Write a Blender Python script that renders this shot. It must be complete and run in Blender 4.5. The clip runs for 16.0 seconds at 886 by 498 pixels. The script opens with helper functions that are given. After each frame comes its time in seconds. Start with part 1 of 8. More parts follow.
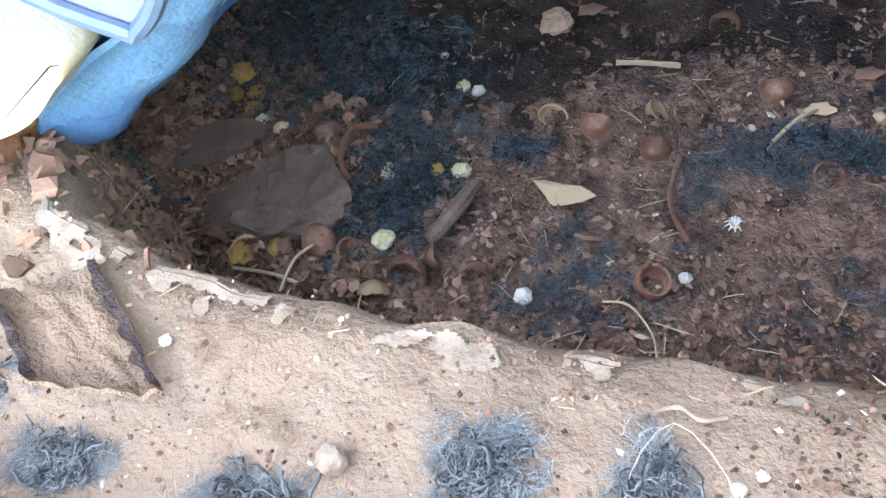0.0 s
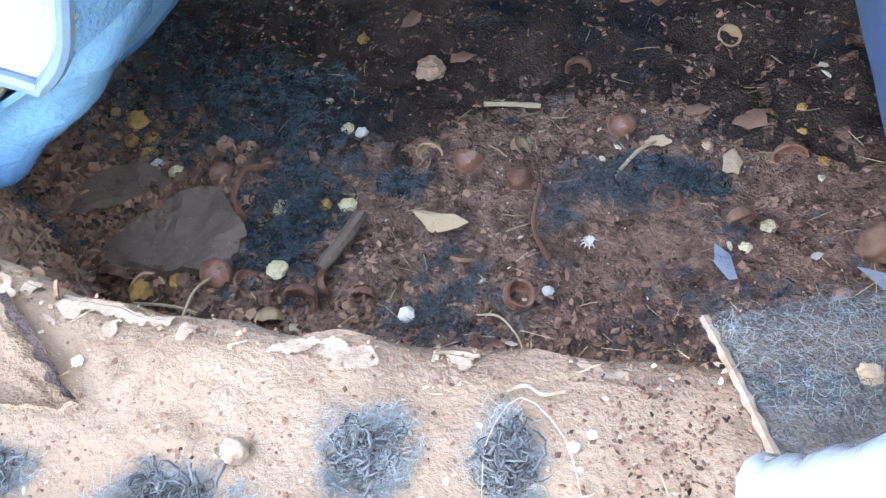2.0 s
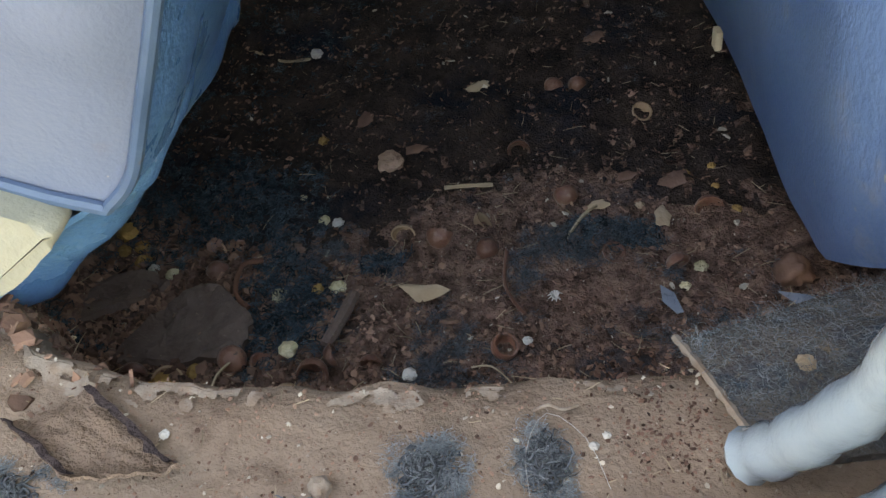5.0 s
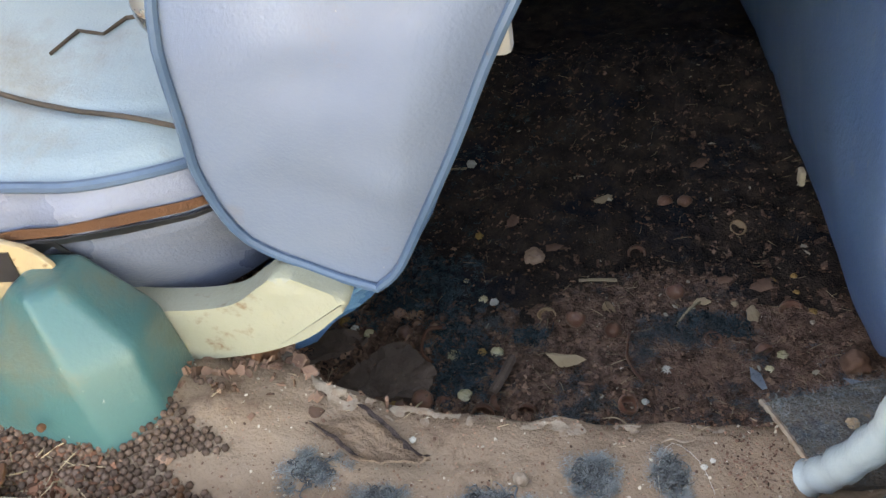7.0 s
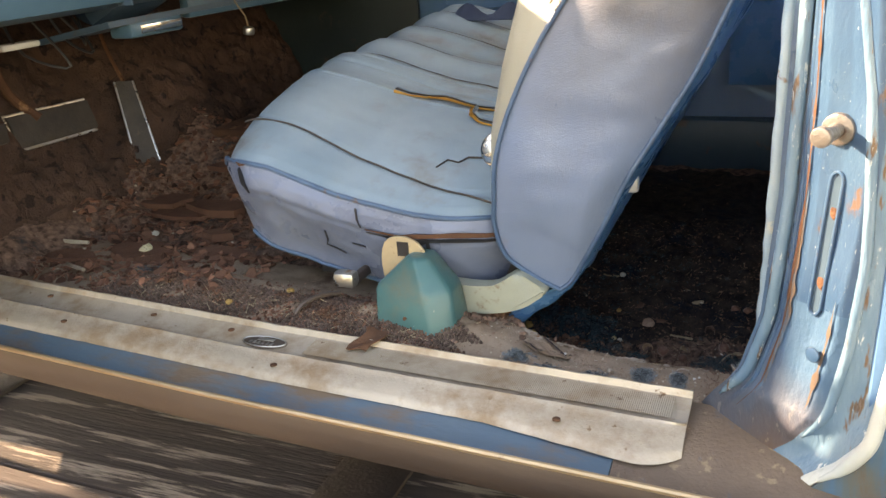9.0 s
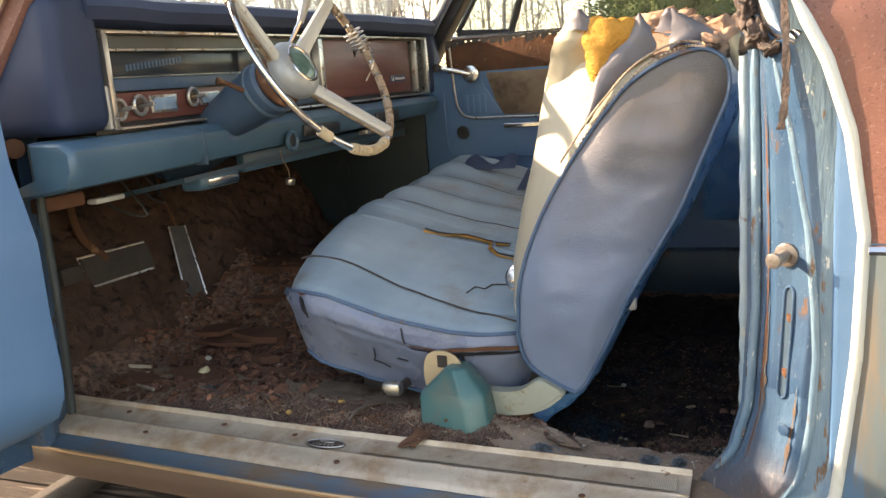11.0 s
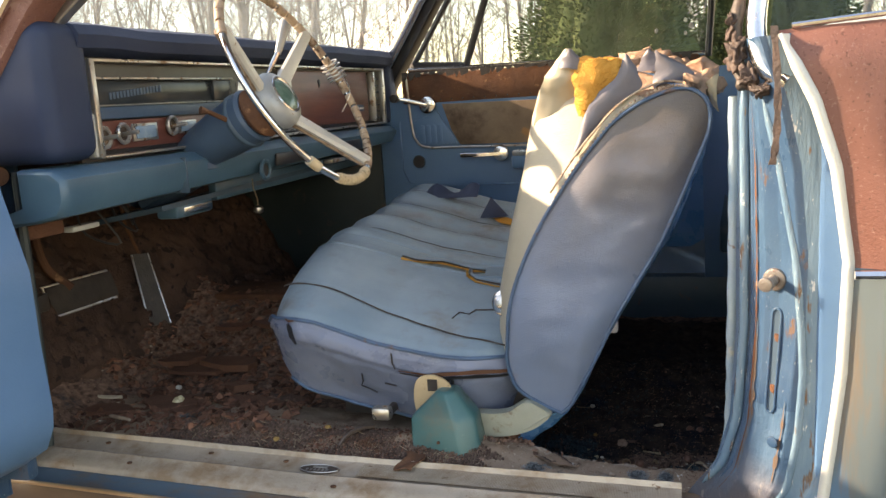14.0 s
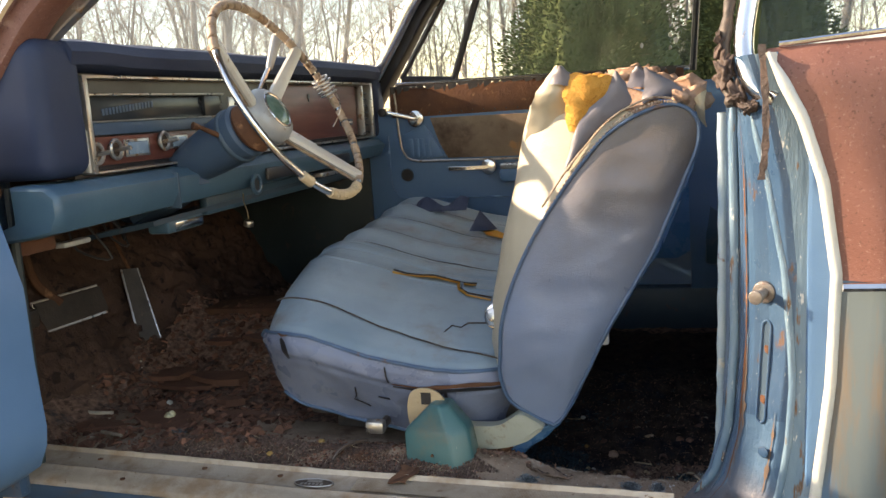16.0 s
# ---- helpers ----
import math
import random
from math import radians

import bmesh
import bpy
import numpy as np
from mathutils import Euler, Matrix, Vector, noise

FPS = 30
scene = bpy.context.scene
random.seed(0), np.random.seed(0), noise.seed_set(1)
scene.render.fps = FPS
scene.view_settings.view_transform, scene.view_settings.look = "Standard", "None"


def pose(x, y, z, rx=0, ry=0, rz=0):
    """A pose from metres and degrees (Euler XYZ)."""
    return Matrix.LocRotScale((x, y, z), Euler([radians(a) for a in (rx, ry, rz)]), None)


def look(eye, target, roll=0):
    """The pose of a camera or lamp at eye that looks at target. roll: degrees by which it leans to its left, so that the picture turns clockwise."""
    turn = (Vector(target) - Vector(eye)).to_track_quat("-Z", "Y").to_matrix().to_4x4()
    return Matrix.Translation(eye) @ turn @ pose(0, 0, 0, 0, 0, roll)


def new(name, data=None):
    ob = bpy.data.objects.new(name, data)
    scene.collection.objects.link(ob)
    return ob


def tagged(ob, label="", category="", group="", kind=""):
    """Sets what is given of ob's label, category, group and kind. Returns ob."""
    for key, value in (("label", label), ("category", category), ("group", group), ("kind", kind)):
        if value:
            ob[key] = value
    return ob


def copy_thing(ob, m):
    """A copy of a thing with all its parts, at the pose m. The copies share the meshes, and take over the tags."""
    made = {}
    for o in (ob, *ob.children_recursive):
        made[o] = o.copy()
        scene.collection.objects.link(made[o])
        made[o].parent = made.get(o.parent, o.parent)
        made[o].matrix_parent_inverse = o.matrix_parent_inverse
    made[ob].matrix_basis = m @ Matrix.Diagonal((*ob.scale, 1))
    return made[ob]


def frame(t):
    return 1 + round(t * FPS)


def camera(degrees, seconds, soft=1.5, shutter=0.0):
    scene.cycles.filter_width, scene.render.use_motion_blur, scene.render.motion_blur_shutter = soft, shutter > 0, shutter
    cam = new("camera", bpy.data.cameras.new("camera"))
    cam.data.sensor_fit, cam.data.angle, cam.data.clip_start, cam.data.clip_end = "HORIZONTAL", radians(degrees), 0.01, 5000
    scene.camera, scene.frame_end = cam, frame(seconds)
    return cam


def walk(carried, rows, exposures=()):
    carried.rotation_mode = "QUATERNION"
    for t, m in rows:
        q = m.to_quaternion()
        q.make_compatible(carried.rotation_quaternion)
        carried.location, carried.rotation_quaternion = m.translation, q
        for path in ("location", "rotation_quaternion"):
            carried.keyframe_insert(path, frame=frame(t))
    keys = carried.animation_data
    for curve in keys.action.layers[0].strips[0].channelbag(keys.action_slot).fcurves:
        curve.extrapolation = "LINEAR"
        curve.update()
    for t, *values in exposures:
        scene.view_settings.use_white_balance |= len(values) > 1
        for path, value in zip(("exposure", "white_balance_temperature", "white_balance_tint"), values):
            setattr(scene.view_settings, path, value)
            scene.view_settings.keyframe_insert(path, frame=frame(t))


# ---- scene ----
cam = camera(56.0, 16.0)
PATH = [
    (0, (0.09, -0.03, 0.608), (-0.507, 1.206, -0.847), -14.3),
    (0.5, (0.088, -0.01, 0.604), (-0.502, 1.223, -0.856), -14.1),
    (1, (0.091, -0.009, 0.61), (-0.498, 1.216, -0.856), -14.3),
    (1.5, (0.11, -0.042, 0.62), (-0.359, 1.252, -0.831), -11.1),
    (2, (0.111, -0.065, 0.634), (-0.262, 1.293, -0.786), -9.3),
    (2.5, (0.102, -0.083, 0.645), (-0.197, 1.327, -0.741), -9.7),
    (3, (0.109, -0.093, 0.654), (-0.145, 1.355, -0.702), -9.1),
    (3.2, (0.114, -0.095, 0.651), (-0.131, 1.356, -0.703), -8.9),
    (5.3, (0.076, -0.129, 0.692), (-0.085, 1.385, -0.605), -9.1),
    (5.5, (0.078, -0.125, 0.698), (-0.08, 1.386, -0.602), -8.9),
    (6, (0.079, -0.14, 0.728), (-0.083, 1.379, -0.563), -7.5),
    (6.5, (0.088, -0.204, 0.777), (-0.133, 1.378, -0.426), -7.2),
    (7, (0.037, -0.279, 0.82), (-0.303, 1.329, -0.319), -9.1),
    (7.5, (-0.034, -0.408, 0.856), (-0.442, 1.218, -0.234), -9.7),
    (8, (0.028, -0.566, 0.921), (-0.395, 1.16, 0.004), -8.8),
    (8.5, (0.164, -0.745, 0.993), (-0.572, 0.958, 0.247), -6.4),
    (9, (0.206, -0.979, 0.992), (-0.551, 0.732, 0.284), -4.1),
    (9.5, (0.245, -1.153, 1.004), (-0.508, 0.582, 0.353), -4.1),
    (10, (0.315, -1.165, 1.017), (-0.49, 0.599, 0.526), -4.3),
    (10.2, (0.307, -1.183, 1.032), (-0.492, 0.592, 0.571), -4.4),
    (12.3, (0.127, -1.329, 1.06), (-0.498, 0.533, 0.682), -3.8),
    (12.5, (0.127, -1.33, 1.06), (-0.485, 0.537, 0.682), -3.7),
    (13, (0.118, -1.333, 1.067), (-0.445, 0.549, 0.691), -3.6),
    (13.5, (0.112, -1.345, 1.072), (-0.446, 0.539, 0.7), -3.7),
    (14, (0.117, -1.351, 1.073), (-0.435, 0.538, 0.721), -3.8),
    (14.5, (0.122, -1.36, 1.074), (-0.4, 0.538, 0.721), -3.7),
    (15, (0.119, -1.364, 1.078), (-0.402, 0.536, 0.732), -3.8),
    (15.5, (0.12, -1.364, 1.081), (-0.398, 0.538, 0.745), -3.8),
    (16, (0.105, -1.368, 1.082), (-0.41, 0.536, 0.754), -3.9),
]
K = 0.9
EXPOSURES = [(t, stops, kelvin, 20) for t, stops, kelvin in ((0.0, 5.2, 9900), (1.0, 5.5, 9300), (1.6, 5.6, 9300), (2.0, 5.45, 9600), (2.5, 4.8, 10000), (3.2, 4.25, 10600), (5.3, 3.65, 11600), (6.3, 3.7, 11200), (7.0, 3.7, 11600), (7.6, 3.35, 11500), (8.5, 3.1, 11000), (10.0, 2.7, 9900), (12.5, 2.3, 9600), (14.0, 2.3, 9600), (16.0, 2.1, 9300))]
walk(cam, [(t, look(Vector(eye) * K, Vector(target) * K, roll)) for t, eye, target, roll in PATH], EXPOSURES)


# ---- world, sun, exposure ----
SUN = Vector((-0.905, -0.03, 0.41)).normalized()
world = bpy.data.worlds.new("sky")
scene.world = world
world.use_nodes = True
wn = world.node_tree.nodes
sky = wn.new("ShaderNodeTexSky")
sky.sky_type, sky.sun_disc = "NISHITA", False
sky.sun_elevation, sky.sun_rotation = math.asin(SUN.z), math.atan2(SUN.x, SUN.y)
sky.air_density, sky.dust_density = 1.0, 0.45
wn["Background"].inputs["Strength"].default_value = 0.15
world.node_tree.links.new(sky.outputs[0], wn["Background"].inputs[0])
sun = new("sun", bpy.data.lights.new("sun", "SUN"))
sun.data.energy, sun.data.angle, sun.data.color = 3.4, radians(0.6), (1.0, 0.93, 0.82)
sun.matrix_world = look(SUN * 30, (0, 0, 0))


# ---- materials ----
def mk(name, a, b, scale=6.0, rough=0.6, metal=0.0, bump=0.15, bscale=120.0, wear=None, wscale=5.0, wat=0.6, wsoft=0.08,
       spot=None, sscale=60.0, sat=0.68, spec=0.5, island=0.0, rvar=0.12, stretch=(1, 1, 1), per=0.0, coat=0.0, bdist=0.004, high_tone=None):
    """Two mixed tones, an optional worn layer and optional specks, with fine relief."""
    m = bpy.data.materials.new(name)
    m.use_nodes = True
    t = m.node_tree
    n, li = t.nodes, t.links.new
    p = n["Principled BSDF"]
    co = n.new("ShaderNodeTexCoord")
    mp = n.new("ShaderNodeMapping")
    mp.inputs["Scale"].default_value = stretch
    li(co.outputs["Object"], mp.inputs[0])

    def noise_tex(s, d=5.0, r=0.6):
        x = n.new("ShaderNodeTexNoise")
        x.inputs["Scale"].default_value, x.inputs["Detail"].default_value, x.inputs["Roughness"].default_value = s, d, r
        li(mp.outputs[0], x.inputs["Vector"])
        return x.outputs["Fac"]

    def ramp(src, lo, hi):
        x = n.new("ShaderNodeMapRange")
        x.inputs["From Min"].default_value, x.inputs["From Max"].default_value = lo, hi
        li(src, x.inputs["Value"])
        return x.outputs[0]

    def mix(f, c1, c2):
        x = n.new("ShaderNodeMix")
        x.data_type = "RGBA"
        li(f, x.inputs[0])
        for s, c in ((6, c1), (7, c2)):
            if hasattr(c, "links"):
                li(c, x.inputs[s])
            else:
                x.inputs[s].default_value = (*c, 1)
        return x.outputs[2]

    col = mix(ramp(noise_tex(scale), 0.3, 0.7), a, b)
    if spot:
        col = mix(ramp(noise_tex(sscale, 3.0), sat, sat + 0.05), col, spot)
    rf = None
    if wear:
        f = ramp(noise_tex(wscale, 7.0, 0.68), wat, wat + wsoft)
        col = mix(f, col, wear)
        rf = f
    # blends into another tone towards the top, with a noisy border
    if high_tone:
        sp = n.new("ShaderNodeSeparateXYZ")
        li(co.outputs["Object"], sp.inputs[0])
        ad = n.new("ShaderNodeMath")
        ad.operation = "MULTIPLY_ADD"
        ad.inputs[1].default_value = 0.22
        li(noise_tex(7.0, 5.0), ad.inputs[0])
        li(sp.outputs["Z"], ad.inputs[2])
        col = mix(ramp(ad.outputs[0], high_tone[1], high_tone[2]), col, high_tone[0])
    if island or per:
        g = n.new("ShaderNodeNewGeometry" if island else "ShaderNodeObjectInfo")
        h = n.new("ShaderNodeHueSaturation")
        li(col, h.inputs["Color"])
        k = island or per
        src = g.outputs["Random Per Island"] if island else g.outputs["Random"]
        v = n.new("ShaderNodeMapRange")
        v.inputs["To Min"].default_value, v.inputs["To Max"].default_value = 1 - k, 1 + k
        li(src, v.inputs["Value"])
        li(v.outputs[0], h.inputs["Value"])
        col = h.outputs[0]
    li(col, p.inputs["Base Color"])
    rr = n.new("ShaderNodeMapRange")
    rr.inputs["To Min"].default_value, rr.inputs["To Max"].default_value = max(0.03, rough - rvar), min(1, rough + rvar)
    li(noise_tex(scale * 2.3), rr.inputs["Value"])
    if rf is not None:
        mx = n.new("ShaderNodeMath")
        mx.operation = "MAXIMUM"
        sc = n.new("ShaderNodeMath")
        sc.operation = "MULTIPLY"
        sc.inputs[1].default_value = 0.75
        li(rf, sc.inputs[0])
        li(rr.outputs[0], mx.inputs[0])
        li(sc.outputs[0], mx.inputs[1])
        li(mx.outputs[0], p.inputs["Roughness"])
        if metal:
            mm = n.new("ShaderNodeMapRange")
            mm.inputs["To Min"].default_value, mm.inputs["To Max"].default_value = metal, 0.0
            li(rf, mm.inputs["Value"])
            li(mm.outputs[0], p.inputs["Metallic"])
    else:
        li(rr.outputs[0], p.inputs["Roughness"])
        p.inputs["Metallic"].default_value = metal
    p.inputs["Specular IOR Level"].default_value = spec
    p.inputs["Coat Weight"].default_value = coat
    if bump:
        bp = n.new("ShaderNodeBump")
        bp.inputs["Strength"].default_value, bp.inputs["Distance"].default_value = bump, bdist
        ad = n.new("ShaderNodeMath")
        li(noise_tex(bscale, 4.0), ad.inputs[0])
        li(noise_tex(bscale / 9, 3.0), ad.inputs[1])
        li(ad.outputs[0], bp.inputs["Height"])
        li(bp.outputs[0], p.inputs["Normal"])
    return m


def glass_mat(name, tint, gloss, dust=0.0):
    m = bpy.data.materials.new(name)
    m.use_nodes = True
    t = m.node_tree
    n, li = t.nodes, t.links.new
    tr, gl, mx = n.new("ShaderNodeBsdfTransparent"), n.new("ShaderNodeBsdfGlossy"), n.new("ShaderNodeMixShader")
    tr.inputs[0].default_value = (*tint, 1)
    gl.inputs["Roughness"].default_value = 0.03
    fr = n.new("ShaderNodeLayerWeight")
    pw = n.new("ShaderNodeMath")
    pw.operation = "POWER"
    pw.inputs[1].default_value = 4.0
    li(fr.outputs["Facing"], pw.inputs[0])
    ml = n.new("ShaderNodeMath")
    ml.operation = "MULTIPLY_ADD"
    ml.inputs[1].default_value, ml.inputs[2].default_value = gloss, 0.015
    li(pw.outputs[0], ml.inputs[0])
    li(ml.outputs[0], mx.inputs[0])
    li(tr.outputs[0], mx.inputs[1])
    li(gl.outputs[0], mx.inputs[2])
    if dust:
        df, dm, nt, mr = n.new("ShaderNodeBsdfTranslucent"), n.new("ShaderNodeMixShader"), n.new("ShaderNodeTexNoise"), n.new("ShaderNodeMapRange")
        df.inputs[0].default_value = (0.62, 0.66, 0.66, 1)
        nt.inputs["Scale"].default_value, nt.inputs["Detail"].default_value = 7.0, 6.0
        mr.inputs["To Min"].default_value, mr.inputs["To Max"].default_value = dust * 0.5, dust * 1.5
        li(nt.outputs["Fac"], mr.inputs["Value"])
        li(mr.outputs[0], dm.inputs[0])
        li(mx.outputs[0], dm.inputs[1])
        li(df.outputs[0], dm.inputs[2])
        li(dm.outputs[0], n["Material Output"].inputs[0])
    else:
        li(mx.outputs[0], n["Material Output"].inputs[0])
    return m


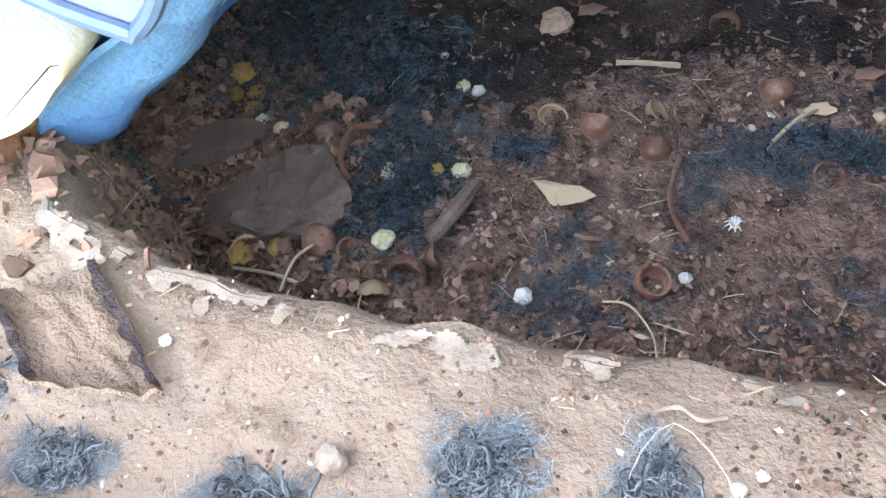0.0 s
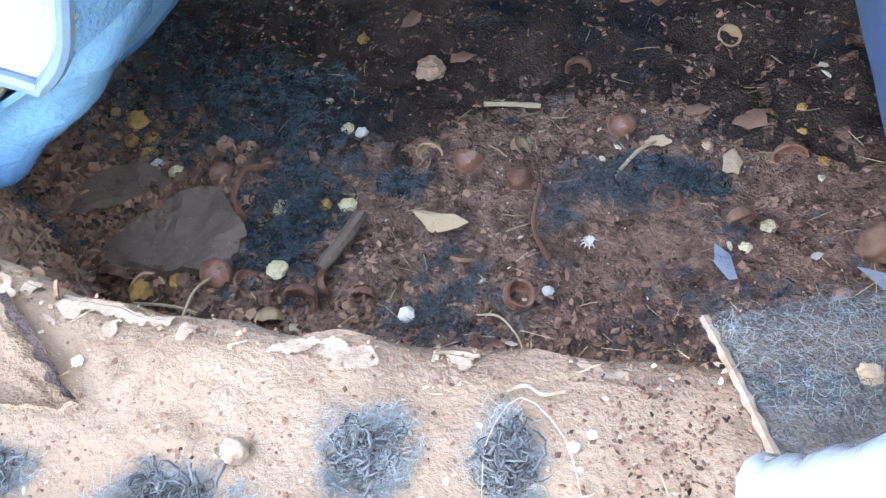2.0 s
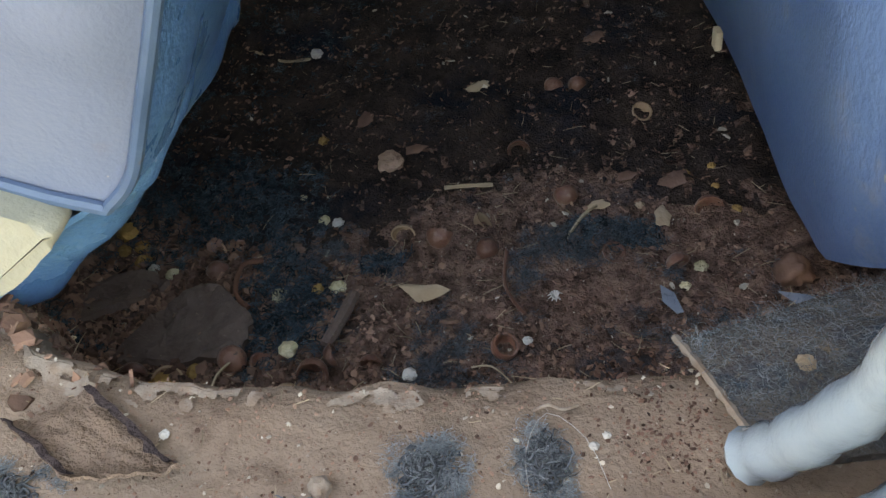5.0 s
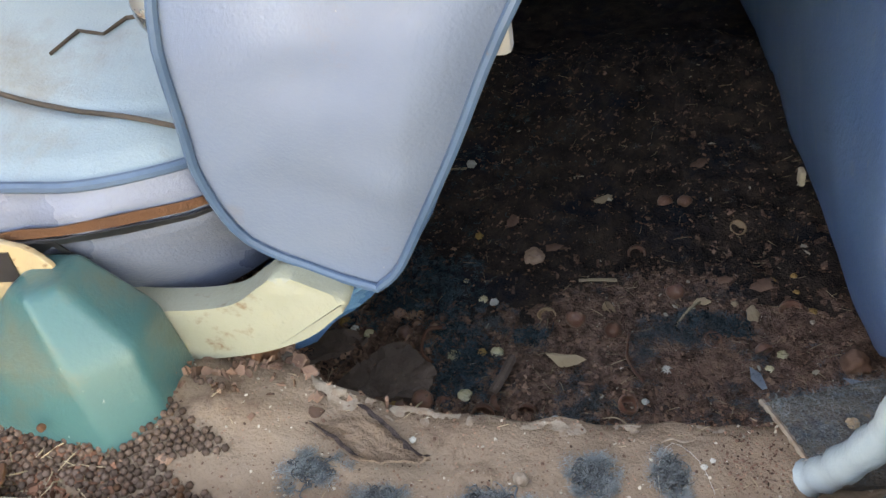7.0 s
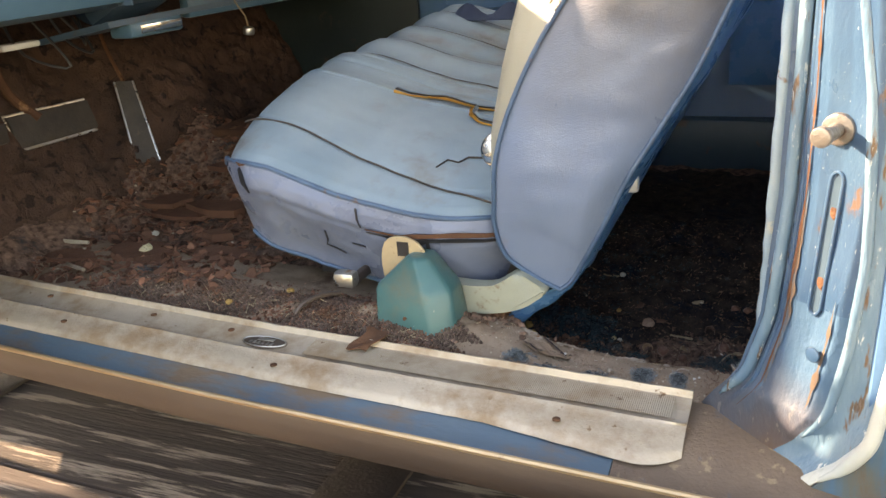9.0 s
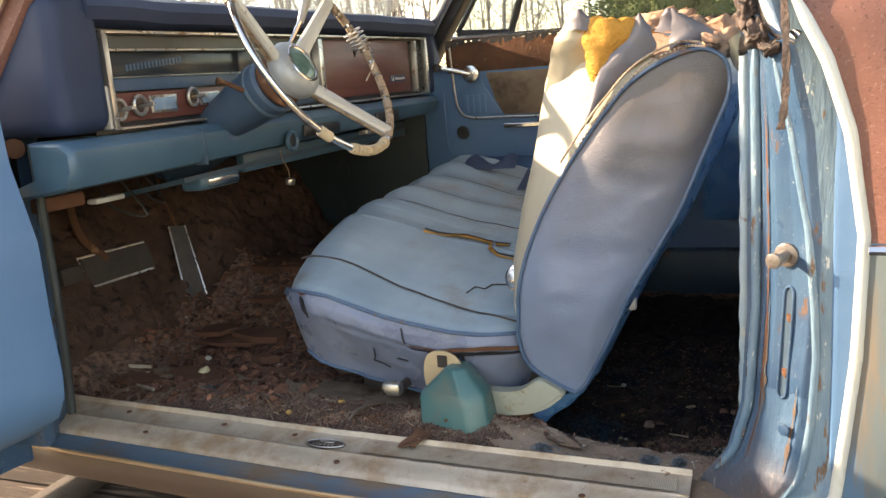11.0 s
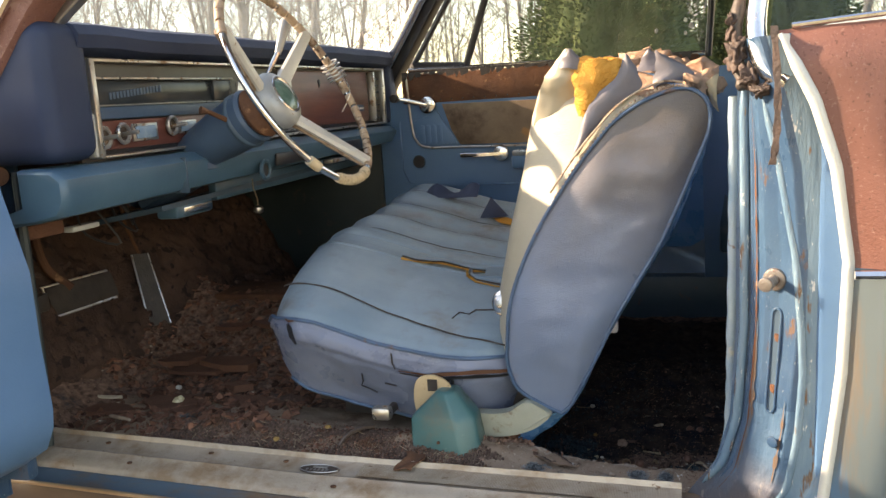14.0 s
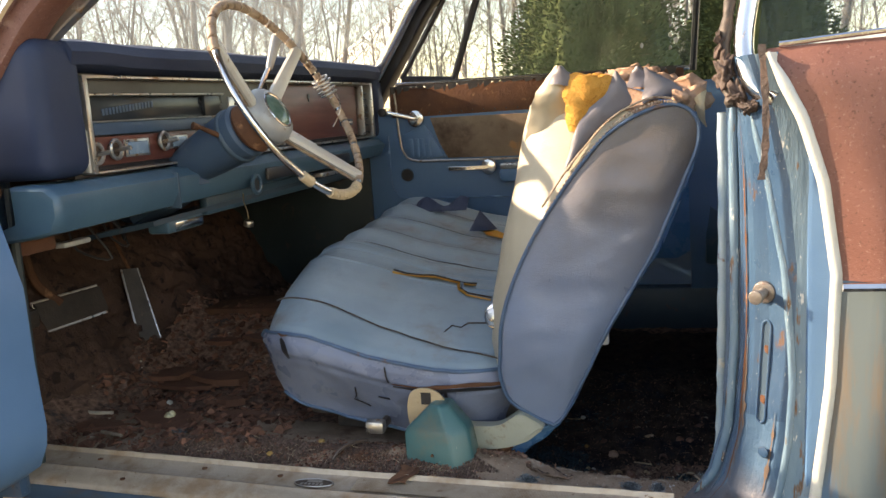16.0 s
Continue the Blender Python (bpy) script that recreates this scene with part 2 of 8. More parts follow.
M = dict(
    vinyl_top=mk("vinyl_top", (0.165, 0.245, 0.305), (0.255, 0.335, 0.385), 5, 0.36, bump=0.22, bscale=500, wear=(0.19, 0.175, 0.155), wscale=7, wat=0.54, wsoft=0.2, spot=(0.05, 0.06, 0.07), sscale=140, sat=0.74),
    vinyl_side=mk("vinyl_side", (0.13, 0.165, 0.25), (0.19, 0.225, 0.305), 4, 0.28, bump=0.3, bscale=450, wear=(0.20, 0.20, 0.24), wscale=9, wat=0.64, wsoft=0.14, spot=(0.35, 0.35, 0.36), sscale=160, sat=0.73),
    # backrest side turns darker brown-grey towards its top
    vinyl_panel=mk("vinyl_panel", (0.125, 0.178, 0.275), (0.178, 0.228, 0.32), 4, 0.31, bump=0.22, bscale=420, wear=(0.18, 0.18, 0.215), wscale=9, wat=0.62, wsoft=0.14, spot=(0.33, 0.33, 0.34), sscale=160, sat=0.74, high_tone=((0.105, 0.09, 0.085), 0.74, 1.0)),
    vinyl_blue=mk("vinyl_blue", (0.042, 0.165, 0.355), (0.085, 0.255, 0.475), 5, 0.28, bump=0.35, bscale=260, wear=(0.13, 0.16, 0.20), wscale=14, wat=0.66, wsoft=0.08, spot=(0.35, 0.36, 0.36), sscale=140, sat=0.73),
    vinyl_rear=mk("vinyl_rear", (0.085, 0.185, 0.36), (0.155, 0.275, 0.46), 6, 0.36, bump=0.3, bscale=300, wear=(0.22, 0.27, 0.35), wscale=24, wat=0.57, wsoft=0.12, spot=(0.34, 0.33, 0.31), sscale=120, sat=0.69, stretch=(1, 1, 0.6)),
    vinyl_cream=mk("vinyl_cream", (0.34, 0.30, 0.22), (0.43, 0.385, 0.30), 6, 0.42, bump=0.2, bscale=400, wear=(0.30, 0.27, 0.23), wscale=8, wat=0.62, wsoft=0.12),
    vinyl_grey=mk("vinyl_grey", (0.10, 0.10, 0.12), (0.16, 0.15, 0.17), 9, 0.45, bump=0.2, bscale=300),
    cord=mk("cord", (0.038, 0.085, 0.155), (0.070, 0.130, 0.215), 20, 0.42, wear=(0.15, 0.09, 0.065), wscale=25, wat=0.61),
    seam=mk("seam", (0.035, 0.03, 0.028), (0.08, 0.06, 0.05), 30, 0.9, bump=0.1),
    foam=mk("foam", (0.50, 0.22, 0.045), (0.62, 0.33, 0.09), 25, 0.95, bump=1.0, bscale=250, spec=0.1, wear=(0.40, 0.17, 0.04), wscale=30, wat=0.58),
    padding=mk("padding", (0.36, 0.22, 0.15), (0.50, 0.34, 0.26), 30, 0.98, bump=1.0, bscale=160, spec=0.05),
    rust=mk("rust", (0.15, 0.068, 0.038), (0.09, 0.045, 0.03), 14, 0.85, bump=0.6, bscale=140, wear=(0.30, 0.16, 0.09), wscale=22, wat=0.6, spec=0.2),
    rust_panel=mk("rust_panel", (0.155, 0.064, 0.048), (0.205, 0.092, 0.071), 7, 0.55, bump=0.25, bscale=320, wear=(0.25, 0.14, 0.11), wscale=210, wat=0.58, spot=(0.12, 0.05, 0.038), sscale=170, sat=0.61, spec=0.35),
    paint=mk("paint", (0.020, 0.058, 0.118), (0.044, 0.100, 0.168), 12, 0.30, bump=0.3, bscale=180, wear=(0.10, 0.056, 0.039), wscale=26, wat=0.63, wsoft=0.06, spot=(0.28, 0.32, 0.34), sscale=430, sat=0.67, stretch=(1, 1, 0.4), bdist=0.003, coat=0.35),
    pillar_foot=mk("pillar_foot", (0.115, 0.066, 0.042), (0.07, 0.046, 0.035), 14, 0.5, bump=0.4, bscale=160, spot=(0.22, 0.16, 0.11), sscale=90, sat=0.63, stretch=(1, 1, 0.5), high_tone=((0.040, 0.098, 0.17), 0.42, 0.56)),
    paint_sill=mk("paint_sill", (0.05, 0.10, 0.15), (0.09, 0.135, 0.165), 7, 0.4, bump=0.15, bscale=180, wear=(0.17, 0.11, 0.07), wscale=9, wat=0.51, wsoft=0.12, stretch=(0.4, 1, 1)),
    paint_lower=mk("paint_lower", (0.062, 0.10, 0.122), (0.092, 0.12, 0.128), 5, 0.4, bump=0.12, bscale=150, wear=(0.145, 0.11, 0.078), wscale=22, wat=0.55, wsoft=0.15, spot=(0.06, 0.13, 0.2), sscale=16, sat=0.54, stretch=(1, 1, 0.13)),
    jamb_rust=mk("jamb_rust", (0.17, 0.115, 0.08), (0.12, 0.08, 0.058), 12, 0.7, bump=0.5, bscale=150, wear=(0.045, 0.095, 0.15), wscale=16, wat=0.58, wsoft=0.2, spot=(0.24, 0.17, 0.11), sscale=60, sat=0.62, stretch=(1, 1, 0.5)),
    jamb_edge=mk("jamb_edge", (0.46, 0.50, 0.49), (0.56, 0.53, 0.45), 18, 0.3, bump=0.3, bscale=160, wear=(0.27, 0.14, 0.07), wscale=30, wat=0.62, stretch=(1, 1, 0.4)),
    windlace=mk("windlace", (0.20, 0.31, 0.40), (0.36, 0.43, 0.45), 9, 0.22, bump=0.3, bscale=110, wear=(0.46, 0.40, 0.29), wscale=15, wat=0.60, wsoft=0.1, spot=(0.18, 0.10, 0.06), sscale=40, sat=0.67, coat=0.5),
    alu=mk("alu", (0.41, 0.335, 0.26), (0.51, 0.435, 0.355), 8, 0.42, 0.3, bump=0.2, bscale=220, wear=(0.28, 0.185, 0.115), wscale=11, wat=0.45, wsoft=0.2, spot=(0.16, 0.085, 0.045), sscale=70, sat=0.68),
    # golden tone stands for the sky's glint on the moulding edge
    gold_glint=mk("gold_glint", (0.56, 0.40, 0.25), (0.42, 0.27, 0.15), 12, 0.35, 0.6, bump=0.15, wear=(0.25, 0.15, 0.09), wscale=15, wat=0.6),
    rocker=mk("rocker", (0.075, 0.052, 0.043), (0.12, 0.086, 0.068), 5, 0.38, 0.3, bump=0.12, wear=(0.19, 0.13, 0.09), wscale=9, wat=0.60, stretch=(0.3, 1, 1)),
    chrome=mk("chrome", (0.72, 0.72, 0.72), (0.6, 0.6, 0.6), 15, 0.16, 1.0, bump=0.05, wear=(0.26, 0.16, 0.10), wscale=28, wat=0.64, rvar=0.08),
    hub_grey=mk("hub_grey", (0.26, 0.29, 0.31), (0.36, 0.38, 0.39), 14, 0.4, 0.2, wear=(0.16, 0.12, 0.09), wscale=30, wat=0.62),
    chrome_dull=mk("chrome_dull", (0.55, 0.54, 0.52), (0.42, 0.41, 0.39), 15, 0.3, 0.9, bump=0.1, wear=(0.24, 0.14, 0.08), wscale=30, wat=0.57),
    steel_tan=mk("steel_tan", (0.52, 0.40, 0.25), (0.42, 0.32, 0.2), 16, 0.5, 0.2, bump=0.3, wear=(0.18, 0.085, 0.04), wscale=60, wat=0.60),
    white_metal=mk("white_metal", (0.62, 0.62, 0.60), (0.5, 0.49, 0.46), 14, 0.4, 0.1, wear=(0.22, 0.13, 0.08), wscale=40, wat=0.62),
    teal=mk("teal", (0.030, 0.118, 0.126), (0.048, 0.160, 0.163), 6, 0.32, bump=0.12, bscale=300, wear=(0.115, 0.130, 0.098), wscale=9, wat=0.50, wsoft=0.2, spot=(0.3, 0.36, 0.34), sscale=110, sat=0.73),
    cream=mk("cream", (0.25, 0.265, 0.21), (0.32, 0.325, 0.265), 9, 0.42, bump=0.25, bscale=250, wear=(0.20, 0.145, 0.10), wscale=22, wat=0.60),
    dash_pad=mk("dash_pad", (0.016, 0.029, 0.066), (0.027, 0.043, 0.086), 4, 0.55, spec=0.3, bump=0.2, bscale=500, wear=(0.07, 0.073, 0.085), wscale=16, wat=0.66, wsoft=0.2),
    dash_metal=mk("dash_metal", (0.036, 0.092, 0.145), (0.062, 0.135, 0.19), 6, 0.36, bump=0.08, wear=(0.16, 0.19, 0.21), wscale=9, wat=0.63, wsoft=0.2),
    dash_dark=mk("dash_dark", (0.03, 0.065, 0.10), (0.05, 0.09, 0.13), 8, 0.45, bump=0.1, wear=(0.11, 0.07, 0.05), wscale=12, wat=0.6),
    column=mk("column", (0.036, 0.072, 0.125), (0.055, 0.098, 0.155), 10, 0.42, spec=0.35, bump=0.12, wear=(0.14, 0.15, 0.17), wscale=20, wat=0.64),
    black=mk("black", (0.012, 0.013, 0.016), (0.025, 0.025, 0.03), 15, 0.4, bump=0.05),
    gauge=mk("gauge", (0.016, 0.022, 0.028), (0.035, 0.043, 0.05), 7, 0.22, bump=0, rvar=0.06, wear=(0.06, 0.066, 0.07), wscale=6, wat=0.55, wsoft=0.3, spec=0.25),
    veneer=mk("veneer", (0.095, 0.030, 0.025), (0.175, 0.064, 0.05), 14, 0.38, bump=0.06, stretch=(1, 0.25, 3.0), wear=(0.21, 0.09, 0.07), wscale=30, wat=0.56, wsoft=0.2),
    radio_dial=mk("radio_dial", (0.15, 0.24, 0.35), (0.22, 0.32, 0.42), 30, 0.25, bump=0),
    text_white=mk("text_white", (0.6, 0.6, 0.6), (0.7, 0.7, 0.7), 30, 0.4, bump=0),
    tape=mk("tape", (0.62, 0.50, 0.33), (0.50, 0.39, 0.26), 40, 0.75, bump=0.5, bscale=300, wear=(0.30, 0.19, 0.11), wscale=60, wat=0.6),
    rim_old=mk("rim_old", (0.30, 0.21, 0.15), (0.46, 0.36, 0.27), 30, 0.6, bump=0.4, bscale=220, wear=(0.13, 0.075, 0.05), wscale=45, wat=0.54),
    green_glass=mk("green_glass", (0.05, 0.12, 0.10), (0.12, 0.2, 0.18), 60, 0.1, bump=0),
    board=mk("board", (0.30, 0.23, 0.165), (0.17, 0.12, 0.085), 5, 0.9, bump=0.3, bscale=120, wear=(0.065, 0.04, 0.03), wscale=6, wat=0.54, wsoft=0.2, spot=(0.36, 0.19, 0.09), sscale=8, sat=0.64, spec=0.2),
    door_blue=mk("door_blue", (0.06, 0.15, 0.28), (0.085, 0.19, 0.33), 4, 0.4, bump=0.12, bscale=300, wear=(0.13, 0.16, 0.2), wscale=8, wat=0.64, wsoft=0.2),
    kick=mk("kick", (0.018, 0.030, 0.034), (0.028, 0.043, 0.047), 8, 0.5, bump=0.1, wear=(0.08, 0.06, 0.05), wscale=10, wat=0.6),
    dirt=mk("dirt", (0.052, 0.030, 0.023), (0.34, 0.21, 0.163), 75, 0.95, bump=1.0, bscale=420, wear=(0.068, 0.064, 0.068), wscale=13, wat=0.56, wsoft=0.1, spot=(0.46, 0.38, 0.30), sscale=420, sat=0.66, spec=0.15, bdist=0.006),
    # carpet remains, toned down to hold the deep shade of the footwell's back
    carpet_shaded=mk("carpet_shaded", (0.026, 0.021, 0.020), (0.098, 0.070, 0.058), 34, 0.95, bump=1.0, bscale=600, wear=(0.022, 0.027, 0.038), wscale=9, wat=0.53, wsoft=0.14, spot=(0.18, 0.13, 0.10), sscale=260, sat=0.65, spec=0.1, bdist=0.006),
    wool_blue=mk("wool_blue", (0.020, 0.033, 0.042), (0.070, 0.096, 0.110), 90, 0.95, bump=0, island=0.7, spec=0.05),
    wool_grey=mk("wool_grey", (0.055, 0.065, 0.072), (0.14, 0.155, 0.165), 90, 0.95, bump=0, island=0.5, spec=0.05),
    scrap_back=mk("scrap_back", (0.12, 0.10, 0.088), (0.22, 0.20, 0.18), 30, 0.95, bump=1.0, bscale=500, wear=(0.07, 0.10, 0.125), wscale=22, wat=0.52, wsoft=0.12, spot=(0.30, 0.23, 0.16), sscale=180, sat=0.64, spec=0.1),
    cloth_edge=mk("cloth_edge", (0.045, 0.032, 0.034), (0.10, 0.075, 0.07), 60, 0.95, bump=0.8, bscale=500, spec=0.1),
    ledge=mk("ledge", (0.225, 0.155, 0.112), (0.325, 0.242, 0.182), 16, 0.92, bump=0.55, bscale=380, wear=(0.13, 0.078, 0.054), wscale=11, wat=0.54, wsoft=0.14, spot=(0.38, 0.31, 0.25), sscale=210, sat=0.68, spec=0.15),
    lime=mk("lime", (0.265, 0.205, 0.157), (0.34, 0.28, 0.225), 60, 0.9, bump=0.3, bscale=250, wear=(0.235, 0.165, 0.12), wscale=90, wat=0.44, wsoft=0.16),
    scraped=mk("scraped", (0.075, 0.155, 0.235), (0.16, 0.25, 0.31), 30, 0.24, bump=0.7, bscale=110, wear=(0.50, 0.52, 0.51), wscale=120, wat=0.61, wsoft=0.05, spot=(0.15, 0.095, 0.065), sscale=70, sat=0.61, stretch=(1, 1, 0.22), coat=0.4),
    streak=mk("streak", (0.13, 0.085, 0.06), (0.10, 0.07, 0.055), 20, 0.6, bump=0.2, stretch=(1, 1, 0.3), wear=(0.07, 0.135, 0.20), wscale=45, wat=0.47, wsoft=0.12),
    loop=mk("loop", (0.095, 0.062, 0.05), (0.16, 0.108, 0.087), 25, 0.95, bump=0.6, bscale=500, island=0.35, wear=(0.13, 0.065, 0.04), wscale=18, wat=0.53, spec=0.1),
    fuzz_grey=mk("fuzz_grey", (0.14, 0.17, 0.182), (0.29, 0.325, 0.33), 60, 0.95, bump=0, island=0.4, spec=0.1),
    fuzz_blue=mk("fuzz_blue", (0.022, 0.048, 0.064), (0.088, 0.138, 0.158), 60, 0.85, bump=0, island=0.9, spec=0.1),
    fuzz_dark=mk("fuzz_dark", (0.045, 0.055, 0.063), (0.115, 0.13, 0.138), 60, 0.9, bump=0, island=0.85, spec=0.1),
    chip_front=mk("chip_front", (0.12, 0.052, 0.034), (0.21, 0.10, 0.066), 30, 0.85, bump=0.3, island=0.75, spec=0.2),
    chip_dark=mk("chip_dark", (0.10, 0.054, 0.039), (0.22, 0.128, 0.094), 30, 0.85, bump=0.3, island=0.75, spec=0.2),
    chip_brown=mk("chip_brown", (0.18, 0.096, 0.066), (0.30, 0.182, 0.13), 30, 0.8, bump=0.3, island=0.5, spec=0.25),
    chip_pale=mk("chip_pale", (0.40, 0.33, 0.25), (0.54, 0.49, 0.40), 40, 0.85, bump=0.2, island=0.4),
    straw=mk("straw", (0.30, 0.22, 0.14), (0.42, 0.33, 0.22), 40, 0.8, bump=0.2, island=0.4),
    nut=mk("nut", (0.14, 0.056, 0.037), (0.245, 0.122, 0.082), 90, 0.40, bump=0.3, bscale=300, wear=(0.26, 0.18, 0.14), wscale=70, wat=0.56, wsoft=0.12, per=0.35, spot=(0.07, 0.04, 0.03), sscale=220, sat=0.63),
    nut_in=mk("nut_in", (0.42, 0.29, 0.18), (0.30, 0.18, 0.10), 80, 0.7, bump=0.3, bscale=300, per=0.3),
    leaf=mk("leaf", (0.48, 0.36, 0.24), (0.40, 0.28, 0.17), 50, 0.7, bump=0.25, bscale=200),
    slab=mk("slab", (0.105, 0.070, 0.055), (0.175, 0.122, 0.098), 26, 0.9, bump=0.5, bscale=300, wear=(0.075, 0.048, 0.038), wscale=22, wat=0.56, wsoft=0.15, spot=(0.26, 0.19, 0.145), sscale=230, sat=0.66),
    cloth=mk("cloth", (0.31, 0.22, 0.165), (0.24, 0.16, 0.115), 30, 0.95, bump=1.0, bscale=520, wear=(0.13, 0.092, 0.08), wscale=20, wat=0.58, wsoft=0.14, spec=0.1),
    crumb=mk("crumb", (0.55, 0.46, 0.24), (0.66, 0.60, 0.42), 60, 0.95, bump=0.8, bscale=300, per=0.25),
    crumb_gold=mk("crumb_gold", (0.33, 0.18, 0.055), (0.45, 0.27, 0.09), 60, 0.95, bump=0.8, bscale=300, per=0.25),
    white=mk("white", (0.58, 0.57, 0.52), (0.46, 0.44, 0.40), 60, 0.8, bump=0.3, per=0.15),
    slate=mk("slate", (0.13, 0.17, 0.22), (0.19, 0.23, 0.27), 60, 0.5, bump=0.2),
    green=mk("green", (0.03, 0.35, 0.14), (0.05, 0.4, 0.18), 60, 0.3, bump=0),
    toe=mk("toe", (0.055, 0.034, 0.027), (0.115, 0.068, 0.052), 9, 0.95, bump=0.8, bscale=200, wear=(0.17, 0.135, 0.108), wscale=6, wat=0.62, wsoft=0.12, spot=(0.035, 0.023, 0.02), sscale=30, sat=0.58, spec=0.15, bdist=0.008),
    bark_red=mk("bark_red", (0.11, 0.045, 0.028), (0.17, 0.075, 0.045), 18, 0.9, bump=0.7, bscale=160),
    seal=mk("seal", (0.030, 0.022, 0.020), (0.075, 0.047, 0.038), 30, 0.7, bump=0.7, bscale=160, wear=(0.14, 0.075, 0.048), wscale=50, wat=0.60),
    rubber=mk("rubber", (0.028, 0.023, 0.02), (0.055, 0.044, 0.038), 16, 0.6, bump=0.4, wear=(0.11, 0.07, 0.05), wscale=20, wat=0.6),
    deck=mk("deck", (0.030, 0.024, 0.023), (0.080, 0.062, 0.056), 9, 0.85, bump=1.0, bscale=90, stretch=(0.16, 2.2, 1), wear=(0.25, 0.205, 0.172), wscale=15, wat=0.53, wsoft=0.06, per=0.3, spec=0.2),
    strap=mk("strap", (0.035, 0.027, 0.026), (0.06, 0.045, 0.04), 12, 0.6, 0.3, bump=0.4, bscale=140),
    fender=mk("fender", (0.26, 0.235, 0.20), (0.33, 0.30, 0.26), 7, 0.6, bump=0.3, bscale=140, wear=(0.24, 0.13, 0.07), wscale=14, wat=0.62, spot=(0.11, 0.14, 0.18), sscale=14, sat=0.64),
    bark=mk("bark", (0.20, 0.185, 0.175), (0.30, 0.275, 0.26), 3, 0.95, bump=0, island=0.3, spec=0.1),
    thicket=mk("thicket", (0.22, 0.19, 0.165), (0.36, 0.32, 0.28), 3, 0.95, bump=0, island=0.35, spec=0.05),
    cedar=mk("cedar", (0.065, 0.09, 0.04), (0.12, 0.14, 0.065), 2, 0.95, bump=0, island=0.35, spec=0.05),
    brush=mk("brush", (0.30, 0.25, 0.13), (0.42, 0.36, 0.20), 2, 0.95, bump=0, island=0.4, spec=0.1),
    ground=mk("ground", (0.16, 0.125, 0.075), (0.24, 0.20, 0.12), 0.7, 0.95, bump=0.5, bscale=30, wear=(0.09, 0.10, 0.05), wscale=0.4, wat=0.55, wsoft=0.2, spec=0.1),
    striker=mk("striker", (0.16, 0.14, 0.125), (0.24, 0.215, 0.195), 60, 0.35, 0.5, bump=0.3, wear=(0.11, 0.06, 0.04), wscale=60, wat=0.55),
    headliner=mk("headliner", (0.20, 0.22, 0.25), (0.26, 0.28, 0.3), 5, 0.9, bump=0.2),
)
GLASS = glass_mat("window_glass", (0.86, 0.90, 0.89), 0.22, 0.012)
HAZY = glass_mat("hazy_glass", (0.76, 0.82, 0.84), 0.25, 0.035)


# ---- building helpers ----
def thing(name, at, label, category, group="", kind=""):
    ob = new(name)
    ob.location = at
    ob.empty_display_size = 0.05
    return tagged(ob, label, category, group, kind)


def smooth(bm, angle=40):
    for f in bm.faces:
        f.smooth = True
    for e in bm.edges:
        if len(e.link_faces) == 2 and e.calc_face_angle(0) > radians(angle):
            e.smooth = False


def part(name, bm, material, parent=None, label="", angle=40):
    bmesh.ops.recalc_face_normals(bm, faces=bm.faces)
    smooth(bm, angle)
    me = bpy.data.meshes.new(name)
    bm.to_mesh(me)
    bm.free()
    me.materials.append(M[material] if isinstance(material, str) else material)
    ob = new(name, me)
    if parent:
        ob.parent = parent
        if parent.type == "EMPTY":
            ob.matrix_parent_inverse = Matrix.Translation(-Vector(parent.location))
    if label:
        ob["label"] = label
    return ob


def solo(name, bm, material, label, category, group="", kind="", angle=40):
    return tagged(part(name, bm, material, None, "", angle), label, category, group, kind)


def wob(p, s=8.0, a=0.01, seed=0.0):
    return noise.noise((p[0] * s + seed, p[1] * s - seed, p[2] * s + 2 * seed)) * a


def grid(fn, nu, nv, bm=None, wrap_u=False):
    """A sheet of quads over u, v in 0..1."""
    bm = bm or bmesh.new()
    vs = [[bm.verts.new(fn(i / nu, j / nv)) for j in range(nv + 1)] for i in range(nu if wrap_u else nu + 1)]
    for i in range(nu):
        for j in range(nv):
            a, b = vs[i], vs[(i + 1) % len(vs)]
            bm.faces.new((a[j], b[j], b[j + 1], a[j + 1]))
    return bm


def thick(bm, d):
    bmesh.ops.recalc_face_normals(bm, faces=bm.faces)
    bmesh.ops.solidify(bm, geom=list(bm.faces), thickness=d)
    return bm


def box(lo, hi, bevel=0.0, bm=None, seg=2):
    bm = bm or bmesh.new()
    c = [(a + b) / 2 for a, b in zip(lo, hi)]
    s = [abs(b - a) for a, b in zip(lo, hi)]
    r = bmesh.ops.create_cube(bm, size=1, matrix=Matrix.Translation(c) @ Matrix.Diagonal((*s, 1)))
    if bevel:
        es = list({e for v in r["verts"] for e in v.link_edges})
        bmesh.ops.bevel(bm, geom=es, offset=bevel, segments=seg, affect="EDGES", profile=0.5)
    return bm


def prism(pts, axis, a, b, bevel=0.0, bm=None):
    """A flat outline, given in the two other axes, pulled from a to b along an axis."""
    bm = bm or bmesh.new()

    def at(p, d):
        return {"x": (d, *p), "y": (p[0], d, p[1]), "z": (*p, d)}[axis]
    lo, hi = [bm.verts.new(at(p, a)) for p in pts], [bm.verts.new(at(p, b)) for p in pts]
    n = len(pts)
    fs = [bm.faces.new(lo), bm.faces.new(hi[::-1])]
    fs += [bm.faces.new((lo[i], hi[i], hi[(i + 1) % n], lo[(i + 1) % n])) for i in range(n)]
    if bevel:
        es = list({e for f in fs[:2] for e in f.edges})
        bmesh.ops.bevel(bm, geom=es, offset=bevel, segments=2, affect="EDGES", profile=0.5)
    return bm


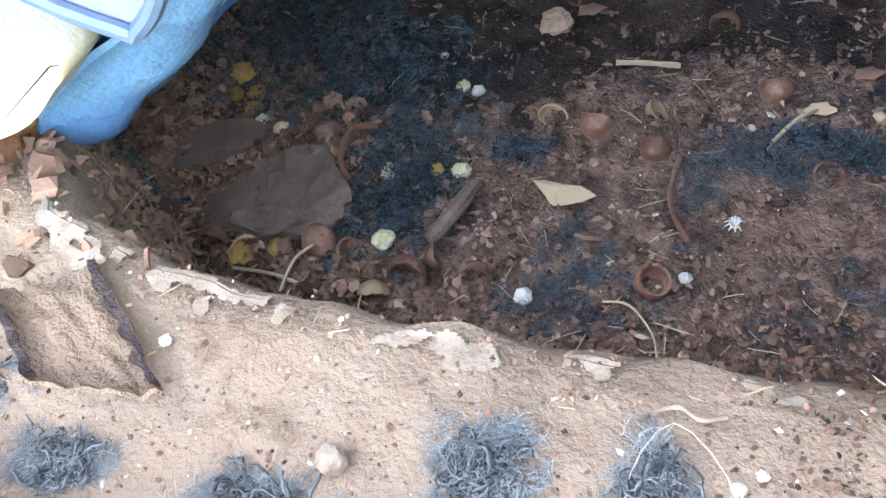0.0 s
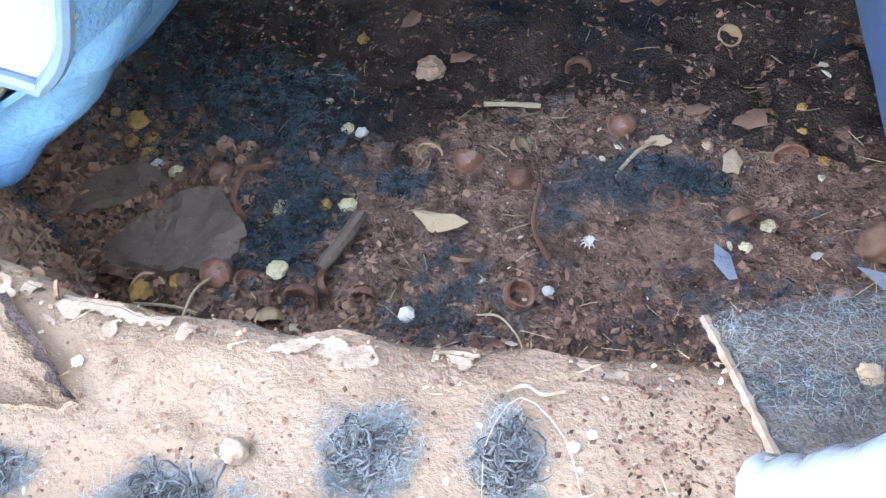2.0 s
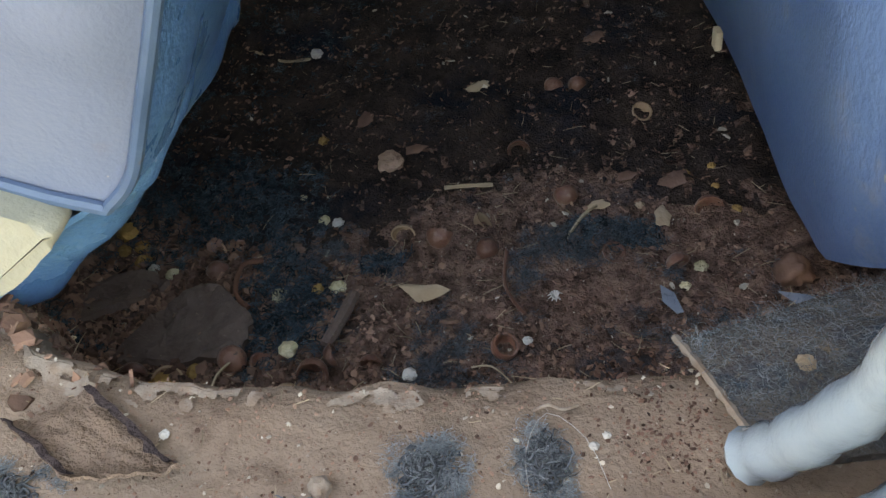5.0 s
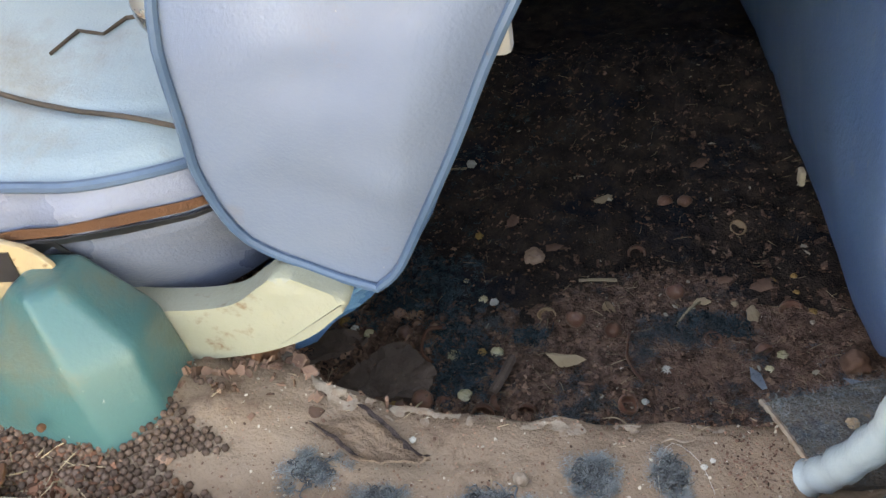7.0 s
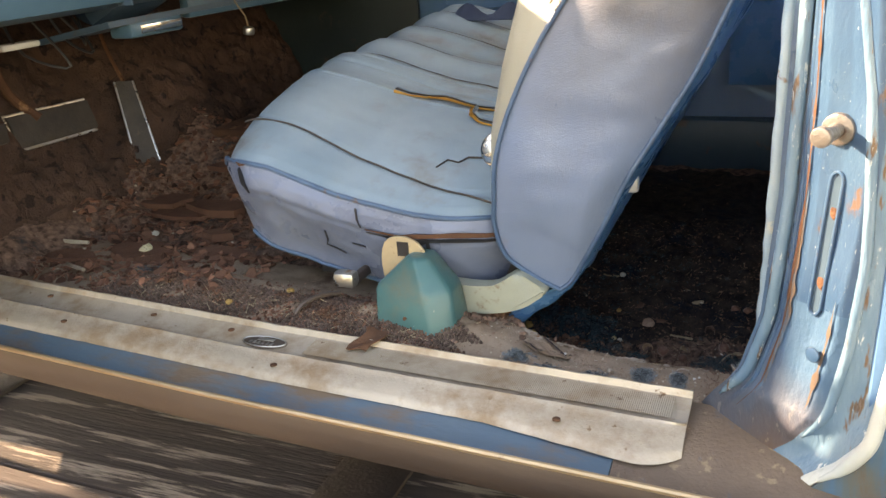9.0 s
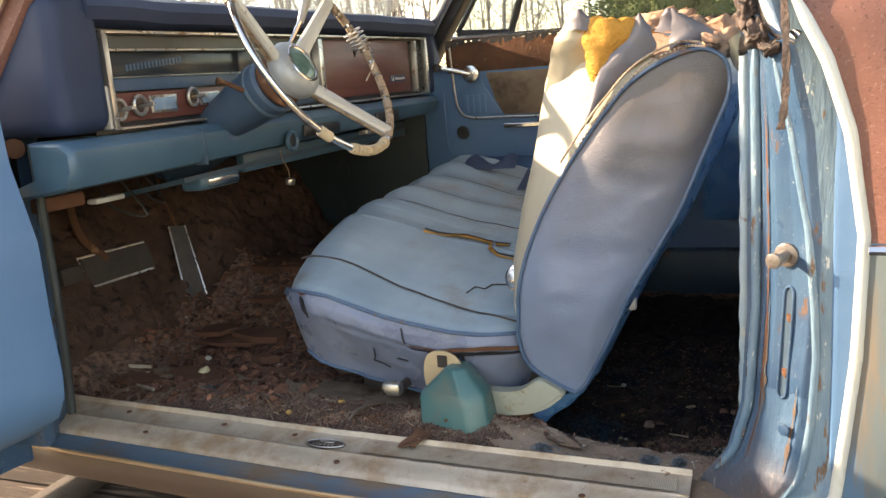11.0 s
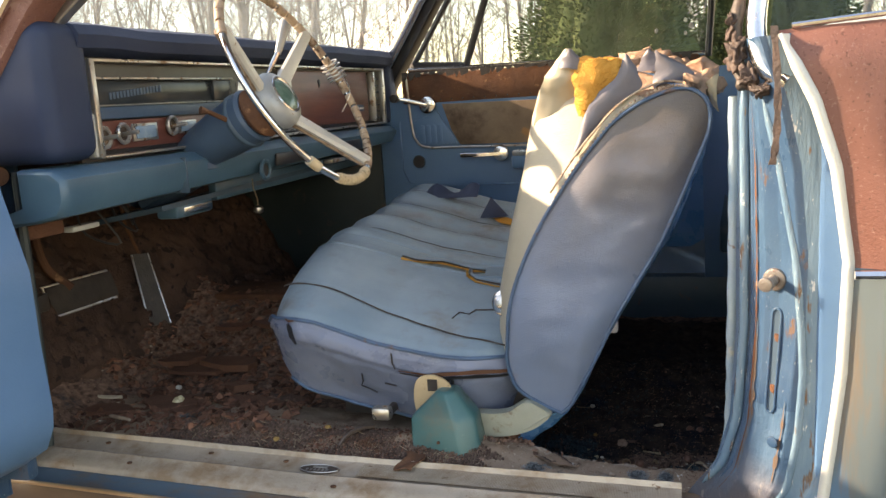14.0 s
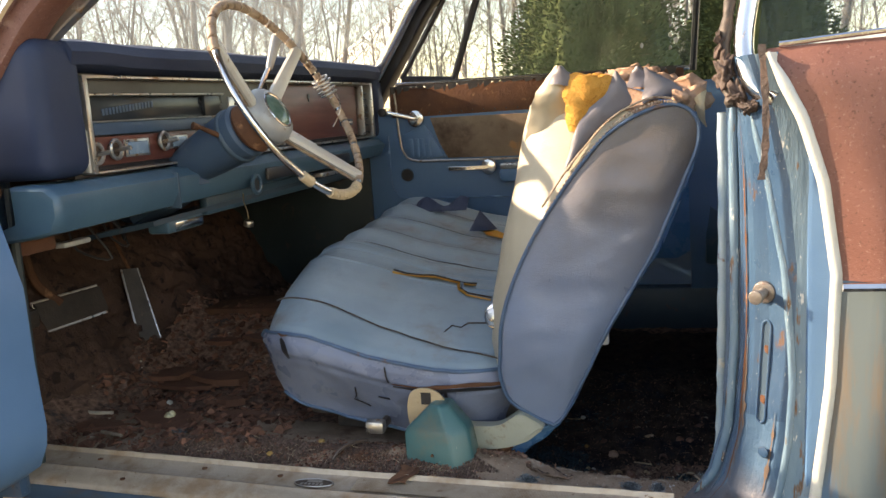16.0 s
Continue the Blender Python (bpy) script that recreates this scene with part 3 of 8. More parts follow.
def sweep(sec, path, bm=None, close=False):
    """Joins rings of points, one for each step of a path: sec(k) gives a ring."""
    bm = bm or bmesh.new()
    rings = [[bm.verts.new(p) for p in sec(k)] for k in range(path)]
    n = len(rings[0])
    for a, b in zip(rings, rings[1:] + ([rings[0]] if close else [])):
        for i in range(n):
            bm.faces.new((a[i], a[(i + 1) % n], b[(i + 1) % n], b[i]))
    if not close:
        bm.faces.new(rings[0])
        bm.faces.new(rings[-1][::-1])
    return bm


def tube(pts, r, sides=8, bm=None, close=False):
    """A round bar along points; r is one radius or one for each point."""
    pts = [Vector(p) for p in pts]
    n = len(pts)
    frames, up = [], Vector((0.13, 0.31, 0.94))
    for i in range(n):
        d = (pts[(i + 1) % n] - pts[i - 1]) if close else pts[min(i + 1, n - 1)] - pts[max(i - 1, 0)]
        d.normalize()
        s = d.cross(up)
        if s.length < 1e-3:
            s = d.orthogonal()
        s.normalize()
        up = s.cross(d)
        frames.append((s, up.copy()))
    rr = r if isinstance(r, (list, tuple)) else [r] * n

    def sec(k):
        s, u = frames[k]
        return [pts[k] + rr[k] * (math.cos(a) * s + math.sin(a) * u) for a in (2 * math.pi * j / sides for j in range(sides))]
    return sweep(sec, n, bm, close)


def curve_pts(pts, n):
    """n + 1 points on a smooth line through pts."""
    pts = [Vector(p) for p in pts]
    out = []
    for k in range(n + 1):
        s = k / n * (len(pts) - 1)
        i = min(int(s), len(pts) - 2)
        f = s - i
        p0, p1, p2, p3 = pts[max(i - 1, 0)], pts[i], pts[i + 1], pts[min(i + 2, len(pts) - 1)]
        out.append(0.5 * (2 * p1 + (p2 - p0) * f + (2 * p0 - 5 * p1 + 4 * p2 - p3) * f * f + (3 * p1 - p0 - 3 * p2 + p3) * f ** 3))
    return out


def table(x, xs, ys):
    return float(np.interp(x, xs, ys))


def disc(c, axis, r, h, sides=20, bm=None, bevel=0.0):
    bm = bm or bmesh.new()
    q = Vector(axis).to_track_quat("Z", "Y").to_matrix().to_4x4()
    res = bmesh.ops.create_cone(bm, cap_ends=True, segments=sides, radius1=r, radius2=r, depth=h, matrix=Matrix.Translation(c) @ q)
    if bevel:
        es = [e for e in {e for v in res["verts"] for e in v.link_edges} if any(len(f.verts) > 4 for f in e.link_faces)]
        bmesh.ops.bevel(bm, geom=es, offset=bevel, segments=2, affect="EDGES", profile=0.5)
    return bm


def blob(c, r, rough=0.2, sub=2, bm=None, seed=0.0, squash=1.0):
    bm = bm or bmesh.new()
    res = bmesh.ops.create_icosphere(bm, subdivisions=sub, radius=1)
    for v in res["verts"]:
        k = 1 + rough * noise.noise(v.co * 2.2 + Vector((seed, 3 * seed, -seed)))
        v.co = Vector(c) + Vector((v.co.x * r, v.co.y * r, v.co.z * r * squash)) * k
    return bm


# ---- ground, trailer, trees ----
def floor_z(x, y):
    """Height of the car's floor pan under its dirt."""
    rear = 0.272
    front = 0.385 + max(0.0, -1.22 - x) * 0.62
    k = min(1.0, max(0.0, (-0.22 - x) / 0.12))
    z = rear + (front - rear) * k * k * (3 - 2 * k)
    hump = math.exp(-((y - 0.84) / 0.17) ** 2)
    z += hump * (0.05 + 0.10 * k)
    return z + wob((x, y, 0), 14, 0.012) + wob((x, y, 1), 45, 0.006)


def sy(x, y):
    """The sill runs slightly out of square with the dashboard."""
    return y - 0.045 * (x + 0.55)


def ground_fn(u, v):
    a, r = 2 * math.pi * u, 400 * v ** 4 + 0.01
    x, y = r * math.cos(a), r * math.sin(a)
    return x, y, -0.75 + wob((x, y, 0), 0.08, 0.3) * min(1, r / 20) + wob((x, y, 3), 0.7, 0.06)


solo("ground", grid(ground_fn, 72, 60, wrap_u=True), "ground", "dry winter grass and bare earth round the trailer", "ground", kind="structure")

trailer = thing("trailer", (0, 0.3, -0.02), "weathered wooden trailer deck with steel straps and a worn fender", "trailer")
for k in range(-4, 8):
    y0 = -0.755 + 0.295 * (k + 4) - 0.19
    bm = grid(lambda u, v: (-3.6 + 6.6 * u, y0 + 0.004 + 0.286 * v, 0.08 + wob((u * 9, v, k), 3, 0.006)), 40, 4)
    part("plank", thick(bm, 0.045), "deck", trailer)
for x0 in (-2.50, -1.54, -0.525, 0.50, 1.56):
    part("strap", box((x0, -0.98, 0.0795), (x0 + 0.14, 2.4, 0.0885), 0.002), "strap", trailer, "dark steel strap across the planks")
    for yb in (0.33, -0.06, -0.5, 1.2):
        part("bolt", disc((x0 + 0.06, yb, 0.091), (0, 0, 1), 0.013, 0.008, 10, bevel=0.002), "strap", trailer)
part("frame_rail", box((-3.6, -1.02, -0.12), (3.0, -0.955, 0.07), 0.006), "strap", trailer)
part("frame_rail", box((-3.6, 2.42, -0.12), (3.0, 2.48, 0.07), 0.006), "strap", trailer)


def fender_fn(u, v):
    xs = [-0.62, -0.52, -0.42, -0.30, -0.18, -0.06, 0.1, 0.5, 0.9, 1.05, 1.18, 1.28]
    zs = [0.10, 0.22, 0.305, 0.365, 0.39, 0.40, 0.402, 0.40, 0.40, 0.37, 0.28, 0.12]
    s = u * (len(xs) - 1)
    x, z = table(s, range(len(xs)), xs), table(s, range(len(xs)), zs)
    edge = max(0, abs(v - 0.5) - 0.42) / 0.08
    nose = 0.11 * max(0.0, (-0.10 - x) / 0.4) ** 1.5
    return x + 0.10, -0.295 - nose - 0.30 * v, z - 0.016 - 0.02 * edge ** 2 + wob((x, v, 0), 4, 0.004)


part("fender", thick(grid(fender_fn, 66, 16), 0.004), "fender", trailer, "dusty bare-metal wheel fender with rust spots")
part("trailer_wheel", disc((0.43, -0.44, 0.01), (0, 1, 0), 0.33, 0.18, 40, bevel=0.03), "rubber", trailer, "black rubber trailer tyre")


def branch(out, p, d, r, length, depth, rng):
    steps = 4 if depth > 1 else 3
    pts, rad = [p], [r]
    for k in range(steps):
        d = (d + Vector((rng.uniform(-1, 1), rng.uniform(-1, 1), rng.uniform(-0.5, 0.9))) * (0.10 if depth > 2 else 0.24)).normalized()
        p = p + d * (length / steps)
        pts.append(p)
        rad.append(max(0.003, r * (1 - 0.72 * (k + 1) / steps)))
    tube(pts, rad, 6 if depth > 2 else 3, out)
    if depth == 0:
        return
    for k in range({3: 9, 2: 6, 1: 5}[depth]):
        f = rng.uniform(0.3 if depth == 3 else 0.2, 1.0) * steps
        i = min(int(f), steps - 1)
        q = pts[i].lerp(pts[i + 1], f - i)
        side = Vector((rng.uniform(-1, 1), rng.uniform(-1, 1), rng.uniform(-0.1, 0.9))).normalized()
        branch(out, q, (d * 0.45 + side).normalized(), max(0.004, rad[i] * 0.42), length * rng.uniform(0.32, 0.55), depth - 1, rng)


def bare_tree(rng, tall):
    bm = bmesh.new()
    branch(bm, Vector((0, 0, -0.2)), Vector((rng.uniform(-0.08, 0.08), rng.uniform(-0.08, 0.08), 1)), tall * 0.0075, tall, 3, rng)
    return bm


rng = random.Random(4)
proto = []
for k in range(6):
    t = thing("bare_tree", (0, 0, 0), "leafless grey-brown winter tree at the edge of the woods", "tree", "bare trees behind the car")
    part("trunk", bare_tree(rng, rng.uniform(8, 13)), "bark", t, angle=80)
    proto.append(t)
spots = []
for k in range(190):
    a = radians(rng.uniform(76, 148))
    r = 15 + 55 * rng.random() ** 0.8
    spots.append((r * math.cos(a), r * math.sin(a)))
for k in range(40):
    a = radians(rng.uniform(-170, 78))
    if 150 < math.degrees(a) % 360 < 235:
        continue
    r = rng.uniform(24, 50)
    spots.append((r * math.cos(a), r * math.sin(a)))
for k, (x, y) in enumerate(spots):
    m = pose(x, y, -0.75, rng.uniform(-4, 4), rng.uniform(-4, 4), rng.uniform(0, 360))
    if k < len(proto):
        proto[k].matrix_basis = m
    else:
        copy_thing(proto[k % len(proto)], m)


def brush_mesh(n, rng):
    bm = bmesh.new()
    for _ in range(n):
        a = radians(rng.uniform(75, 150))
        r = rng.uniform(11, 24)
        p = Vector((r * math.cos(a), r * math.sin(a), -0.8))
        q = p + Vector((rng.uniform(-0.6, 0.6), rng.uniform(-0.6, 0.6), rng.uniform(0.7, 2.3)))
        mid = p.lerp(q, 0.5) + Vector((rng.uniform(-0.2, 0.2), rng.uniform(-0.2, 0.2), 0))
        tube((p, mid, q), (0.009, 0.006, 0.002), 3, bm)
    return bm


solo("undergrowth", brush_mesh(3200, rng), "brush", "tangled dry straw-coloured undergrowth", "undergrowth", kind="stuff", angle=80)


def thicket_mesh(n, rng):
    """Thin saplings and hanging twigs that fill the gaps between the trunks."""
    bm = bmesh.new()
    for _ in range(n):
        a = radians(rng.uniform(74, 150))
        r = rng.uniform(15, 42)
        p = Vector((r * math.cos(a), r * math.sin(a), -0.8 + rng.random() ** 1.6 * 7.0))
        d = Vector((rng.gauss(0, 0.5), rng.gauss(0, 0.5), rng.uniform(0.1, 1.2))).normalized()
        ln = rng.uniform(0.8, 3.2)
        pts = [p]
        for _k in range(3):
            d = (d + Vector((rng.gauss(0, 0.3), rng.gauss(0, 0.3), rng.gauss(0.05, 0.25)))).normalized()
            pts.append(pts[-1] + d * ln / 3)
        w = rng.uniform(0.004, 0.013)
        tube(pts, (w, w * 0.8, w * 0.55, w * 0.2), 3, bm)
    return bm


solo("thicket", thicket_mesh(9000, rng), "thicket", "grey tangle of leafless saplings and twigs", "thicket", kind="stuff", angle=80)


def cedar_tree(at, tall, wide, n, rng):
    t = thing("cedar_tree", at, "dense dark green cedar tree among bare trees", "tree")
    o = Vector(at)
    part("trunk", tube([o, o + Vector((0.05, 0, tall * 0.5)), o + Vector((0, 0.04, tall))], (0.16, 0.1, 0.02), 8), "bark", t)
    bm = bmesh.new()
    for _ in range(n):
        h = rng.random() ** 1.3
        a = rng.uniform(0, 2 * math.pi)
        lobes = 0.75 + 0.35 * noise.noise((math.cos(a) * 2, math.sin(a) * 2, h * 9))
        r = wide * (1 - h) ** 0.7 * lobes * rng.random() ** 0.4
        c = o + Vector((r * math.cos(a), r * math.sin(a), 0.2 + h * tall * 0.97))
        d = Vector((math.cos(a), math.sin(a), rng.uniform(-0.2, 0.9))).normalized()
        s = d.orthogonal().normalized()
        ln = rng.uniform(0.04, 0.10)
        v = [bm.verts.new(p) for p in (c, c + d * ln * 0.5 + s * ln * 0.22, c + d * ln, c + d * ln * 0.5 - s * ln * 0.22)]
        bm.faces.new(v)
    part("crown", bm, "cedar", t)
    core = bmesh.new()
    bmesh.ops.create_icosphere(core, subdivisions=5, radius=1)
    for v in core.verts:
        h = (v.co.z + 1) / 2
        r = wide * 0.72 * (1 - h) ** 0.65 * (0.8 + 0.3 * noise.noise(v.co * 3.0) + 0.22 * noise.noise(v.co * 11.0))
        a = math.atan2(v.co.y, v.co.x)
        v.co = o + Vector((r * math.cos(a), r * math.sin(a), 0.3 + h * tall * 0.92))
    part("inner_crown", core, "cedar", t, angle=180)


cedar_tree((-0.9, 12.2, -0.75), 9.0, 2.2, 76000, rng)
cedar_tree((1.6, 13.4, -0.75), 8.0, 2.1, 60000, rng)

# ---- car shell ----
def floor_fn(u, v):
    x, y = -1.75 + 3.0 * u, 0.10 + 1.56 * v
    return x, y, floor_z(x, y)


solo("floor", grid(floor_fn, 240, 130), "dirt", "dirt-covered rotten car floor with scattered litter", "car floor", kind="structure")
car = thing("car", (-0.2, 0.8, 0.08), "abandoned blue two-door car with rusty panels and open driver's door", "car")


def toe_fn(u, v):
    y = 0.02 + 1.64 * v
    s = u
    x = -1.34 - 0.42 * s + 0.06 * math.sin(v * 9)
    hump = math.exp(-((y - 0.86) / 0.22) ** 2)
    z = 0.40 + 0.62 * s ** 1.05 + hump * 0.09 * (1 - s)
    p = (x + 0.22 * hump * (1 - 0.5 * s), y, z)
    flaky = wob(p, 34, 0.008, 6) + wob(p, 80, 0.004, 1) + 0.010 * max(0.0, noise.noise((p[0] * 18, p[1] * 18, p[2] * 18)))
    return p[0] + wob(p, 9, 0.025) + flaky, p[1], p[2] + wob(p, 16, 0.02, 2) + flaky


part("toe_board", grid(toe_fn, 130, 220), "toe", car, "crumbling dirty carpet on the toe board")
part("firewall", box((-1.86, -0.02, 0.25), (-1.80, 1.70, 1.22), 0.0), "kick", car)


def sill_sec(x):
    """Cross-section of the sill, from the inner lip over the plate edge to the rocker's underside."""
    up = 0.03 * max(0.0, -x - 0.55) * 0.6
    pts = [(0.050, 0.30), (0.046, 0.392), (-0.052, 0.386), (-0.066, 0.376), (-0.112, 0.366), (-0.118, 0.372), (-0.126, 0.372), (-0.126, 0.325), (-0.05, 0.30)]
    return [(x, sy(x, a), b + up) for a, b in pts]


xs = [-1.62 + 0.05 * k for k in range(34)]
part("sill", sweep(lambda k: sill_sec(xs[k]), len(xs)), "paint_sill", car, "blue painted door sill with rust")
part("sill_end", sweep(lambda k: sill_sec(0.031 + 0.03 * k), 18), "jamb_rust", car, "rusty rear end of the door sill")


def plate_fn(u, v):
    x = -1.30 + 1.41 * u
    up = 0.03 * max(0.0, -x - 0.55) * 0.6
    ys = [0.047, 0.044, 0.040, 0.036, 0.012, -0.018, -0.024, -0.030, -0.050, -0.064, -0.070]
    zs = [0.400, 0.411, 0.412, 0.403, 0.3985, 0.397, 0.4005, 0.3975, 0.392, 0.386, 0.378]
    s = v * 10
    y, z = table(s, range(11), ys), table(s, range(11), zs)
    flare = max(0.0, (x + 0.15) / 0.26) if x > -0.15 else 0.0
    if v > 0.72:
        y -= 0.030 * flare * (v - 0.72) / 0.28
    if x > 0.05 and v > 0.6:
        k = (x - 0.05) / 0.06
        y += 0.035 * k * k * (v - 0.6) / 0.4
    return x, sy(x, y), z + up + wob((x, y, 0), 30, 0.0012)


part("sill_plate", thick(grid(plate_fn, 200, 30), 0.0022), "alu", car, "scuffed ribbed aluminium sill plate with screws")
plate = bpy.data.objects["sill_plate"]
bm = grid(lambda u, v: (-0.47 + 0.56 * u, sy(-0.47 + 0.56 * u, 0.031 - 0.046 * v), 0.4005 + 0.0022 * (1 - v) + (0.0011 if round(u * 420) % 2 else 0.0)), 420, 3)
part("ribbed_band", bm, "alu", plate, "fine ribs worn into the plate", 5)
for xx, yy in ((-1.05, 0.018), (-0.80, 0.02), (-0.63, 0.018), (-0.30, 0.008), (0.02, 0.01), (-0.95, -0.045), (-0.5, -0.05), (-0.05, -0.055)):
    up = 0.03 * max(0.0, -xx - 0.55) * 0.6
    part("screw", disc((xx, sy(xx, yy), (0.4005 if yy > -0.03 else 0.3945) + up), (0, 0.05, 1), 0.0055, 0.003, 12, bevel=0.001), "rust", plate)
bm = disc((0, 0, 0), (0, 0, 1), 1, 0.0024, 32, bevel=0.0005)
for v in bm.verts:
    v.co = Vector((v.co.x * 0.040 - 0.55, sy(-0.55, v.co.y * 0.0165), v.co.z + 0.4005))
em = part("emblem_disc", bm, "rocker", plate, "dark oval maker's emblem with illegible raised marks")
bm = tube([(-0.55 + 0.039 * math.cos(a), 0.016 * math.sin(a), 0.4018) for a in (k * math.pi / 16 for k in range(32))], 0.0011, 6, close=True)
for a in range(6):
    box((-0.575 + 0.008 * a, -0.009, 0.4018), (-0.5705 + 0.008 * a, -0.002, 0.4028), 0, bm)
box((-0.565, 0.002, 0.4018), (-0.535, 0.010, 0.4028), 0.0004, bm)
part("emblem_relief", bm, "chrome_dull", plate)

mold = [(-0.1265, 0.372), (-0.128, 0.376), (-0.1345, 0.374), (-0.138, 0.360), (-0.138, 0.338), (-0.130, 0.322), (-0.1265, 0.322)]
bm = sweep(lambda k: [(x, sy(x, a), b + 0.03 * max(0.0, -x - 0.55) * 0.6) for x in (-2.1 + 0.06 * k,) for a, b in mold], 60)
part("rocker_moulding", bm, "rocker", car, "tarnished brown metal rocker moulding")
bm = tube([(-2.1 + 0.1 * k, sy(-2.1 + 0.1 * k, -0.132), 0.3765 + 0.03 * max(0.0, 1.55 - 0.1 * k) * 0.6) for k in range(34)], 0.0045, 8)
part("rocker_trim_edge", bm, "gold_glint", car, "upper edge of the moulding, golden glint put into its colour")

# rear door pillar, built as upright bands from the inner edge to the body side
def pillar_edge(z, f):
    """f runs from the inner edge, over the jamb, to the outer lip."""
    foot = max(0.0, (0.56 - z) / 0.18)
    foot = min(1.0, foot) ** 2
    xi = table(z, [0.38, 0.42, 0.47, 0.55, 0.70, 1.06], [0.115, 0.135, 0.165, 0.185, 0.195, 0.198])
    yi = table(z, [0.38, 0.45, 0.6, 1.06], [0.03, -0.01, -0.03, -0.035])
    xo = table(z, [0.38, 0.41, 0.46, 0.55, 0.66, 0.82, 0.95, 1.04, 1.13], [0.255, 0.285, 0.308, 0.318, 0.330, 0.336, 0.318, 0.290, 0.245])
    yo = table(z, [0.38, 0.45, 1.13], [-0.105, -0.130, -0.136])
    fx = [0.0, 0.10, 0.16, 0.30, 0.42, 0.60, 0.70, 0.76, 0.90, 0.96, 1.0]
    dep = [0.0, 0.012, 0.002, -0.003, 0.0, -0.003, 0.014, 0.026, 0.024, 0.004, 0.0]
    d = table(f, fx, dep) * (1 - foot)
    return xi + (xo - xi) * f + d, yi + (yo - yi) * f + d * 0.5


def jamb_fn(f0, f1, z0=0.378, z1=1.13):
    def fn(u, v):
        z = z0 + (z1 - z0) * u
        f = f0 + (f1 - f0) * v
        x, y = pillar_edge(z, f)
        return x + wob((x, y, z), 12, 0.0012), y + wob((x, y, z), 14, 0.0012, 3), z
    return fn


part("door_pillar", grid(jamb_fn(0.0, 0.64, 0.585, 1.13), 130, 60), "paint", car, "blue rear door pillar streaked with rust")
part("pillar_foot", grid(jamb_fn(0.0, 0.64, 0.374, 0.585), 60, 60), "pillar_foot", car, "rusty curved foot of the door pillar")
part("pillar_channel", grid(jamb_fn(0.64, 0.92), 110, 16), "scraped", car, "worn blue pillar channel with scraped paint")
part("pillar_lip", thick(grid(jamb_fn(0.92, 1.0), 110, 5), 0.003), "jamb_edge", car, "pale chipped lip along the door opening")


bm = tube(curve_pts([(0.245, -0.075, 0.782), (0.240, -0.095, 0.783), (0.232, -0.112, 0.784)], 4), 0.0075, 14)
disc((0.2305, -0.116, 0.784), (-0.4, -0.9, 0), 0.0105, 0.009, 16, bm, 0.002)
disc((0.247, -0.072, 0.782), (-0.4, -0.9, 0), 0.017, 0.010, 16, bm, 0.003)
part("striker", bm, "striker", car, "rust-spotted steel door striker bolt")
bm = disc((0.243, -0.082, 0.532), (-0.62, -0.78, 0), 0.009, 0.003, 14, bevel=0.002)
part("plug", bm, "paint", car)


def on_jamb(f, z, d=0.0015):
    x, y = pillar_edge(z, f)
    return Vector((x - 0.7 * d, y - 0.7 * d, z))


for zz in (0.695, 0.615):
    part("rust_spot", blob(on_jamb(0.41, zz, -0.004), 0.0075, 0.6, 2, squash=1.2), "rust", car)


def jamb_strip(name, f, w, z0, z1, mat, label="", d=0.002, seed=0.0):
    """A thin ragged upright stain or strip lying on the jamb."""
    bm = bmesh.new()
    rows = []
    for k in range(41):
        z = z0 + (z1 - z0) * k / 40
        ww = w * (0.25 + 1.3 * abs(noise.noise((z * 31, seed, 0)) + 0.5 * noise.noise((z * 90, seed, 3)))) * min(1.0, 0.15 + 4 * min(k, 40 - k) / 40)
        ff = f + 0.007 * noise.noise((z * 6, seed, 4))
        rows.append([bm.verts.new(on_jamb(ff + s * ww, z, d)) for s in (-1, 0, 1)])
    for p, q in zip(rows, rows[1:]):
        for j in (0, 1):
            bm.faces.new((p[j], q[j], q[j + 1], p[j + 1]))
    return part(name, bm, mat, car, label)


jamb_strip("rust_streak", 0.205, 0.020, 0.42, 1.05, "rust", "long rust streak down the pillar", seed=1)
jamb_strip("rust_streak", 0.225, 0.030, 0.45, 0.72, "streak", "", d=0.0015, seed=5)
jamb_strip("rust_streak", 0.56, 0.02, 0.46, 0.60, "streak", seed=7)


def jamb_bead(name, f, r, z0, z1, mat, label="", out=0.0, rough=0.25, seed=0.0):
    """A rounded fold of the sheet metal running up the jamb; f is one place or a line of them."""
    pts, rad = [], []
    for k in range(73):
        z = z0 + (z1 - z0) * k / 72
        ff = f if isinstance(f, float) else table(k / 72, [q[0] for q in f], [q[1] for q in f])
        pts.append(on_jamb(ff + 0.002 * noise.noise((z * 7, seed, 1)), z, out))
        rad.append(r * (1 + rough * noise.noise((z * 34, seed, 2)) + 0.5 * rough * noise.noise((z * 110, seed, 5))) * min(1.0, 0.3 + min(k, 72 - k) / 6))
    return part(name, tube(pts, rad, 10), mat, car, label, 180)


jamb_bead("inner_bead", 0.045, 0.0075, 0.42, 1.07, "scraped", "pale worn bead along the inner edge of the pillar", 0.0, 0.05, 1)
jamb_bead("inner_bead", 0.125, 0.0050, 0.44, 1.06, "paint", "", 0.0, 0.05, 2)
jamb_bead("pillar_ridge", [(0.0, 0.66), (0.35, 0.64), (0.55, 0.60), (0.75, 0.50), (1.0, 0.36)], 0.0060, 0.42, 1.05, "scraped", "scraped ridge with bright chipped paint", -0.002, 0.10, 3)
jamb_bead("lip_edge", 0.985, 0.0085, 0.385, 1.13, "jamb_edge", "rounded pale lip, sunlit and chipped", 0.0, 0.05, 6)
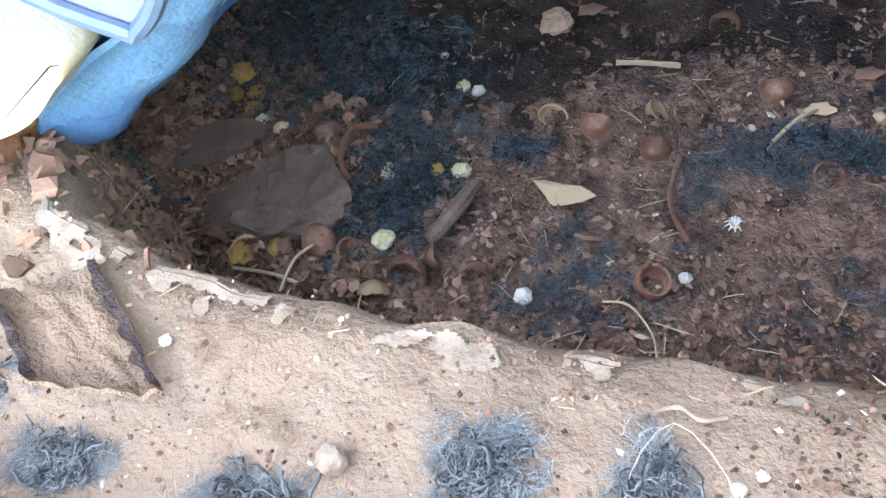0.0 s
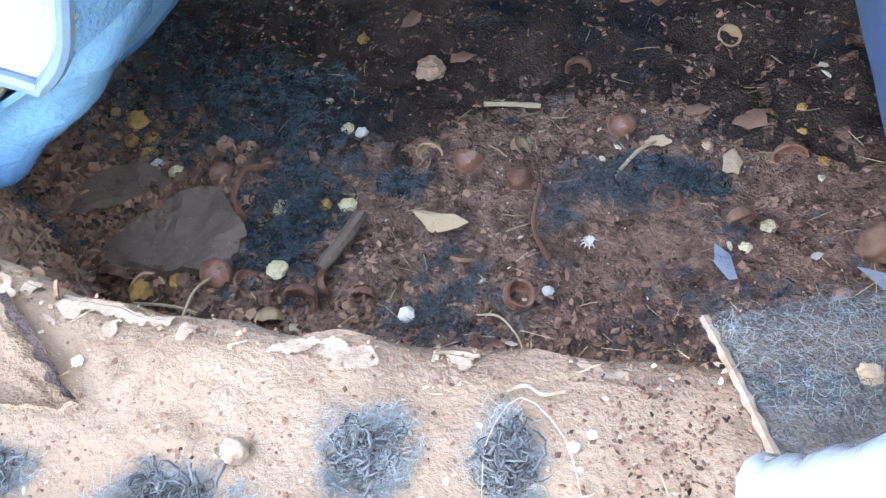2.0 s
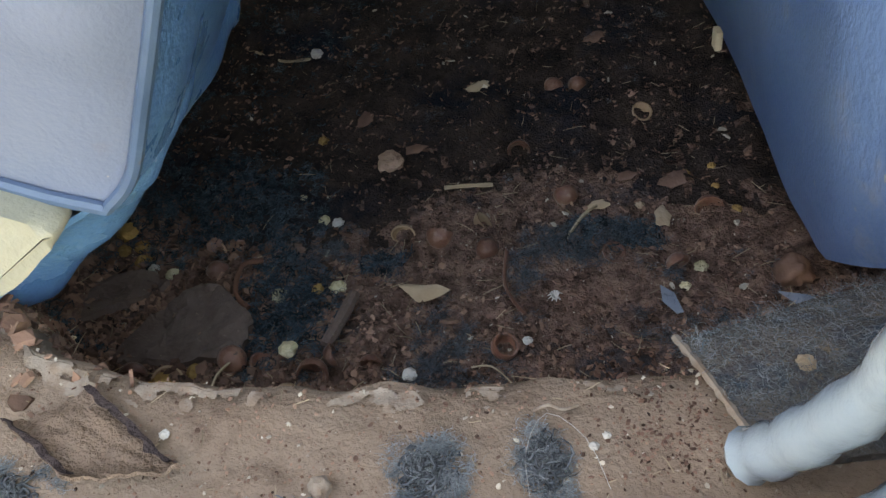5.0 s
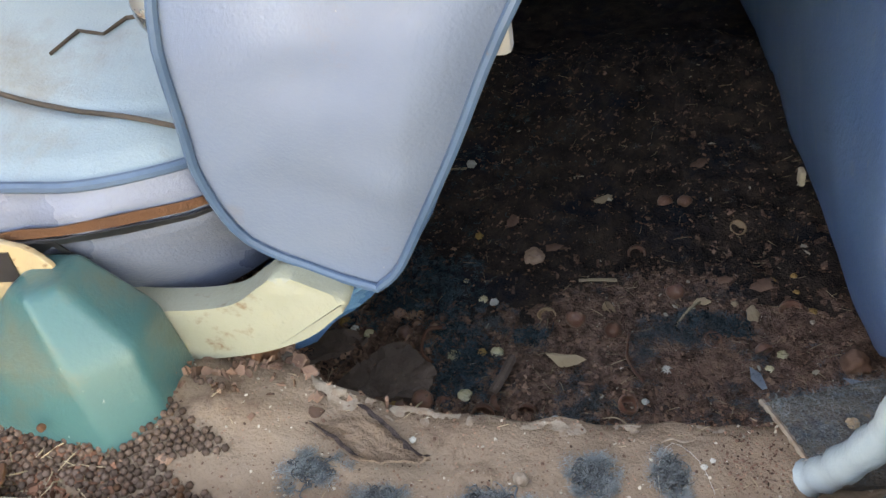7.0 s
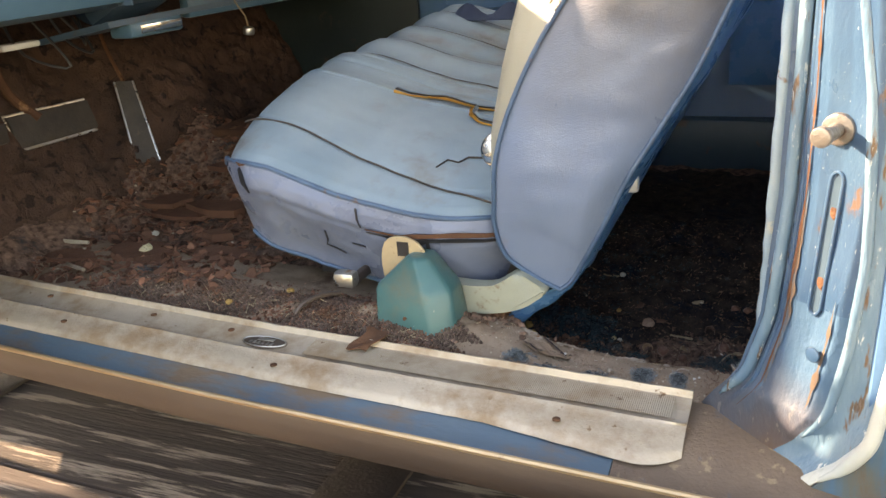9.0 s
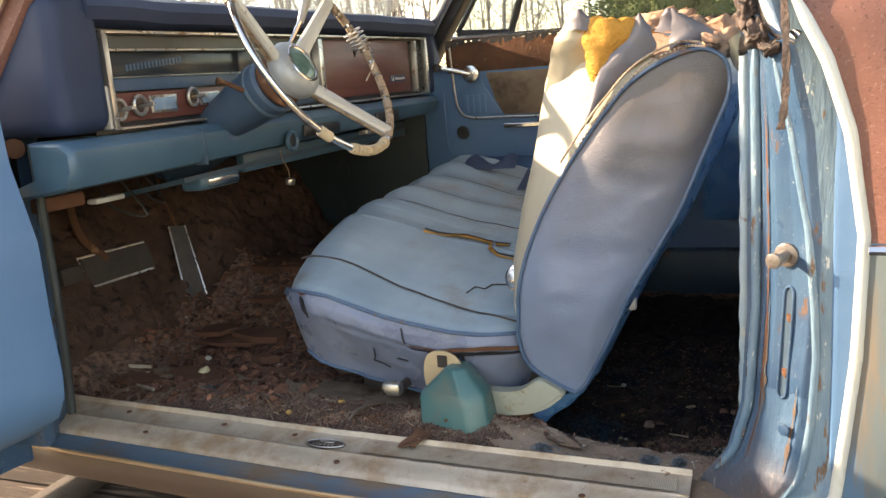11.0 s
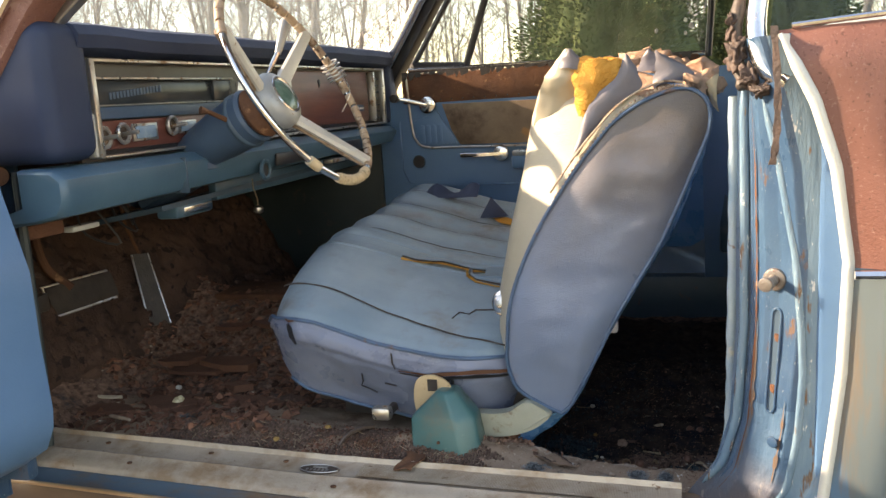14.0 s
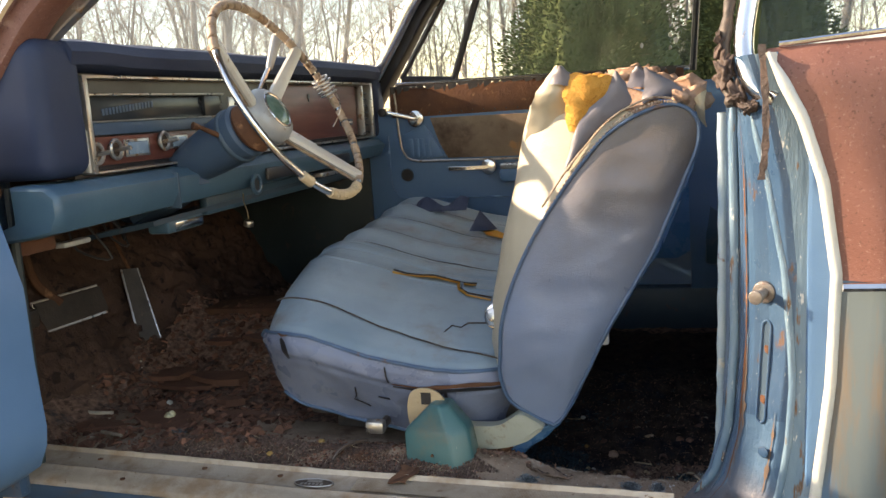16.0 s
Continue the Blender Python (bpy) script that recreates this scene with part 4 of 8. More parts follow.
# dark strip on the jamb paints the shade of a fold
jamb_strip("pillar_fold", 0.13, 0.03, 0.46, 1.05, "dash_dark", "dark strip painted as the shade of the fold beside the windlace", d=-0.001, seed=4)
slot = []
for k in range(40):
    a = 2 * math.pi * k / 40
    slot.append((0.41 + 0.040 * math.sin(a), 0.657 + 0.070 * (1 if math.cos(a) > 0 else -1) + 0.011 * math.cos(a)))
# flat dark sheet on the jamb paints the shade inside the slot
bm = bmesh.new()
bm.faces.new([bm.verts.new(on_jamb(f, z, 0.0008)) for f, z in slot])
bmesh.ops.triangulate(bm, faces=list(bm.faces))
part("slot_recess", bm, "dash_dark", car, "dark sheet painted as the shade inside the pillar slot")
part("pillar_slot", tube([on_jamb(f, z, 0.001) for f, z in slot], 0.0020, 8, close=True), "paint", car, "raised rim of the long pillar slot")

wl = curve_pts([(0.160, 0.064, 0.400), (0.172, 0.052, 0.425), (0.186, 0.034, 0.48), (0.189, 0.020, 0.57), (0.190, 0.006, 0.66), (0.192, -0.010, 0.80), (0.193, -0.018, 0.92), (0.193, -0.025, 1.05)], 46)
part("windlace", tube(wl, [0.010 if k == 0 else 0.0108 - 0.0030 * min(1.0, max(0.0, (k - 9) / 12)) + 0.0009 * math.sin(k * 1.9) for k in range(47)], 12), "windlace", car, "faded pale blue windlace cord along the pillar")
wl2 = curve_pts([(0.182, 0.030, 0.400), (0.194, 0.018, 0.43), (0.204, 0.006, 0.50), (0.206, -0.004, 0.58), (0.207, -0.014, 0.72), (0.208, -0.022, 1.05)], 40)
part("pillar_inner_trim", tube(wl2, 0.011, 10), "windlace", car)
part("crumpled_end", blob((0.150, 0.022, 0.408), 0.011, 0.9, 3, seed=3), "lime", car, "crumpled cream end of the trim")

# quarter panel: rust-brown above the moulding, faded blue below
def quarter_fn(z0, z1):
    def fn(u, v):
        z = z0 + (z1 - z0) * v
        x0, y0 = pillar_edge(min(z, 1.13), 1.0)
        x = x0 + (1.9 - x0) * u ** 1.6
        bulge = 0.022 * math.sin(min(1.0, max(0.0, (z - 0.3) / 0.8)) * math.pi)
        k = min(1.0, (x - x0) / 0.06)
        top = max(0.0, (z - 1.08) / 0.06)
        return x, y0 - bulge * k - 0.006 * k + 0.03 * top * top, z + 0.02 * u * top
    return fn


part("quarter_panel", thick(grid(quarter_fn(0.812, 1.135), 50, 30), 0.004), "rust_panel", car, "upper quarter panel in flat red-brown rust")
part("quarter_panel", thick(grid(quarter_fn(0.30, 0.805), 50, 40), 0.004), "paint_lower", car, "lower quarter panel in faded streaked blue paint")
bm = sweep(lambda k: [(x, y - 0.165, z) for x in (0.336 + 0.16 * k,) for y, z in ((0.0, 0.803), (-0.006, 0.804), (-0.009, 0.809), (-0.006, 0.8145), (0.0, 0.815))], 11)
part("body_moulding", bm, "chrome", car, "bright narrow body side moulding")
part("belt_moulding", tube(curve_pts([(0.262, -0.115, 1.140), (0.5, -0.12, 1.152), (1.0, -0.12, 1.17), (1.8, -0.10, 1.19)], 20), 0.0042, 8), "chrome", car, "chrome belt moulding under the quarter window")

# quarter window frame at the top of the pillar
qw = curve_pts([(0.290, 0.02, 1.52), (0.262, 0.0, 1.40), (0.238, -0.035, 1.25), (0.222, -0.055, 1.15), (0.232, -0.075, 1.09), (0.262, -0.09, 1.065)], 30)
part("quarter_window_frame", tube(qw, 0.014, 10), "chrome", car, "bright curved quarter window frame")
qr = curve_pts([(0.268, 0.028, 1.52), (0.238, 0.01, 1.40), (0.212, -0.022, 1.25), (0.196, -0.04, 1.13), (0.205, -0.06, 1.06)], 26)
part("window_seal", tube(qr, [0.009 + 0.002 * math.sin(k * 2.3) for k in range(27)], 12), "rubber", car, "crumbling rusty window seal", 180)
ws_path = curve_pts([(0.240, -0.112, 1.142), (0.244, -0.120, 1.06), (0.243, -0.120, 0.995), (0.238, -0.116, 0.955)], 16)
part("weatherstrip", sweep(lambda k: [ws_path[k] + Vector((a * (1 + 0.25 * math.sin(k * 2.1)), b, 0)) for a, b in ((-0.0045, -0.003), (0.0045, -0.005), (0.005, 0.002), (-0.004, 0.004))], 17), "seal", car, "torn hanging rubber weatherstrip")
for k, (xx, yy, zz, r, sq) in enumerate(((0.196, -0.052, 1.110, 0.011, 1.8), (0.212, -0.068, 1.075, 0.012, 1.3), (0.228, -0.080, 1.060, 0.010, 0.9), (0.190, -0.040, 1.150, 0.007, 2.4))):
    bm = blob((xx, yy, zz), r, 1.1, 4, seed=k * 1.7, squash=sq)
    for v in bm.verts:
        v.co += Vector((wob(v.co, 70, 0.007), wob(v.co, 75, 0.007, 5), wob(v.co, 60, 0.007, 9)))
    part("seal_lump", bm, "seal", car, "cracked lump of old seal", 180)
bm = grid(lambda u, v: (0.235 + 1.2 * u + 0.05 * v, -0.075 + 0.10 * v, 1.10 + 0.40 * v), 6, 6)
pane = part("quarter_window_glass", thick(bm, 0.004), HAZY, car, "dusty quarter window glass")
pane.visible_shadow = False
# thin pale line of uneven height, low on the pane
bm = grid(lambda u, v: (0.27 + 0.22 * u, -0.069 + 0.10 * v * 0.1, 1.128 + 0.02 * u + (0.010 + 0.008 * noise.noise((u * 9, 0, 3))) * v), 30, 2)
part("glass_scale", thick(bm, 0.001), "white", car, "pale greenish line along the glass")

# near windshield pillar and front hinge pillar
part("hinge_pillar", grid(lambda u, v: (-1.13 - 0.045 * (1 - u) - 0.05 * v + wob((u, v, 0), 6, 0.004), -0.045 + 0.10 * v + 0.02 * math.sin(v * 3.1), 0.36 + 0.84 * u), 40, 14), "paint", car, "green-blue front door pillar with rust")
part("hinge_pillar_face", box((-1.26, -0.10, 0.36), (-1.165, -0.035, 1.17), 0.012), "paint", car)
part("pillar_seal", tube(curve_pts([(-1.135, -0.03, 0.43), (-1.122, -0.03, 0.6), (-1.118, -0.03, 0.8), (-1.112, -0.032, 0.99)], 14), 0.009, 8), "kick", car)
part("cowl_bolt", disc((-1.135, -0.052, 0.985), (0.6, -0.8, 0), 0.020, 0.010, 16, bevel=0.003), "rust", car, "rusty round bolt plug")
ap = [(-1.17, -0.05, 1.10), (-1.065, -0.045, 1.225), (-0.97, -0.03, 1.335), (-0.80, 0.01, 1.46), (-0.62, 0.06, 1.545)]


def bar(path, w, h):
    pts = curve_pts(path, 20)
    def sec(k):
        d = (pts[min(k + 1, 20)] - pts[max(k - 1, 0)]).normalized()
        s = Vector((0, 1, 0))
        u = s.cross(d).normalized()
        return [pts[k] + s * a * w + u * b * h for a, b in ((-0.5, -0.4), (-0.4, -0.5), (0.4, -0.5), (0.5, -0.4), (0.5, 0.4), (0.4, 0.5), (-0.4, 0.5), (-0.5, 0.4))]
    return sweep(sec, 21)


part("windshield_pillar", bar(ap, 0.075, 0.06), "rust_panel", car, "rust-brown windshield pillar")
part("pillar_garnish", bar([(-1.055, 0.005, 1.150), (-1.062, 0.0, 1.20), (-1.01, 0.01, 1.262), (-0.93, 0.03, 1.33), (-0.76, 0.07, 1.45), (-0.6, 0.12, 1.53)], 0.028, 0.026), "chrome_dull", car, "dull metal garnish strip on the pillar")
part("pillar_drip_trim", tube(curve_pts([Vector(p) + Vector((0.0, -0.045, 0.02)) for p in ap], 20), 0.009, 8), "chrome", car)
fp = [(-0.97, 1.71, 1.10), (-0.905, 1.69, 1.19), (-0.80, 1.66, 1.33), (-0.70, 1.62, 1.46), (-0.60, 1.57, 1.545)]
part("windshield_pillar", bar(fp, 0.075, 0.05), "black", car, "dark far windshield pillar")
part("pillar_garnish", bar([Vector(p) + Vector((-0.03, -0.045, 0.008)) for p in fp], 0.026, 0.040), "chrome", car, "bright metal garnish of the far pillar")
# roof with a thin headliner, rear pillars
def roof_fn(u, v):
    x, y = -0.66 + 1.75 * u, 0.02 + 1.62 * v
    return x, y, 1.555 + 0.05 * math.sin(math.pi * v) + 0.02 * math.sin(math.pi * u) - (0.05 * max(0, u - 0.8) / 0.2)


part("roof", thick(grid(roof_fn, 20, 20), 0.03), "headliner", car, "car roof with grey headliner")
for yy in (0.03, 1.62):
    part("roof_rail", bar([(-0.66, yy, 1.535), (0.0, yy, 1.55), (0.5, yy, 1.54), (1.1, yy, 1.50)], 0.05, 0.05), "rust_panel", car)
    part("rear_pillar", prism([(0.95, 1.52), (1.15, 1.53), (1.75, 1.15), (1.25, 1.15)], "y", yy - 0.02, yy + 0.03, 0.005), "rust_panel", car)
# unseen panel, added to keep light from the rear off the footwell
part("rear_closing_panel", thick(grid(lambda u, v: (1.10 + 0.62 * u, 0.02 + 1.62 * v, 1.50 - 0.35 * u), 6, 8), 0.01), "headliner", car, "plain unseen panel added to block light from the rear")
part("windshield_header", bar([(-0.64, 0.0, 1.54), (-0.70, 0.8, 1.58), (-0.64, 1.64, 1.54)], 0.05, 0.05), "headliner", car)
bm = grid(lambda u, v: (-1.24 + 0.56 * u - 0.10 * math.sin(math.pi * v), 0.02 + 1.62 * v, 1.20 + 0.36 * u), 8, 12)
ws = part("windshield", thick(bm, 0.005), HAZY, car, "hazy windshield glass")
ws.visible_shadow = False
part("hood", thick(grid(lambda u, v: (-2.9 + 1.66 * u, -0.15 + 1.95 * v, 0.96 + 0.13 * u + 0.03 * math.sin(math.pi * v)), 16, 12), 0.01), "paint", car, "faded blue bonnet")
part("front_fender", thick(grid(lambda u, v: (-2.9 + 1.66 * u, -0.155 - 0.02 * math.sin(math.pi * v), 0.32 + 0.76 * v), 14, 12), 0.006), "paint_lower", car)
part("front_fender", thick(grid(lambda u, v: (-2.9 + 1.66 * u, 1.82 + 0.02 * math.sin(math.pi * v), 0.32 + 0.76 * v), 14, 12), 0.006), "paint_lower", car)
part("rear_deck", thick(grid(lambda u, v: (1.25 + 1.4 * u, -0.14 + 1.94 * v, 1.15 - 0.05 * u), 10, 12), 0.01), "rust_panel", car)
part("rear_shelf_wall", box((1.20, 0.02, 0.25), (1.26, 1.68, 1.15), 0.0), "dash_dark", car)
part("inner_side", box((0.30, -0.10, 0.30), (1.25, -0.02, 1.12), 0.01), "door_blue", car, "blue inner side trim behind the pillar")

# open driver's door, hinged at the front
door = part("door", thick(grid(lambda u, v: (table(v, [0, 0.03, 0.08, 0.14, 0.35, 0.54, 0.76, 1.0], [-1.11, -1.06, -1.005, -0.988, -1.0, -1.004, -1.045, -1.06]) - 0.20 * u - 0.05 * max(0.0, 1 - u / 0.03) ** 2 + 0.012 * math.sin(u * 5), -0.155 - 1.05 * u - 0.03 * (1 - v), 0.47 + 0.65 * v), 40, 24), 0.03), "door_blue", car, "open blue driver's door with worn inner panel")
part("door_shell", thick(grid(lambda u, v: (-1.15 - 0.20 * u, -0.14 - 1.12 * u, 0.38 + 0.76 * v), 16, 12), 0.02), "paint", car)
part("door_end", box((-1.17, -0.17, 0.42), (-1.06, -0.14, 1.1), 0.01), "paint", car)
part("door_screw", disc((-1.002, -0.20, 0.585), (1, -0.25, 0), 0.008, 0.006, 12, bevel=0.002), "chrome_dull", door)

# ---- far door and trim ----
FY = 1.61
fd = part("far_door", thick(grid(lambda u, v: (-0.985 + 1.20 * u, FY + 0.056 + 0.006 * math.sin(v * 5), 0.42 + 0.66 * v), 40, 30), 0.05), "door_blue", car, "blue vinyl passenger door with torn upper panel")
part("door_board", prism([(-0.715, 1.058), (0.17, 1.045), (0.17, 0.893), (-0.655, 0.909), (-0.685, 0.965)], "y", FY - 0.008, FY + 0.004, 0.002), "board", fd, "stained bare fibreboard where the vinyl is gone")
part("door_rust_rail", box((-0.865, FY - 0.004, 1.062), (0.18, FY + 0.05, 1.170), 0.01), "rust", fd, "rusty bare steel top rail of the door")
for k in range(24):
    part("perforation", disc((-0.80 + 0.041 * k, FY - 0.0045, 1.075), (0, 1, 0), 0.003, 0.003, 8), "black", fd)
r2 = random.Random(8)
x = -0.86
while x < 0.15:
    w, h = r2.uniform(0.02, 0.05), r2.uniform(0.008, 0.028)
    bm = bmesh.new()
    prism([(x, 1.178), (x + w, 1.178), (x + w * r2.uniform(0.6, 0.95), 1.176 - h * r2.uniform(0.4, 1)), (x + w * r2.uniform(0.1, 0.4), 1.176 - h)], "y", FY - 0.010, FY - 0.007, 0, bm)
    part("belt_seal", bm, "rubber", fd, "ragged remnant of the belt seal")
    x += w * 0.9
part("belt_chrome", tube([(-0.84, FY + 0.02, 1.186), (0.2, FY + 0.02, 1.170)], 0.008, 8), "chrome", fd)
for pts, r in (([(-0.845, FY - 0.004, 1.16), (-0.835, FY - 0.006, 0.99), (-0.82, FY - 0.006, 0.93), (-0.78, FY - 0.006, 0.905), (-0.65, FY - 0.006, 0.90), (0.15, FY - 0.006, 0.885)], 0.004),):
    part("trim_bead", tube(curve_pts(pts, 30), r, 8), "chrome_dull", fd)
bm = prism([(-0.825, 1.00), (-0.735, 1.035), (-0.665, 0.915), (-0.78, 0.912), (-0.815, 0.94)], "y", FY - 0.008, FY + 0.002, 0.002)
part("vinyl_remnant", bm, "door_blue", fd, "remaining ribbed blue vinyl corner")
for k in range(4):
    part("vinyl_rib", box((-0.80 + 0.022 * k, FY - 0.010, 0.92), (-0.785 + 0.022 * k, FY - 0.006, 0.985), 0.002), "door_blue", fd)


def crank(at, ang, name):
    a = Vector(at)
    d = Vector((math.cos(ang), 0, math.sin(ang)))
    hub = part(name, disc(a, (0, 1, 0), 0.031, 0.022, 24, bevel=0.006), "chrome", fd, "chrome window crank with round hub")
    part("arm", bar([a + Vector((0, -0.012, 0)), a + d * 0.05 + Vector((0, -0.022, 0)), a + d * 0.11 + Vector((0, -0.03, 0))], 0.012, 0.016), "chrome", hub)
    part("knob", disc(a + d * 0.115 + Vector((0, -0.045, 0)), (0, 1, 0), 0.015, 0.03, 16, bevel=0.004), "black", hub)


crank((-0.764, FY - 0.02, 1.058), radians(165), "window_crank")
h = part("door_pull", disc((-0.500, FY - 0.03, 0.872), (0, 1, 0), 0.028, 0.03, 24, bevel=0.006), "chrome", fd, "chrome inner door handle")
part("arm", bar([(-0.50, FY - 0.045, 0.872), (-0.58, FY - 0.05, 0.871), (-0.645, FY - 0.045, 0.872)], 0.012, 0.014), "chrome", h)
part("armrest", box((-0.46, FY - 0.06, 0.815), (0.12, FY - 0.006, 0.868), 0.014), "door_blue", fd, "blue armrest with chrome cap")
part("armrest_cap", box((-0.455, FY - 0.062, 0.862), (0.12, FY - 0.012, 0.882), 0.005), "chrome_dull", fd)
part("panel_hole", disc((-0.816, FY - 0.003, 0.853), (0, 1, 0), 0.021, 0.010, 20), "black", fd)
part("hole_rim", tube([(-0.816 + 0.022 * math.cos(a), FY - 0.006, 0.853 + 0.022 * math.sin(a)) for a in (k * math.pi / 10 for k in range(20))], 0.0025, 6, close=True), "dash_dark", fd)
part("lower_rib", tube([(-0.88, FY - 0.006, 1.0), (-0.88, FY - 0.006, 0.82), (-0.86, FY - 0.006, 0.775), (-0.82, FY - 0.006, 0.765), (0.15, FY - 0.006, 0.75)], 0.003, 6), "door_blue", fd)
# far vent window and door glass
for pts, r, mat in (([(-0.822, 1.645, 1.205), (-0.626, 1.645, 1.190)], 0.012, "black"), ([(-0.626, 1.645, 1.185), (-0.50, 1.60, 1.50)], 0.013, "black"), ([(-0.822, 1.645, 1.205), (-0.60, 1.60, 1.52)], 0.010, "black")):
    part("vent_frame", tube(pts, r, 8), mat, car, "black vent window frame")
bm = bmesh.new()
bm.faces.new([bm.verts.new(p) for p in ((-0.82, 1.648, 1.205), (-0.626, 1.648, 1.19), (-0.50, 1.603, 1.50), (-0.60, 1.603, 1.52))])
p = part("vent_glass", thick(bm, 0.004), GLASS, car, "clear vent window glass")
p.visible_shadow = False
bm = grid(lambda u, v: (-0.61 + 0.82 * u + 0.12 * v * (1 - u), 1.652 - 0.045 * v, 1.16 + 0.37 * v), 8, 6)
p = part("door_glass", thick(bm, 0.004), GLASS, car, "raised passenger door glass with dirt spots")
p.visible_shadow = False
part("glass_edge_frame", tube([(0.21, 1.652, 1.16), (0.235, 1.605, 1.53)], 0.012, 8), "black", car)
for k in range(5):
    bm = bmesh.new()
    blob((0.03 + r2.uniform(-0.02, 0.13), 1.640, 1.215 + r2.uniform(0, 0.13)), r2.uniform(0.004, 0.009), 0.7, 1, bm, k, 1.4)
    part("glass_spot", bm, "white", car, "whitish bird dropping on the glass")
# far quarter trim and rear inner parts
part("far_quarter_trim", thick(grid(lambda u, v: (0.19 + 0.9 * u, 1.60 - 0.06 * math.sin(v * 3) * (0.4 + 0.6 * u), 0.42 + 0.70 * v), 20, 20), 0.03), "door_blue", car, "blue far quarter trim panel")
part("far_door_back", thick(grid(lambda u, v: (0.02 + 0.165 * u, 1.575 - 0.03 * math.sin(v * 3.0), 0.535 + 0.58 * v + 0.10 * max(0, u - 0.75) * (1 - v)), 12, 20), 0.03), "vinyl_blue", car, "blue vinyl rear corner of the far door")
part("far_pillar_post", box((0.20, 1.572, 0.44), (0.235, 1.62, 1.12), 0.01), "dash_dark", car)
part("far_ashtray", box((0.235, 1.545, 0.50), (0.33, 1.60, 0.86), 0.02), "dash_metal", car)
part("far_sill", box((-1.7, 1.58, 0.26), (1.25, 1.72, 0.42), 0.01), "dash_dark", car)
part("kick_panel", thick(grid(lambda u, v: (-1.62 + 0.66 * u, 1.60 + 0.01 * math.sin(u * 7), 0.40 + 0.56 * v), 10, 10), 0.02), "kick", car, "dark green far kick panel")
part("kick_panel", box((-1.70, 0.0, 0.40), (-1.22, 0.03, 1.0), 0.005), "kick", car)
part("tunnel_bracket", box((-1.24, 0.80, 0.515), (-0.92, 0.98, 0.545), 0.01), "rust", car, "rusty metal strip on the tunnel")

# ---- dashboard ----
def dx(y):
    return -1.0 + 0.045 * y


dash = part("dashboard", thick(grid(lambda u, v: (dx(0.05 + 1.55 * u) - 0.055, 0.05 + 1.55 * u, 0.995 + 0.21 * v), 30, 6), 0.03), "black", car, "worn blue dashboard with woodgrain panels")


def pad_ring(y):
    x = dx(y)
    return [(x - 0.34, y, 1.225), (x - 0.30, y, 1.250), (x - 0.12, y, 1.268), (x - 0.02, y, 1.268), (x + 0.018, y, 1.258), (x + 0.030, y, 1.238), (x + 0.022, y, 1.214), (x - 0.005, y, 1.203), (x - 0.05, y, 1.200), (x - 0.30, y, 1.195)]


ys = [0.015, 0.018, 0.022, 0.03] + [0.05 * k for k in range(1, 34)] + [1.68, 1.695]


def pad_sec(k):
    y = ys[k]
    c = Vector((dx(y) - 0.15, y, 1.23))
    s = 0.72 if k in (0, len(ys) - 1) else 0.9 if k in (1, len(ys) - 2) else 1.0
    out = []
    for p in pad_ring(y):
        q = c + (Vector(p) - c) * s
        q.z += wob(q, 7, 0.004) - 0.012 * max(0, -0.02 - y) / 0.05
        out.append(q)
    return out


part("dash_pad", sweep(pad_sec, len(ys)), "dash_pad", dash, "cracked navy padded dash top")


def cheek(y0, y1, z0, z1):
    bm = box((-1.30, y0, z0), (dx(y0) + 0.026, y1, z1), 0.034, seg=5)
    bmesh.ops.subdivide_edges(bm, edges=[e for e in bm.edges if e.calc_length() > 0.06], cuts=3)
    return bm


part("dash_pad_end", cheek(-0.072, 0.062, 1.002, 1.264), "dash_pad", dash, "navy padded end of the dash")
part("dash_pad_end", box((-1.05, 1.60, 0.995), (dx(1.6) + 0.018, 1.69, 1.24), 0.025, seg=3), "dash_pad", dash)


def strip(name, y0, y1, z0, z1, d, mat, parent=None, label="", proud=0.0, bevel=0.002):
    """A panel on the sloping line of the dash, d thick and proud of the black backing."""
    bm = box((0, y0, z0), (d, y1, z1), bevel)
    for v in bm.verts:
        v.co.x += dx(v.co.y) - 0.04 + proud
    return part(name, bm, mat, parent or dash, label)


for y0, y1, z0, z1 in ((0.075, 1.59, 1.190, 1.200), (0.075, 1.59, 1.000, 1.008), (0.070, 0.084, 1.0, 1.20), (1.575, 1.592, 1.0, 1.20), (1.49, 1.50, 1.012, 1.188), (0.862, 0.884, 1.012, 1.19)):
    strip("chrome_frame", y0, y1, z0 + 0.15 * min(0.012, z1 - z0), z1 - 0.15 * min(0.012, z1 - z0), 0.045, "chrome_dull", label="pitted chrome dash frame")
strip("cluster_glass", 0.095, 0.60, 1.108, 1.158, 0.012, "gauge", label="dark instrument cluster glass", proud=0.004)
bm = bmesh.new()
for k in range(16):
    box((0.005, 0.15 + 0.011 * k, 1.118 + 0.001 * k), (0.0165, 0.157 + 0.011 * k, 1.132 + 0.001 * k), 0, bm)
for v in bm.verts:
    v.co.x += dx(v.co.y) - 0.04 + 0.0008
part("speed_scale", bm, "column", dash, "faint upright speedometer marks")
strip("cluster_lip", 0.095, 0.60, 1.158, 1.163, 0.03, "chrome_dull", proud=0.002)
strip("cluster_shelf", 0.095, 0.62, 1.078, 1.104, 0.028, "column")
strip("cluster_lip", 0.095, 0.62, 1.104, 1.1075, 0.032, "chrome_dull")
strip("wood_strip", 0.098, 0.62, 1.016, 1.075, 0.022, "veneer", label="scratched red-brown woodgrain strip")
strip("gauge_hood", 0.52, 0.60, 1.108, 1.160, 0.024, "gauge")
